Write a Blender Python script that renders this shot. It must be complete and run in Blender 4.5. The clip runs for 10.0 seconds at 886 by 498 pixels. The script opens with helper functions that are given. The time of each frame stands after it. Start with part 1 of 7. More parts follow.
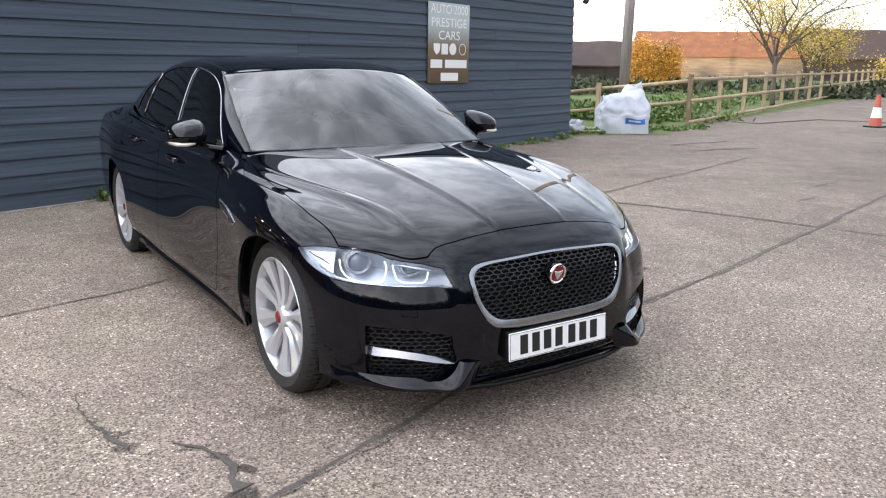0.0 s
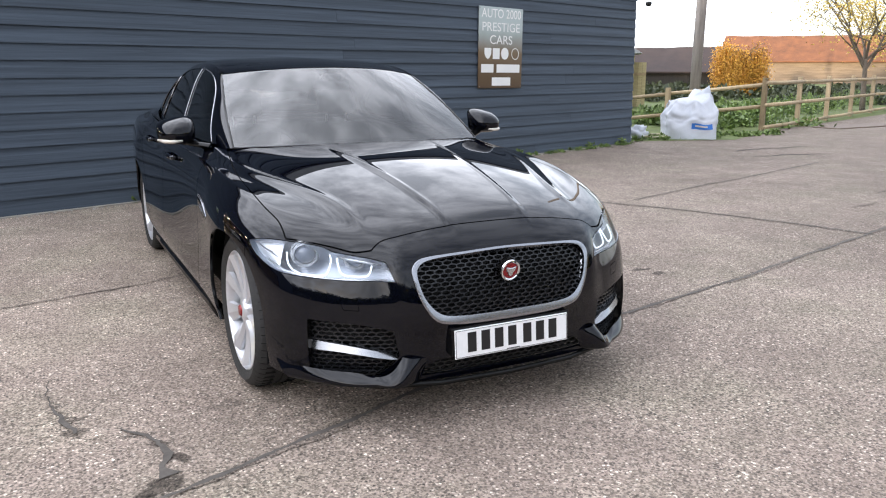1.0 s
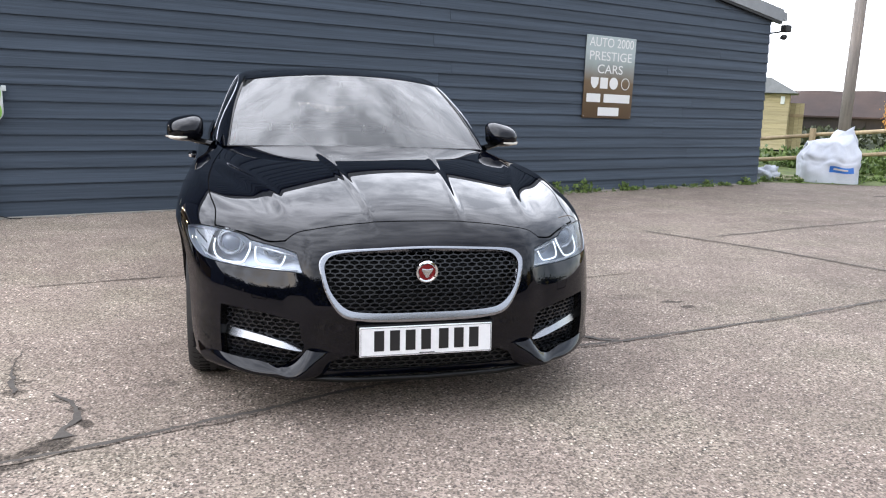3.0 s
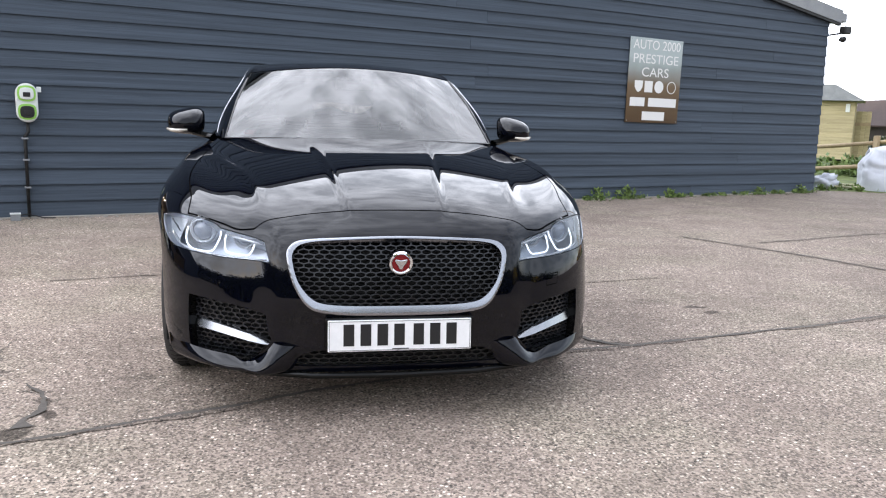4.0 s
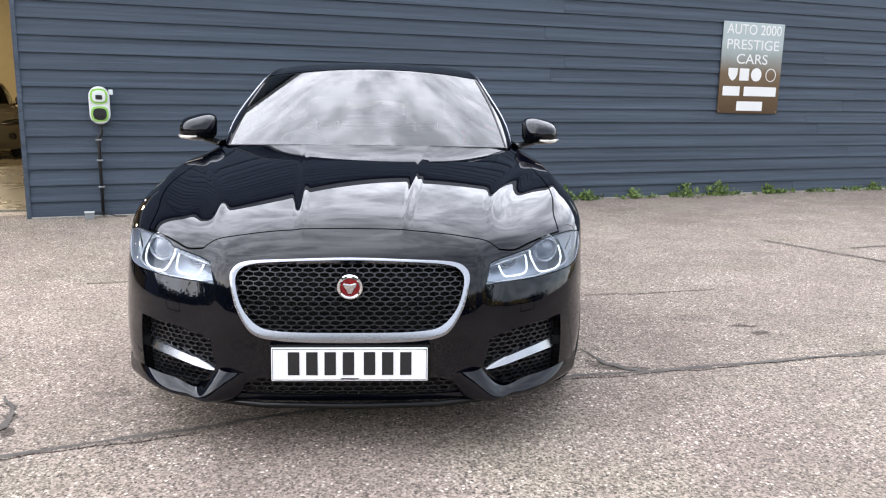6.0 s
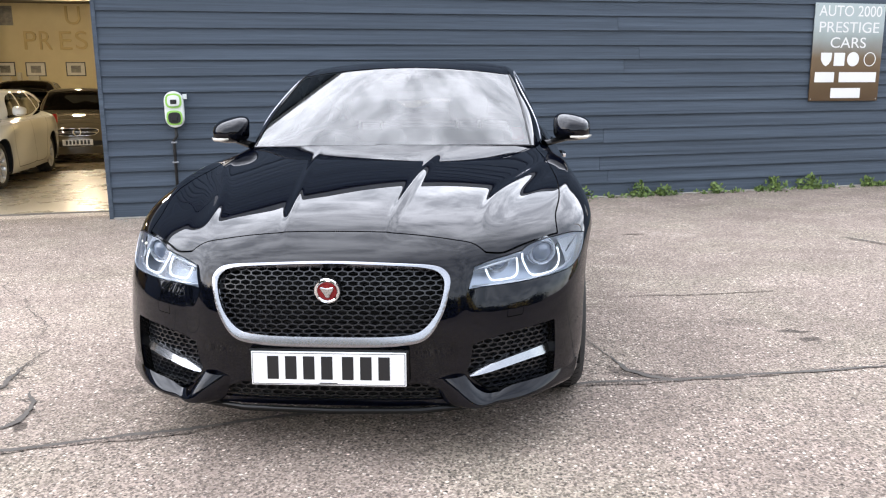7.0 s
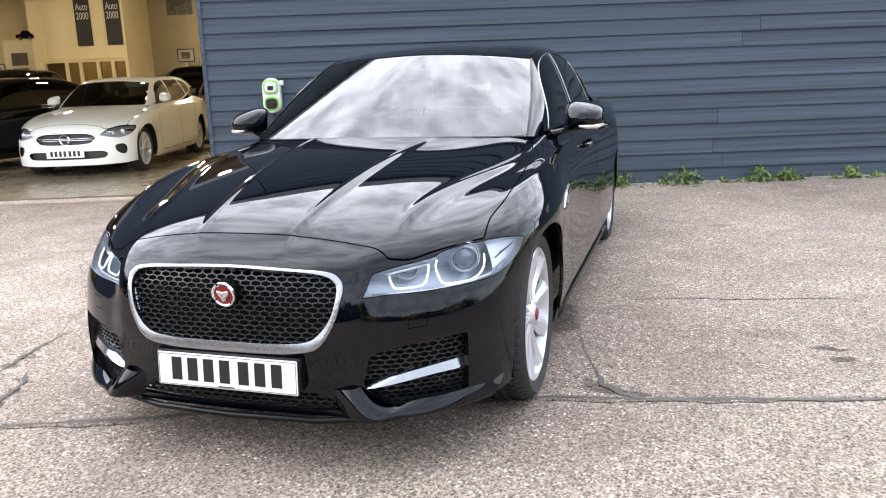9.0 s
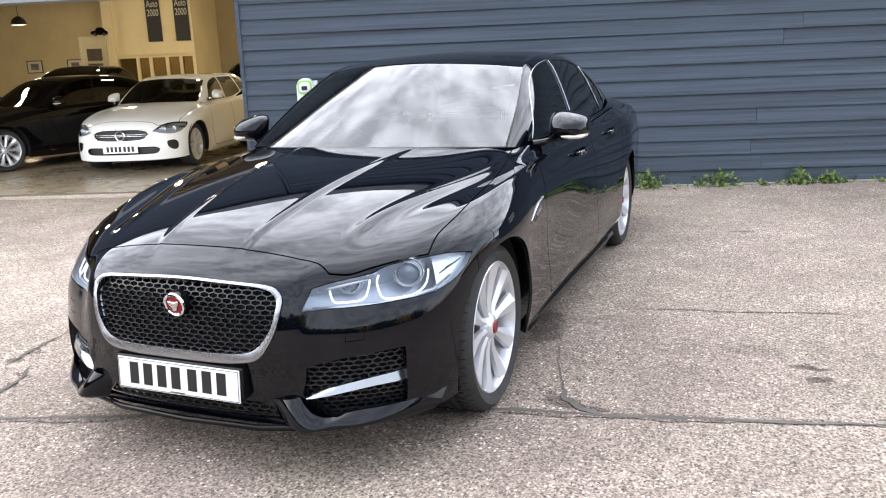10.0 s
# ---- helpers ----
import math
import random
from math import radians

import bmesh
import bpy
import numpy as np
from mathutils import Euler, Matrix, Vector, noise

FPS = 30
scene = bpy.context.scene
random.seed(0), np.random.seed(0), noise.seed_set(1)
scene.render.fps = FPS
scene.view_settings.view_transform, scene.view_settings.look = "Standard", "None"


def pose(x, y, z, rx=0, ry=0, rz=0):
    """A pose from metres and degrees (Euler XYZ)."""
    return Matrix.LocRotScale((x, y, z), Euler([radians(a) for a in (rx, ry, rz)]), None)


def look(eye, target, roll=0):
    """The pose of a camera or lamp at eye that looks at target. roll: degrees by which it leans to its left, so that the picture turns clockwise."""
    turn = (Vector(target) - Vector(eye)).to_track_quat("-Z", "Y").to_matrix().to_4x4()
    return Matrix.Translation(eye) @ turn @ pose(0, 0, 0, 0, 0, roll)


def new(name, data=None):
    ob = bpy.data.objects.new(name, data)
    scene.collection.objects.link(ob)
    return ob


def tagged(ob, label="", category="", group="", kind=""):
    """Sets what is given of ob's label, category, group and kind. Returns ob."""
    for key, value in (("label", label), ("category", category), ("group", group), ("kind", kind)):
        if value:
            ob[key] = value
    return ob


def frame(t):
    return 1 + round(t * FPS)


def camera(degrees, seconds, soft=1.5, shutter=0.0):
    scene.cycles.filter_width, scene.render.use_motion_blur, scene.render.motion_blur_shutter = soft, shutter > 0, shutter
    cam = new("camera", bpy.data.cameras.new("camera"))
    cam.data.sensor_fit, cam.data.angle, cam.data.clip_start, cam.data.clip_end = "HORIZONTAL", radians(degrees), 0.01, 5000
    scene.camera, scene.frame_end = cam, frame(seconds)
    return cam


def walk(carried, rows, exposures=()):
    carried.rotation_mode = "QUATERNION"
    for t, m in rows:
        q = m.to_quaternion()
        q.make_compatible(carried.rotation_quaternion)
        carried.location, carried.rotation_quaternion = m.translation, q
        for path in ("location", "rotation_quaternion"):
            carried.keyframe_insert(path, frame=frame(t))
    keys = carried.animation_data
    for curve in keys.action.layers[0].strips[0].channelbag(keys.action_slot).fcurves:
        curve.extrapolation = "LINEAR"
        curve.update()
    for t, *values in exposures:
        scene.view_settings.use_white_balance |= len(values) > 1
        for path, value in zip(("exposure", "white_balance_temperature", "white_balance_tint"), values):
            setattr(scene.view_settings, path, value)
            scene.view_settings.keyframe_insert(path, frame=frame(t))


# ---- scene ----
cam = camera(58.3, 10.0, soft=1.15)
PATH = [
    (0, (-2.048, 2.933, 1.424), (-1.004, 4.574, 0.958), 0.8),
    (0.5, (-1.806, 2.886, 1.389), (-0.851, 4.582, 0.93), 0.3),
    (1, (-1.562, 2.709, 1.359), (-0.702, 4.459, 0.914), 0.1),
    (1.5, (-1.349, 2.572, 1.314), (-0.58, 4.367, 0.882), 0.5),
    (2, (-1.104, 2.522, 1.275), (-0.428, 4.359, 0.862), 1.0),
    (2.5, (-0.909, 2.431, 1.267), (-0.322, 4.304, 0.881), 1.7),
    (2.7, (-0.82, 2.406, 1.255), (-0.269, 4.292, 0.878), 1.8),
    (3.8, (-0.421, 2.517, 1.134), (-0.038, 4.45, 0.793), 1.9),
    (4, (-0.359, 2.516, 1.126), (-0.003, 4.455, 0.786), 1.8),
    (4.5, (-0.191, 2.488, 1.133), (0.103, 4.436, 0.786), 1.7),
    (5, (-0.08, 2.518, 1.152), (0.153, 4.472, 0.795), 1.6),
    (5.5, (0.062, 2.622, 1.185), (0.219, 4.582, 0.822), 1.3),
    (5.7, (0.119, 2.67, 1.196), (0.245, 4.632, 0.83), 1.2),
    (6.8, (0.56, 2.782, 1.229), (0.408, 4.737, 0.837), -0.5),
    (7, (0.638, 2.811, 1.222), (0.437, 4.763, 0.836), -0.7),
    (7.5, (0.822, 2.957, 1.234), (0.506, 4.892, 0.839), -1.4),
    (8, (1.023, 3.014, 1.245), (0.597, 4.922, 0.823), -1.9),
    (8.5, (1.281, 3.058, 1.267), (0.749, 4.938, 0.839), -2.0),
    (9, (1.478, 3.163, 1.27), (0.851, 5.011, 0.834), -2.1),
    (9.5, (1.665, 3.282, 1.299), (0.95, 5.096, 0.854), -2.3),
    (10, (1.893, 3.287, 1.347), (1.104, 5.068, 0.896), -2.3),
]
walk(cam, [(t, look(eye, target, roll)) for t, eye, target, roll in PATH],
     exposures=[(0, .60), (2.5, .70), (4.5, .80), (5.5, .95), (7.5, 1.24), (10, 1.30)])

# ---- world, sun, exposure ----
SUN_FROM = Vector((-0.80, -0.58, 0.0)).normalized()
SUN_ELEV = radians(4.5)


def make_world():
    w = bpy.data.worlds.new("sky")
    scene.world = w
    w.use_nodes = True
    nt = w.node_tree
    nt.nodes.clear()
    out = nt.nodes.new("ShaderNodeOutputWorld")
    bg = nt.nodes.new("ShaderNodeBackground")
    sky = nt.nodes.new("ShaderNodeTexSky")
    sky.sky_type, sky.sun_disc = "NISHITA", False
    sky.sun_elevation = radians(14)
    sky.sun_rotation = math.atan2(SUN_FROM.x, SUN_FROM.y)
    sky.dust_density, sky.air_density = 1.5, 1.0
    tc = nt.nodes.new("ShaderNodeTexCoord")
    # clouds lie in a flat layer overhead
    sep = nt.nodes.new("ShaderNodeSeparateXYZ")
    up = nt.nodes.new("ShaderNodeMath")
    up.operation, up.inputs[1].default_value = "MAXIMUM", 0.0
    add = nt.nodes.new("ShaderNodeMath")
    add.operation, add.inputs[1].default_value = "ADD", 1.6
    div = nt.nodes.new("ShaderNodeVectorMath")
    div.operation = "DIVIDE"
    big = nt.nodes.new("ShaderNodeTexNoise")
    big.inputs["Scale"].default_value, big.inputs["Detail"].default_value = 15.0, 5.0
    big.inputs["Roughness"].default_value, big.inputs["Distortion"].default_value = 0.60, 0.15
    nt.links.new(tc.outputs["Generated"], sep.inputs[0])
    nt.links.new(sep.outputs["Z"], up.inputs[0])
    nt.links.new(up.outputs[0], add.inputs[0])
    nt.links.new(tc.outputs["Generated"], div.inputs[0])
    nt.links.new(add.outputs[0], div.inputs[1])
    nt.links.new(div.outputs[0], big.inputs["Vector"])
    ramp = nt.nodes.new("ShaderNodeValToRGB")
    ramp.color_ramp.elements[0].position, ramp.color_ramp.elements[1].position = 0.37, 0.61
    ramp.color_ramp.elements[0].color, ramp.color_ramp.elements[1].color = (0.47, 0.47, 0.47, 1), (1.0, 1.0, 1.0, 1)
    mix = nt.nodes.new("ShaderNodeMix")
    mix.data_type = "RGBA"
    cloud = nt.nodes.new("ShaderNodeRGB")
    cloud.outputs[0].default_value = (28.0, 29.0, 32.2, 1)
    nt.links.new(big.outputs[0], ramp.inputs[0])
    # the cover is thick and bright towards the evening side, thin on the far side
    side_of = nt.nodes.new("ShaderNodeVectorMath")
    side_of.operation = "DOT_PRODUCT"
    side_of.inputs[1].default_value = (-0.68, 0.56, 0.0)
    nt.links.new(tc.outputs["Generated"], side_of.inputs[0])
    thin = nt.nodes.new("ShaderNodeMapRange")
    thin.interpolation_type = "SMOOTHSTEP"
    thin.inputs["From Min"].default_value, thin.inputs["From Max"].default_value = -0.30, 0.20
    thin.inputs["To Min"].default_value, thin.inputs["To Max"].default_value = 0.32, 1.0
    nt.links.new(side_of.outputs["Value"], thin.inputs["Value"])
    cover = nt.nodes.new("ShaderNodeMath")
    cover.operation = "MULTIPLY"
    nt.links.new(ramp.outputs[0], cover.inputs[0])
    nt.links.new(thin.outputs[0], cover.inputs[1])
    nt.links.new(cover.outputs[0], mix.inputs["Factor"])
    nt.links.new(sky.outputs[0], mix.inputs["A"])
    nt.links.new(cloud.outputs[0], mix.inputs["B"])
    nt.links.new(mix.outputs["Result"], bg.inputs["Color"])
    bg.inputs["Strength"].default_value = 0.10
    nt.links.new(bg.outputs[0], out.inputs["Surface"])


make_world()
sun = new("sun", bpy.data.lights.new("sun", "SUN"))
sun.data.energy, sun.data.angle, sun.data.color = 5.0, radians(0.6), (1.0, 0.78, 0.52)
sun.matrix_world = look((0, 0, 30), (-SUN_FROM.x * math.cos(SUN_ELEV), -SUN_FROM.y * math.cos(SUN_ELEV), 30 - math.sin(SUN_ELEV)))

# ---- materials ----
def principled(name, color, rough=0.5, metal=0.0, **kw):
    m = bpy.data.materials.new(name)
    m.use_nodes = True
    b = m.node_tree.nodes["Principled BSDF"]
    b.inputs["Base Color"].default_value = (*color, 1)
    b.inputs["Roughness"].default_value = rough
    b.inputs["Metallic"].default_value = metal
    for k, v in kw.items():
        b.inputs[k.replace("_", " ")].default_value = v
    return m


def node(m, kind, **props):
    n = m.node_tree.nodes.new(kind)
    for k, v in props.items():
        n.inputs[k.replace("_", " ")].default_value = v
    return n


def link(m, a, b):
    m.node_tree.links.new(a, b)


def bsdf(m):
    return m.node_tree.nodes["Principled BSDF"]


def textured(name, dark, light, scale=8.0, rough=(0.5, 0.8), bump=0.2, detail=6.0, stretch=(1, 1, 1), fine=60.0, per_object=0.0, metal=0.0, distance=0.01):
    """A surface with two scales of variation, a bump and, if asked, a tone of its own for each object."""
    m = principled(name, light, rough[0], metal)
    tc = node(m, "ShaderNodeTexCoord")
    mp = node(m, "ShaderNodeMapping", Scale=stretch)
    link(m, tc.outputs["Object"], mp.inputs["Vector"])
    n1 = node(m, "ShaderNodeTexNoise", Scale=scale, Detail=detail, Roughness=0.6)
    n2 = node(m, "ShaderNodeTexNoise", Scale=fine, Detail=3.0, Roughness=0.6)
    info = node(m, "ShaderNodeObjectInfo")
    off = node(m, "ShaderNodeVectorMath")
    off.operation = "ADD"
    mul = node(m, "ShaderNodeMath")
    mul.operation = "MULTIPLY"
    mul.inputs[1].default_value = 37.0 if per_object else 0.0
    link(m, info.outputs["Random"], mul.inputs[0])
    link(m, mp.outputs[0], off.inputs[0])
    link(m, mul.outputs[0], off.inputs[1])
    link(m, off.outputs[0], n1.inputs["Vector"])
    link(m, off.outputs[0], n2.inputs["Vector"])
    add = node(m, "ShaderNodeMath")
    add.operation = "MULTIPLY_ADD"
    add.inputs[1].default_value = 0.45
    link(m, n2.outputs[0], add.inputs[0])
    link(m, n1.outputs[0], add.inputs[2])
    ramp = node(m, "ShaderNodeMapRange")
    ramp.inputs["From Min"].default_value, ramp.inputs["From Max"].default_value = 0.45, 1.0
    link(m, add.outputs[0], ramp.inputs["Value"])
    mix = node(m, "ShaderNodeMix")
    mix.data_type = "RGBA"
    mix.inputs["A"].default_value, mix.inputs["B"].default_value = (*dark, 1), (*light, 1)
    link(m, ramp.outputs[0], mix.inputs["Factor"])
    col = mix.outputs["Result"]
    if per_object:
        hsv = node(m, "ShaderNodeHueSaturation")
        mr = node(m, "ShaderNodeMapRange")
        mr.inputs["To Min"].default_value, mr.inputs["To Max"].default_value = 1 - per_object, 1 + per_object
        link(m, info.outputs["Random"], mr.inputs["Value"])
        link(m, mr.outputs[0], hsv.inputs["Value"])
        link(m, col, hsv.inputs["Color"])
        col = hsv.outputs[0]
    link(m, col, bsdf(m).inputs["Base Color"])
    rr = node(m, "ShaderNodeMapRange")
    rr.inputs["To Min"].default_value, rr.inputs["To Max"].default_value = rough
    link(m, n1.outputs[0], rr.inputs["Value"])
    link(m, rr.outputs[0], bsdf(m).inputs["Roughness"])
    bp = node(m, "ShaderNodeBump", Strength=bump, Distance=distance)
    link(m, add.outputs[0], bp.inputs["Height"])
    link(m, bp.outputs[0], bsdf(m).inputs["Normal"])
    return m


# stains on the yard: place, half lengths, turn and strength
STAINS = [(-1.35, 5.27, .10, .055, 40, .95), (-1.46, 5.15, .12, .07, 30, .8), (-1.25, 5.45, .055, .035, -50, .9), (-1.31, 5.60, .045, .02, -60, .8), (-1.38, 5.71, .07, .017, 0, .7),
          (-1.60, 5.96, .06, .025, 30, .8), (-1.58, 5.84, .045, .045, 0, .7), (-1.65, 6.09, .07, .012, 120, .6), (-1.02, 5.85, .09, .05, 10, .35), (-.67, 5.45, .14, .045, 20, .45),
          (2.04, 6.89, .085, .028, 0, .9), (2.05, 6.76, .055, .03, 10, .85), (1.10, 6.21, .09, .05, -30, .75), (1.25, 6.18, .12, .025, -15, .7), (.78, 7.1, .09, .26, 10, .7), (1.8, 7.04, .16, .08, 0, .3)]


def make_concrete(name="yard_concrete", tone=1.0, stains=()):
    m = principled(name, (0.3, 0.27, 0.24), 0.9, 0.0, Specular_IOR_Level=0.2)
    tc = node(m, "ShaderNodeTexCoord")
    P = tc.outputs["Object"]
    stones = node(m, "ShaderNodeTexVoronoi", Scale=72.0, Randomness=1.0)
    stones2 = node(m, "ShaderNodeTexVoronoi", Scale=130.0, Randomness=1.0)
    patch = node(m, "ShaderNodeTexNoise", Scale=0.55, Detail=6.0, Roughness=0.6)
    stain = node(m, "ShaderNodeTexNoise", Scale=2.3, Detail=8.0, Roughness=0.68)
    grit = node(m, "ShaderNodeTexNoise", Scale=150.0, Detail=3.0)
    for n in (stones, stones2, patch, stain, grit):
        link(m, P, n.inputs["Vector"])
    # matrix of cement
    r1 = node(m, "ShaderNodeValToRGB")
    e = r1.color_ramp.elements
    e[0].position, e[1].position = 0.28, 0.72
    e[0].color, e[1].color = (0.170, 0.135, 0.112, 1), (0.282, 0.228, 0.190, 1)
    link(m, patch.outputs[0], r1.inputs[0])
    # stones: a grey of their own each, shown where the cement has worn away
    sep = node(m, "ShaderNodeSeparateColor")
    link(m, stones.outputs["Color"], sep.inputs[0])
    r2 = node(m, "ShaderNodeValToRGB")
    e = r2.color_ramp.elements
    e[0].position, e[0].color = 0.0, (0.055, 0.05, 0.045, 1)
    e[1].position, e[1].color = 1.0, (0.64, 0.56, 0.48, 1)
    for pos, c in ((0.3, (0.12, 0.098, 0.082, 1)), (0.6, (0.215, 0.18, 0.152, 1)), (0.82, (0.32, 0.262, 0.215, 1))):
        el = e.new(pos)
        el.color = c
    link(m, sep.outputs[0], r2.inputs[0])
    edge = node(m, "ShaderNodeMapRange")
    edge.inputs["From Min"].default_value, edge.inputs["From Max"].default_value = 0.46, 0.38
    link(m, stones.outputs["Distance"], edge.inputs["Value"])
    worn = node(m, "ShaderNodeMapRange")
    worn.inputs["From Min"].default_value, worn.inputs["From Max"].default_value = 0.35, 0.6
    worn.inputs["To Min"].default_value, worn.inputs["To Max"].default_value = 0.35, 0.95
    link(m, stain.outputs[0], worn.inputs["Value"])
    f = node(m, "ShaderNodeMath")
    f.operation = "MULTIPLY"
    link(m, edge.outputs[0], f.inputs[0])
    link(m, worn.outputs[0], f.inputs[1])
    mx = node(m, "ShaderNodeMix")
    mx.data_type = "RGBA"
    link(m, f.outputs[0], mx.inputs["Factor"])
    link(m, r1.outputs[0], mx.inputs["A"])
    link(m, r2.outputs[0], mx.inputs["B"])
    # fine stones and grit
    sep2 = node(m, "ShaderNodeSeparateColor")
    link(m, stones2.outputs["Color"], sep2.inputs[0])
    mr = node(m, "ShaderNodeMapRange")
    mr.inputs["To Min"].default_value, mr.inputs["To Max"].default_value = 0.52 * tone, 1.72 * tone
    link(m, sep2.outputs[1], mr.inputs["Value"])
    mr3 = node(m, "ShaderNodeMapRange")
    mr3.inputs["From Min"].default_value, mr3.inputs["From Max"].default_value = 0.25, 0.75
    mr3.inputs["To Min"].default_value, mr3.inputs["To Max"].default_value = 0.70, 1.22
    link(m, stain.outputs[0], mr3.inputs["Value"])
    pr = node(m, "ShaderNodeMath")
    pr.operation = "MULTIPLY"
    link(m, mr.outputs[0], pr.inputs[0])
    link(m, mr3.outputs[0], pr.inputs[1])
    # paler towards the west of the yard, darker towards the east, in one even ramp
    west = node(m, "ShaderNodeSeparateXYZ")
    link(m, P, west.inputs[0])
    pale = node(m, "ShaderNodeMapRange")
    pale.inputs["From Min"].default_value, pale.inputs["From Max"].default_value = -2.0, 9.0
    pale.inputs["To Min"].default_value, pale.inputs["To Max"].default_value = 1.16, 0.62
    link(m, west.outputs["X"], pale.inputs["Value"])
    # the slab beyond the long joint is paler
    over = node(m, "ShaderNodeVectorMath")
    over.operation = "DOT_PRODUCT"
    over.inputs[1].default_value = (-.32, .947, 0)
    link(m, P, over.inputs[0])
    slab = node(m, "ShaderNodeMapRange")
    slab.interpolation_type = "SMOOTHSTEP"
    slab.inputs["From Min"].default_value, slab.inputs["From Max"].default_value = 5.2, 8.2
    slab.inputs["To Min"].default_value, slab.inputs["To Max"].default_value = 1.0, 1.24
    link(m, over.outputs["Value"], slab.inputs["Value"])
    value = pr.outputs[0]
    for k in (pale, slab):
        both = node(m, "ShaderNodeMath")
        both.operation = "MULTIPLY"
        link(m, value, both.inputs[0])
        link(m, k.outputs[0], both.inputs[1])
        value = both.outputs[0]
    if stains:
        ragged = node(m, "ShaderNodeTexNoise", Scale=11.0, Detail=6.0, Roughness=0.65)
        link(m, P, ragged.inputs["Vector"])
        shift = node(m, "ShaderNodeVectorMath")
        shift.operation = "MULTIPLY_ADD"
        shift.inputs[1].default_value, shift.inputs[2].default_value = (.14, .14, 0), (-.07, -.07, 0)
        link(m, ragged.outputs["Color"], shift.inputs[0])
        moved = node(m, "ShaderNodeVectorMath")
        moved.operation = "ADD"
        link(m, P, moved.inputs[0])
        link(m, shift.outputs[0], moved.inputs[1])
        for cx, cy, rx, ry, turn, depth in stains:
            mp = node(m, "ShaderNodeMapping", Location=(cx, cy, 0), Rotation=(0, 0, radians(turn)), Scale=(rx, ry, 1))
            mp.vector_type = "TEXTURE"
            link(m, moved.outputs[0], mp.inputs["Vector"])
            ln = node(m, "ShaderNodeVectorMath")
            ln.operation = "LENGTH"
            link(m, mp.outputs[0], ln.inputs[0])
            fade = node(m, "ShaderNodeMapRange")
            fade.interpolation_type = "SMOOTHSTEP"
            fade.inputs["From Min"].default_value, fade.inputs["From Max"].default_value = 0.75, 1.2
            fade.inputs["To Min"].default_value, fade.inputs["To Max"].default_value = 1 - .72 * depth, 1.0
            link(m, ln.outputs["Value"], fade.inputs["Value"])
            mu = node(m, "ShaderNodeMath")
            mu.operation = "MULTIPLY"
            link(m, value, mu.inputs[0])
            link(m, fade.outputs[0], mu.inputs[1])
            value = mu.outputs[0]
    # dark grit lying in the pits, thicker in some places than in others
    pits = node(m, "ShaderNodeTexNoise", Scale=46.0, Detail=4.0, Roughness=0.72)
    drift = node(m, "ShaderNodeTexNoise", Scale=1.1, Detail=5.0, Roughness=0.62)
    link(m, P, pits.inputs["Vector"])
    link(m, P, drift.inputs["Vector"])
    both = node(m, "ShaderNodeMath")
    both.operation = "MULTIPLY_ADD"
    both.inputs[1].default_value = 0.34
    link(m, drift.outputs[0], both.inputs[0])
    link(m, pits.outputs[0], both.inputs[2])
    pit = node(m, "ShaderNodeMapRange")
    pit.interpolation_type = "SMOOTHSTEP"
    pit.inputs["From Min"].default_value, pit.inputs["From Max"].default_value = 0.735, 0.83
    pit.inputs["To Min"].default_value, pit.inputs["To Max"].default_value = 1.06, 0.50
    link(m, both.outputs[0], pit.inputs["Value"])
    sunk = node(m, "ShaderNodeMath")
    sunk.operation = "MULTIPLY"
    link(m, value, sunk.inputs[0])
    link(m, pit.outputs[0], sunk.inputs[1])
    value = sunk.outputs[0]
    # a grey-green bloom of algae here and there
    bloom = node(m, "ShaderNodeMapRange")
    bloom.inputs["From Min"].default_value, bloom.inputs["From Max"].default_value = 0.45, 0.68
    bloom.inputs["To Max"].default_value = 0.55
    link(m, drift.outputs[0], bloom.inputs["Value"])
    green = node(m, "ShaderNodeMix")
    green.data_type = "RGBA"
    green.blend_type = "MULTIPLY"
    green.inputs["B"].default_value = (0.90, 0.98, 0.88, 1)
    link(m, bloom.outputs[0], green.inputs["Factor"])
    link(m, mx.outputs["Result"], green.inputs["A"])
    hs = node(m, "ShaderNodeHueSaturation")
    link(m, green.outputs["Result"], hs.inputs["Color"])
    link(m, value, hs.inputs["Value"])
    link(m, hs.outputs[0], bsdf(m).inputs["Base Color"])
    bh = node(m, "ShaderNodeMath")
    bh.operation = "MULTIPLY_ADD"
    bh.inputs[1].default_value = 0.6
    link(m, grit.outputs[0], bh.inputs[0])
    link(m, f.outputs[0], bh.inputs[2])
    bp = node(m, "ShaderNodeBump", Strength=0.75, Distance=0.006)
    link(m, bh.outputs[0], bp.inputs["Height"])
    link(m, bp.outputs[0], bsdf(m).inputs["Normal"])
    return m


def make_paint(name, color, rough=0.3, coat=1.0, dust=0.0):
    m = principled(name, color, rough, 0.0, Coat_Weight=coat, Coat_Roughness=0.012, Coat_IOR=1.41, Specular_IOR_Level=0.0)
    if dust:
        tc = node(m, "ShaderNodeTexCoord")
        n = node(m, "ShaderNodeTexNoise", Scale=3.0, Detail=6.0)
        link(m, tc.outputs["Object"], n.inputs["Vector"])
        r = node(m, "ShaderNodeMapRange")
        r.inputs["From Min"].default_value, r.inputs["From Max"].default_value = 0.4, 0.8
        r.inputs["To Min"].default_value, r.inputs["To Max"].default_value = 0.012, 0.012 + dust
        link(m, n.outputs[0], r.inputs["Value"])
        link(m, r.outputs[0], bsdf(m).inputs["Coat Roughness"])
    return m


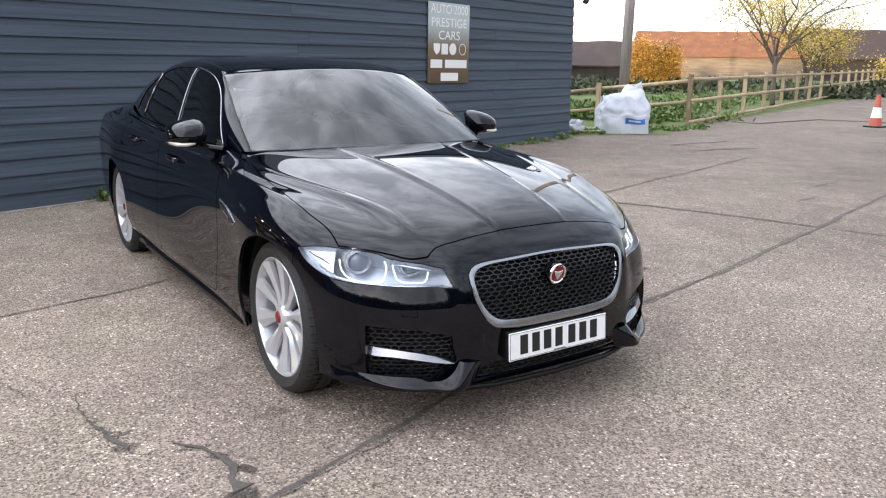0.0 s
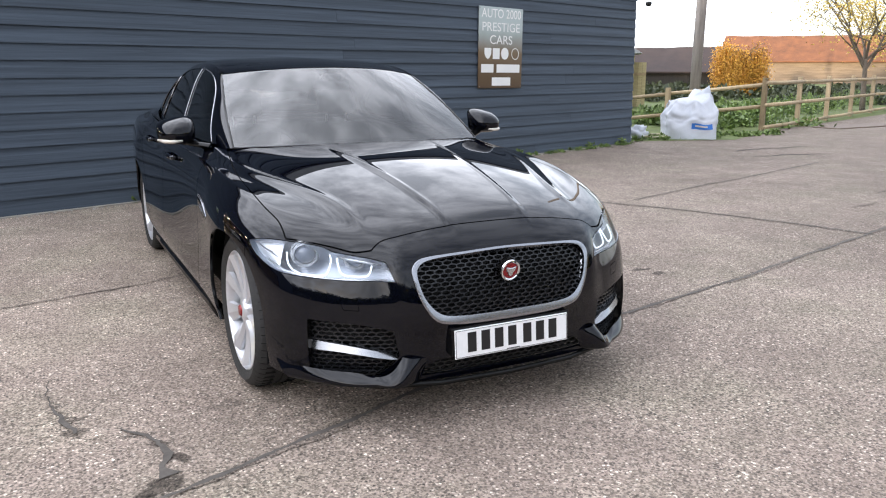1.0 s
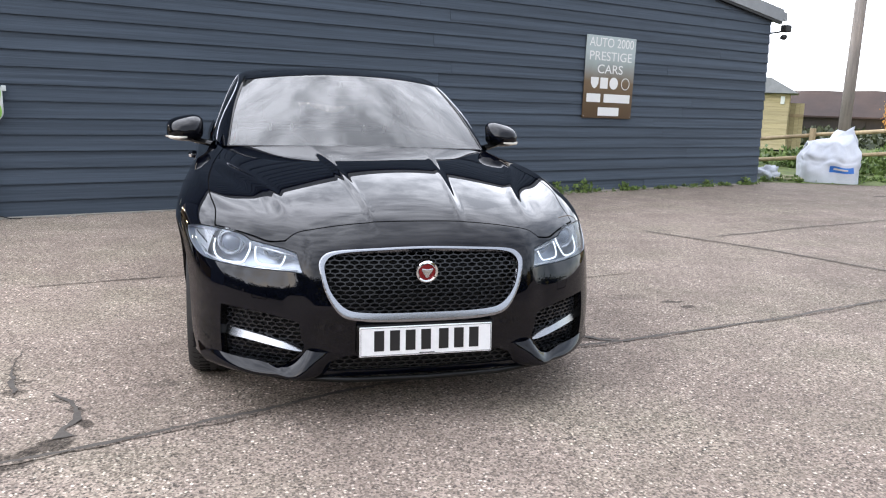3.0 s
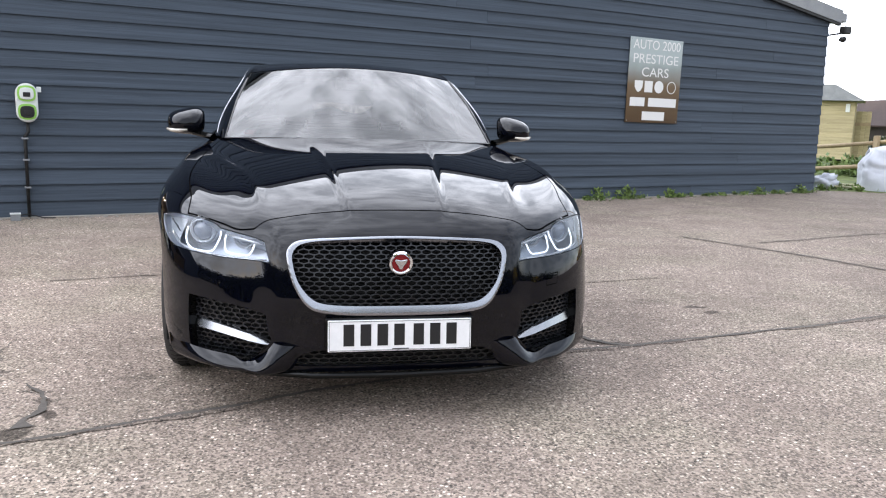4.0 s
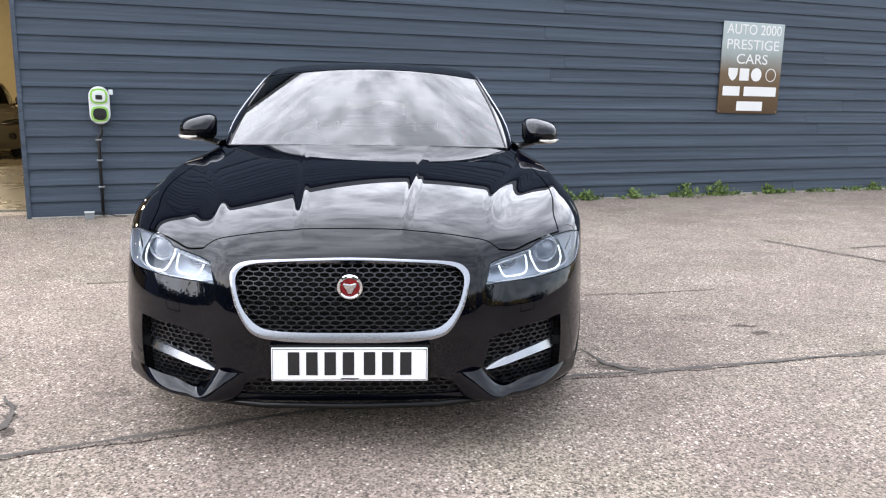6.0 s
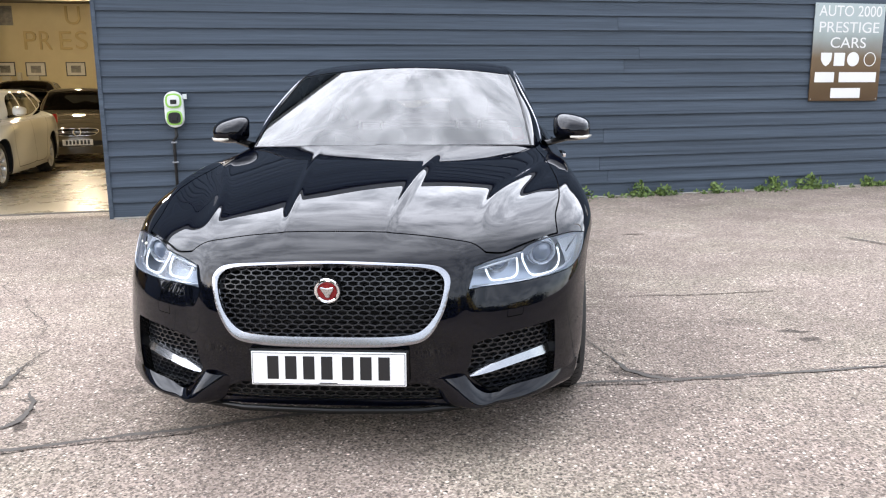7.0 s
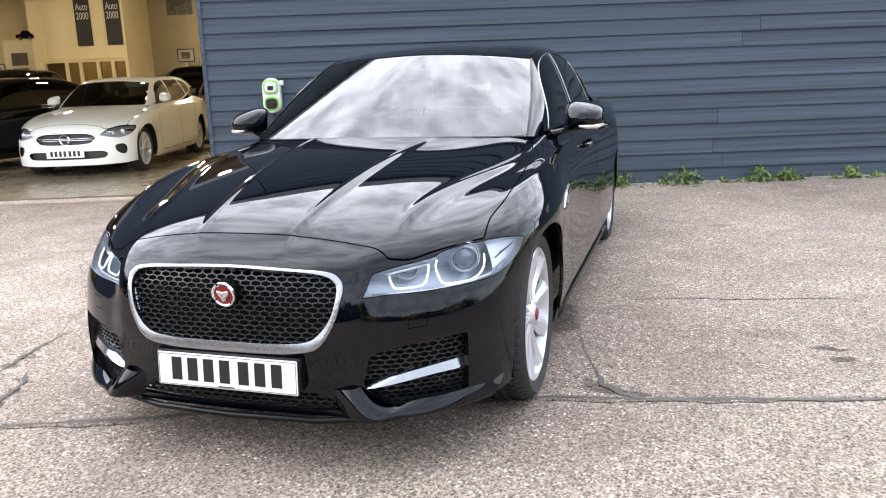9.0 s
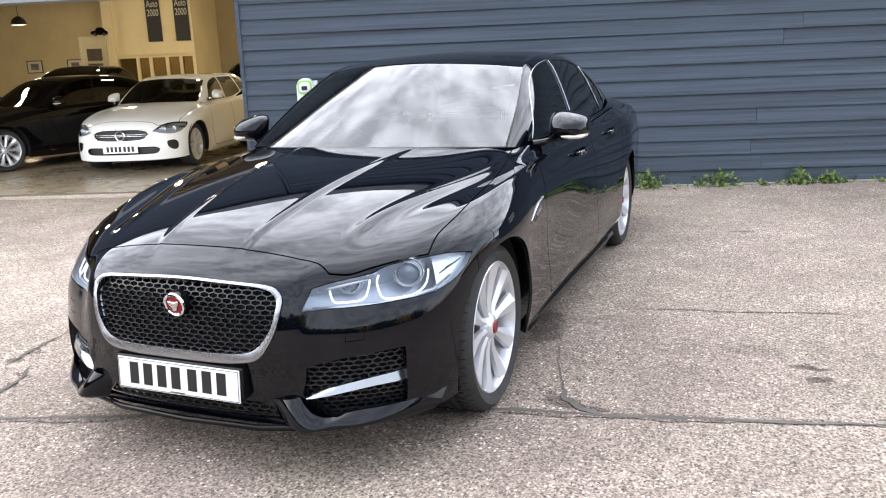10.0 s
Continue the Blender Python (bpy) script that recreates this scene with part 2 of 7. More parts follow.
CONCRETE = make_concrete(stains=STAINS)
DAMP = make_concrete("damp_concrete", 0.5)
DAMP_LIGHT = make_concrete("worn_concrete", 0.72)
PAINT = make_paint("black_car_paint", (0.0012, 0.0016, 0.0040), 0.5, 1.0, 0.006)
GLOSS = make_paint("gloss_black_plastic", (0.005, 0.005, 0.005), 0.15, 0.6)
WHITE_PAINT = make_paint("white_car_paint", (0.78, 0.78, 0.76), 0.35, 1.0)
DARK_PAINT = make_paint("dark_car_paint", (0.0035, 0.003, 0.003), 0.3, 1.0)
GREY_PAINT = make_paint("grey_brown_car_paint", (0.10, 0.085, 0.06), 0.3, 1.0)
CHROME = principled("satin_chrome", (0.62, 0.63, 0.65), 0.24, 1.0)
SATIN_GREY = principled("satin_grey_metal", (0.36, 0.37, 0.40), 0.26, 1.0)
BRIGHT = principled("bright_chrome", (0.85, 0.86, 0.88), 0.06, 1.0)
PLASTIC = textured("black_plastic", (0.006, 0.006, 0.006), (0.012, 0.012, 0.012), 40, (0.45, 0.6), 0.1)
GRILLE_BLACK = principled("grille_black", (0.012, 0.013, 0.016), 0.35, 0.0, Coat_Weight=0.25)
UNDER = principled("matte_black", (0.004, 0.004, 0.004), 0.95)
RUBBER = textured("tyre_rubber", (0.014, 0.014, 0.014), (0.034, 0.033, 0.032), 30, (0.65, 0.85), 0.3)
ALLOY = principled("silver_alloy", (0.66, 0.67, 0.70), 0.30, 0.6)
BLADE = principled("satin_blade", (0.36, 0.37, 0.39), 0.26, 1.0)
POST = principled("polished_post", (0.9, 0.9, 0.9), 0.35, 0.4)
DISC = principled("brake_steel", (0.35, 0.34, 0.33), 0.35, 1.0)
DRL = principled("daytime_light", (0.9, 0.92, 0.95), 0.3, 0.0, Emission_Color=(0.85, 0.92, 1.0, 1), Emission_Strength=0.7)
HOUSING = principled("lamp_housing", (0.86, 0.88, 0.91), 0.24, 0.6)
BOWL = principled("lamp_bowl", (0.46, 0.50, 0.57), 0.30, 0.5)
LENS_FACE = principled("lens_face", (0.17, 0.20, 0.26), 0.05, 0.0, Coat_Weight=1.0, Specular_IOR_Level=0.8)
LAMP_DARK = principled("lamp_bezel_dark", (0.03, 0.03, 0.035), 0.3, 0.2)
RED_LENS = principled("red_lens", (0.35, 0.012, 0.012), 0.12, 0.0, Coat_Weight=1.0)
AMBER = principled("repeater_lens", (0.75, 0.70, 0.62), 0.15, 0.3)
BADGE_RED = principled("badge_red", (0.24, 0.012, 0.016), 0.25, 0.3)
PLATE_WHITE = textured("plate_white", (0.80, 0.80, 0.80), (0.88, 0.88, 0.88), 30, (0.25, 0.35), 0.02)
INK = principled("black_ink", (0.01, 0.01, 0.011), 0.4)
LEATHER = textured("dark_leather", (0.010, 0.010, 0.011), (0.02, 0.02, 0.021), 60, (0.5, 0.65), 0.2)


def make_pane(name, tint, ior=1.75):
    """A thin pane: tinted view through it, mirror gloss by its Fresnel."""
    m = bpy.data.materials.new(name)
    m.use_nodes = True
    nt = m.node_tree
    nt.nodes.remove(nt.nodes["Principled BSDF"])
    out = nt.nodes["Material Output"]
    tr = nt.nodes.new("ShaderNodeBsdfTransparent")
    tr.inputs[0].default_value = (*tint, 1)
    gl = nt.nodes.new("ShaderNodeBsdfGlossy")
    gl.inputs["Roughness"].default_value = 0.01
    fr = nt.nodes.new("ShaderNodeFresnel")
    fr.inputs["IOR"].default_value = ior
    mx = nt.nodes.new("ShaderNodeMixShader")
    nt.links.new(fr.outputs[0], mx.inputs[0])
    nt.links.new(tr.outputs[0], mx.inputs[1])
    nt.links.new(gl.outputs[0], mx.inputs[2])
    nt.links.new(mx.outputs[0], out.inputs["Surface"])
    return m


WINDSCREEN = make_pane("windscreen_glass", (0.50, 0.58, 0.56), 1.98)
SIDE_GLASS = make_pane("privacy_glass", (0.10, 0.13, 0.13), 1.8)
DARK_GLASS = make_pane("dark_car_glass", (0.05, 0.055, 0.055), 1.45)
COVER = make_pane("clear_lamp_cover", (0.93, 0.95, 0.97), 1.45)


# ---- mesh helpers ----
def thing(name, label, category, at=(0, 0, 0), rz=0.0, group="", kind=""):
    ob = new(name)
    ob.empty_display_size = 0.1
    ob.matrix_world = pose(*at, 0, 0, rz)
    return tagged(ob, label, category, group, kind)


def part(name, bm, material, parent=None, label="", smooth=False, angle=None):
    """Links a bmesh (or a ready mesh) as one mesh object under a thing or a part."""
    if isinstance(bm, bmesh.types.BMesh):
        me = bpy.data.meshes.new(name)
        bm.normal_update()
        bm.to_mesh(me)
        bm.free()
    else:
        me = bm
    if smooth:
        me.polygons.foreach_set("use_smooth", [True] * len(me.polygons))
        if angle:
            me.set_sharp_from_angle(angle=radians(angle))
    for m in material if isinstance(material, (list, tuple)) else [material]:
        me.materials.append(m)
    ob = new(name, me)
    if parent:
        ob.parent = parent
    return tagged(ob, label)


def add_box(bm, lo, hi, m=None, bevel=0.0):
    c = [(a + b) / 2 for a, b in zip(lo, hi)]
    s = [abs(b - a) for a, b in zip(lo, hi)]
    r = bmesh.ops.create_cube(bm, size=1.0, matrix=Matrix.Translation(c) @ Matrix.Diagonal((*s, 1)))
    vs = r["verts"]
    if bevel:
        es = list({e for v in vs for e in v.link_edges})
        r = bmesh.ops.bevel(bm, geom=es, offset=bevel, segments=2, profile=0.5, affect="EDGES")
        vs = r["verts"]
    if m is not None:
        bmesh.ops.transform(bm, matrix=m, verts=list({v for v in vs if v.is_valid}))
    return vs


def box(lo, hi, m=None, bevel=0.0):
    bm = bmesh.new()
    add_box(bm, lo, hi, m, bevel)
    return bm


def add_tube(bm, pts, radius, sides=10, cap=True):
    """A round bar along points; radius may be one number or one per point."""
    pts = [Vector(p) for p in pts]
    rad = radius if isinstance(radius, (list, tuple)) else [radius] * len(pts)
    rings = []
    for i, p in enumerate(pts):
        d = (pts[min(i + 1, len(pts) - 1)] - pts[max(i - 1, 0)]).normalized()
        side = d.cross(Vector((0, 0, 1)) if abs(d.z) < 0.95 else Vector((1, 0, 0))).normalized()
        up = side.cross(d)
        rings.append([bm.verts.new(p + rad[i] * (math.cos(a) * side + math.sin(a) * up)) for a in (2 * math.pi * k / sides for k in range(sides))])
    for a, b in zip(rings, rings[1:]):
        for k in range(sides):
            bm.faces.new((a[k], a[(k + 1) % sides], b[(k + 1) % sides], b[k]))
    if cap:
        bm.faces.new(rings[0][::-1])
        bm.faces.new(rings[-1])
    return bm


def tube(pts, radius, sides=10, cap=True):
    return add_tube(bmesh.new(), pts, radius, sides, cap)


def add_lathe(bm, profile, sides=48, m=None, close=False):
    """Turns (radius, height) pairs about the z axis."""
    rings = []
    for r, h in profile:
        ring = [bm.verts.new((r * math.cos(2 * math.pi * k / sides), r * math.sin(2 * math.pi * k / sides), h)) for k in range(sides)]
        rings.append(ring)
    pairs = list(zip(rings, rings[1:])) + ([(rings[-1], rings[0])] if close else [])
    for a, b in pairs:
        for k in range(sides):
            bm.faces.new((a[k], a[(k + 1) % sides], b[(k + 1) % sides], b[k]))
    if m is not None:
        bmesh.ops.transform(bm, matrix=m, verts=[v for r in rings for v in r])
    return bm


def lathe(profile, sides=48, m=None, close=False):
    return add_lathe(bmesh.new(), profile, sides, m, close)


def prism(outline, depth, m=None, bevel=0.0):
    """A flat outline in x and z, given depth along y from 0."""
    bm = bmesh.new()
    a = [bm.verts.new((x, 0, z)) for x, z in outline]
    b = [bm.verts.new((x, depth, z)) for x, z in outline]
    n = len(a)
    bm.faces.new(a)
    bm.faces.new(b[::-1])
    for i in range(n):
        bm.faces.new((a[(i + 1) % n], a[i], b[i], b[(i + 1) % n]))
    bmesh.ops.recalc_face_normals(bm, faces=bm.faces)
    if bevel:
        bmesh.ops.bevel(bm, geom=list(bm.edges), offset=bevel, segments=1, profile=0.5, affect="EDGES")
    if m is not None:
        bmesh.ops.transform(bm, matrix=m, verts=bm.verts)
    return bm


# ---- smooth surfaces ----
def spl(T, P, t):
    """Natural cubic spline through the rows of P at the knots T."""
    T, P, t = np.asarray(T, float), np.asarray(P, float), np.asarray(t, float)
    n = len(T)
    h = np.diff(T)
    A = np.eye(n)
    R = np.zeros((n,) + P.shape[1:])
    for i in range(1, n - 1):
        A[i, i - 1], A[i, i], A[i, i + 1] = h[i - 1], 2 * (h[i - 1] + h[i]), h[i]
        R[i] = 6 * ((P[i + 1] - P[i]) / h[i] - (P[i] - P[i - 1]) / h[i - 1])
    M = np.linalg.solve(A, R.reshape(n, -1)).reshape(R.shape)
    k = np.clip(np.searchsorted(T, t, side="right") - 1, 0, n - 2)
    sh = (-1,) + (1,) * (P.ndim - 1)
    a, b, hk = ((T[k + 1] - t) / h[k]).reshape(sh), ((t - T[k]) / h[k]).reshape(sh), h[k].reshape(sh)
    return a * P[k] + b * P[k + 1] + ((a ** 3 - a) * M[k] + (b ** 3 - b) * M[k + 1]) * hk ** 2 / 6


def knots(P, axis):
    d = np.linalg.norm(np.diff(P, axis=axis), axis=2).mean(axis=1 - axis)
    return np.concatenate([[0], np.cumsum(np.maximum(d, 1e-3))])


FLIP = np.array([-1.0, 1.0, 1.0])


def loft(net, cells_u, cells_v, mirror):
    """A surface through a net of lines (line, station, xyz). mirror names the edges that lie on the middle plane: 'u0', 'u1', 'v1'.
    Returns points, u and v in steps of station and line."""
    N = np.asarray(net, float)
    J, K = N.shape[:2]
    pre = [N[:, 2:3] * FLIP, N[:, 1:2] * FLIP] if "u0" in mirror else []
    post = [N[:, -2:-1] * FLIP, N[:, -3:-2] * FLIP] if "u1" in mirror else []
    E = np.concatenate(pre + [N] + post, axis=1)
    T = knots(E, 1)
    o = len(pre)
    us, ui = [], []
    for k in range(K - 1):
        n = max(1, math.ceil((T[o + k + 1] - T[o + k]) / cells_u[min(k, len(cells_u) - 1)]))
        f = np.arange(n) / n
        us.append(T[o + k] + f * (T[o + k + 1] - T[o + k]))
        ui.append(k + f)
    us, ui = np.append(np.concatenate(us), T[o + K - 1]), np.append(np.concatenate(ui), K - 1)
    L = spl(T, E.transpose(1, 0, 2), us).transpose(1, 0, 2)
    if "v1" in mirror:
        L = np.concatenate([L, L[-2:-1] * FLIP, L[-3:-2] * FLIP], axis=0)
    V = knots(L, 0)
    vs, vi = [], []
    for j in range(J - 1):
        n = max(1, math.ceil((V[j + 1] - V[j]) / cells_v[min(j, len(cells_v) - 1)]))
        f = np.arange(n) / n
        vs.append(V[j] + f * (V[j + 1] - V[j]))
        vi.append(j + f)
    vs, vi = np.append(np.concatenate(vs), V[J - 1]), np.append(np.concatenate(vi), J - 1)
    return spl(V, L, vs), ui, vi


class Sheet:
    """A triangle sheet with smooth normals and its two parameters; it can be cut along a field."""

    def __init__(self, p, n, q, tri):
        self.p, self.n, self.q, self.tri = p, n, q, tri

    @staticmethod
    def grid(P, ui, vi, outward):
        du, dv = np.gradient(P, axis=1), np.gradient(P, axis=0)
        N = np.cross(du, dv)
        N /= np.maximum(np.linalg.norm(N, axis=2, keepdims=True), 1e-9)
        nv, nu = P.shape[:2]
        flip = np.sum(N[nv // 2, nu // 2] * np.asarray(outward)) < 0
        idx = np.arange(nv * nu).reshape(nv, nu)
        a, b, c, d = idx[:-1, :-1].ravel(), idx[:-1, 1:].ravel(), idx[1:, 1:].ravel(), idx[1:, :-1].ravel()
        tri = np.concatenate([np.stack([a, b, c], 1), np.stack([a, c, d], 1)])
        if flip:
            N, tri = -N, tri[:, ::-1]
        q = np.stack(np.meshgrid(ui, vi), axis=2)
        return Sheet(P.reshape(-1, 3), N.reshape(-1, 3), q.reshape(-1, 2), tri)

    def cut(self, f):
        """The pieces where the field f (one number a point) is below and above 0."""
        f = np.where(np.abs(f) < 1e-7, 1e-7, f)
        s = f[self.tri] < 0
        k = s.sum(1)
        new_p, new_n, new_q = [], [], []
        made = {}
        base = len(self.p)

        def cross(i, j):
            key = (i, j) if i < j else (j, i)
            if key not in made:
                i, j = key
                t = f[i] / (f[i] - f[j])
                made[key] = base + len(new_p)
                new_p.append(self.p[i] * (1 - t) + self.p[j] * t)
                new_n.append(self.n[i] * (1 - t) + self.n[j] * t)
                new_q.append(self.q[i] * (1 - t) + self.q[j] * t)
            return made[key]

        inside, outside = [self.tri[k == 3]], [self.tri[k == 0]]
        tin, tout = [], []
        for row in np.nonzero((k == 1) | (k == 2))[0]:
            t, st = self.tri[row], s[row]
            lone = int(np.argmax(st)) if k[row] == 1 else int(np.argmin(st))
            a, b, c = t[lone], t[(lone + 1) % 3], t[(lone + 2) % 3]
            ab, ac = cross(a, b), cross(a, c)
            one, two = [(a, ab, ac)], [(ab, b, c), (ab, c, ac)]
            if k[row] == 1:
                tin += one
                tout += two
            else:
                tout += one
                tin += two
        if tin:
            inside.append(np.array(tin))
            outside.append(np.array(tout))
        p = np.concatenate([self.p, np.array(new_p)]) if new_p else self.p
        n = np.concatenate([self.n, np.array(new_n)]) if new_p else self.n
        q = np.concatenate([self.q, np.array(new_q)]) if new_p else self.q
        return Sheet(p, n, q, np.concatenate(inside)).tidy(), Sheet(p, n, q, np.concatenate(outside)).tidy()

    def tidy(self):
        used, inv = np.unique(self.tri, return_inverse=True)
        self.p, self.n, self.q, self.tri = self.p[used], self.n[used], self.q[used], inv.reshape(-1, 3)
        return self

    def mirrored(self):
        return Sheet(self.p * FLIP, self.n * FLIP, self.q, self.tri[:, ::-1])

    def joined(self, other):
        return Sheet(np.concatenate([self.p, other.p]), np.concatenate([self.n, other.n]), np.concatenate([self.q, other.q]),
                     np.concatenate([self.tri, other.tri + len(self.p)]))

    def both(self):
        return self.joined(self.mirrored())

    def moved(self, d):
        n = self.n / np.maximum(np.linalg.norm(self.n, axis=1, keepdims=True), 1e-9)
        return Sheet(self.p + n * d, self.n, self.q, self.tri)

    def shaped(self, d):
        """Moved along its normals by d, one number a point, with new normals."""
        n = self.n / np.maximum(np.linalg.norm(self.n, axis=1, keepdims=True), 1e-9)
        p = self.p + n * d[:, None]
        t = p[self.tri]
        fn = np.cross(t[:, 1] - t[:, 0], t[:, 2] - t[:, 0])
        m = np.zeros_like(p)
        for i in range(3):
            np.add.at(m, self.tri[:, i], fn)
        m /= np.maximum(np.linalg.norm(m, axis=1, keepdims=True), 1e-12)
        m = np.where((m * n).sum(1, keepdims=True) < 0, -m, m)
        return Sheet(p, m, self.q, self.tri)

    def mesh(self, name, rim=0.0):
        """A mesh with the sheet's own normals and, round its edge, a rim that turns inwards."""
        p, n, tri = self.p, self.n / np.maximum(np.linalg.norm(self.n, axis=1, keepdims=True), 1e-9), self.tri
        if rim and len(tri):
            e = np.concatenate([tri[:, [0, 1]], tri[:, [1, 2]], tri[:, [2, 0]]])
            key = np.sort(e, 1)
            _, first, count = np.unique(key[:, 0] * (len(p) + 1) + key[:, 1], return_index=True, return_counts=True)
            e = e[first[count == 1]]
            e = e[np.abs(p[e]).min(axis=1)[:, 0] > 1e-4] if len(e) else e
            d = p[e[:, 1]] - p[e[:, 0]]
            ok = np.linalg.norm(d, axis=1) > 1e-6
            e, d = e[ok], d[ok]
            out = np.cross(d, n[e[:, 0]])
            out /= np.maximum(np.linalg.norm(out, axis=1, keepdims=True), 1e-9)
            m, b = len(e), len(p)
            a0, a1 = p[e[:, 0]], p[e[:, 1]]
            pr = np.concatenate([a0, a1, a1 - n[e[:, 1]] * rim, a0 - n[e[:, 0]] * rim])
            i = np.arange(m)
            t2 = np.concatenate([np.stack([b + i + m, b + i, b + i + 3 * m], 1), np.stack([b + i + m, b + i + 3 * m, b + i + 2 * m], 1)])
            p, n, tri = np.concatenate([p, pr]), np.concatenate([n, out, out, out, out]), np.concatenate([tri, t2])
        me = bpy.data.meshes.new(name)
        me.from_pydata(p.tolist(), [], tri.tolist())
        me.polygons.foreach_set("use_smooth", [True] * len(me.polygons))
        me.normals_split_custom_set_from_vertices(n.tolist())
        return me


def rounded(pts, steps=8):
    """A closed smooth outline through points; a point written twice stays a corner."""
    out, n = [], len(pts)
    P = [np.array(p, float) for p in pts]
    for i in range(n):
        a, b = P[i], P[(i + 1) % n]
        if np.allclose(a, b):
            continue
        pa, nb = P[i - 1], P[(i + 2) % n]
        ta = (b - a) * 0.5 if np.allclose(pa, a) else (b - pa) * 0.5
        tb = (b - a) * 0.5 if np.allclose(nb, b) else (nb - a) * 0.5
        la = np.linalg.norm(b - a)
        ta, tb = ta * min(1, la / max(1e-9, np.linalg.norm(ta))), tb * min(1, la / max(1e-9, np.linalg.norm(tb)))
        for s in np.arange(steps) / steps:
            out.append((2 * s ** 3 - 3 * s ** 2 + 1) * a + (s ** 3 - 2 * s ** 2 + s) * ta + (-2 * s ** 3 + 3 * s ** 2) * b + (s ** 3 - s ** 2) * tb)
    return np.array(out)


def inside(poly, Q):
    """Signed distance of the points Q from a closed outline, below 0 within it."""
    best = np.full(len(Q), 1e9)
    odd = np.zeros(len(Q), bool)
    for a, b in zip(poly, np.roll(poly, -1, axis=0)):
        d = b - a
        L = max(d @ d, 1e-12)
        t = np.clip(((Q - a) @ d) / L, 0, 1)
        best = np.minimum(best, ((Q - a - t[:, None] * d) ** 2).sum(1))
        hit = ((a[1] > Q[:, 1]) != (b[1] > Q[:, 1]))
        if abs(d[1]) > 1e-12:
            odd ^= hit & (Q[:, 0] < a[0] + (Q[:, 1] - a[1]) / d[1] * d[0])
    best = np.sqrt(best)
    return np.where(odd, -best, best)


# ---- the black saloon: character lines from the sill up, each from the middle of the nose round the side to the middle of the tail ----
SALOON_BODY = [
    [(0, .055, .185), (.26, .062, .185), (.47, .098, .185), (.67, .20, .188), (.815, .345, .195), (.872, .56, .205), (.90, .85, .205), (.895, 1.25, .19),
     (.87, 1.75, .18), (.87, 2.5, .18), (.87, 3.3, .19), (.88, 3.8, .20), (.87, 4.35, .22), (.80, 4.72, .24), (.58, 4.86, .26), (0, 4.90, .26)],
    [(0, .042, .32), (.26, .046, .32), (.47, .085, .32), (.67, .185, .325), (.825, .345, .33), (.897, .57, .34), (.932, .85, .35), (.92, 1.25, .33),
     (.924, 1.75, .32), (.924, 2.5, .32), (.927, 3.3, .32), (.93, 3.8, .35), (.895, 4.37, .35), (.80, 4.77, .36), (.58, 4.88, .36), (0, 4.92, .36)],
    [(0, .045, .46), (.26, .05, .46), (.47, .097, .46), (.665, .196, .47), (.82, .355, .48), (.902, .585, .50), (.942, .85, .50), (.925, 1.25, .50),
     (.922, 1.75, .50), (.923, 2.5, .50), (.93, 3.3, .50), (.94, 3.8, .50), (.90, 4.4, .50), (.81, 4.79, .50), (.57, 4.91, .50), (0, 4.94, .50)],
    [(0, .07, .60), (.26, .078, .60), (.46, .118, .59), (.655, .222, .588), (.815, .390, .60), (.899, .612, .64), (.942, .86, .66), (.93, 1.25, .66),
     (.912, 1.75, .66), (.915, 2.5, .66), (.925, 3.3, .66), (.945, 3.8, .67), (.90, 4.4, .66), (.81, 4.80, .66), (.56, 4.92, .66), (0, 4.95, .66)],
    [(0, .115, .69), (.26, .122, .685), (.46, .17, .678), (.635, .29, .688), (.79, .47, .713), (.885, .66, .738), (.922, .88, .768), (.922, 1.27, .79),
     (.899, 1.75, .80), (.903, 2.5, .80), (.913, 3.3, .80), (.94, 3.8, .81), (.895, 4.45, .80), (.80, 4.80, .80), (.55, 4.92, .80), (0, 4.95, .80)],
    [(0, .215, .762), (.25, .218, .757), (.43, .25, .742), (.59, .36, .748), (.735, .53, .768), (.825, .71, .798), (.868, .92, .830), (.885, 1.30, .862),
     (.878, 1.75, .880), (.884, 2.5, .89), (.893, 3.3, .90), (.915, 3.8, .91), (.87, 4.45, .91), (.77, 4.77, .92), (.52, 4.89, .94), (0, 4.92, .96)],
    [(0, .60, .870), (.25, .60, .866), (.41, .61, .850), (.55, .655, .836), (.67, .745, .835), (.745, .88, .85), (.79, 1.06, .876), (.825, 1.38, .905),
     (.845, 1.77, .915), (.86, 2.5, .925), (.865, 3.3, .945), (.865, 3.8, .96), (.82, 4.38, .975), (.73, 4.66, .99), (.48, 4.79, 1.02), (0, 4.83, 1.05)],
    [(0, 1.0, .941), (.25, 1.0, .936), (.40, 1.02, .923), (.52, 1.05, .909), (.62, 1.12, .90), (.69, 1.22, .905), (.735, 1.33, .913), (.785, 1.52, .928),
     (.815, 1.80, .935), (.83, 2.5, .952), (.828, 3.3, .975), (.815, 3.8, 1.0), (.76, 4.25, 1.02), (.65, 4.46, 1.04), (.42, 4.56, 1.06), (0, 4.60, 1.075)],
    [(0, 1.37, .977), (.25, 1.38, .974), (.40, 1.41, .971), (.50, 1.44, .969), (.58, 1.48, .964), (.65, 1.53, .959), (.70, 1.59, .955), (.75, 1.69, .951),
     (.80, 1.87, .945), (.80, 2.5, .965), (.79, 3.3, .99), (.765, 3.75, 1.02), (.69, 4.08, 1.05), (.55, 4.22, 1.065), (.35, 4.28, 1.075), (0, 4.31, 1.08)],
]
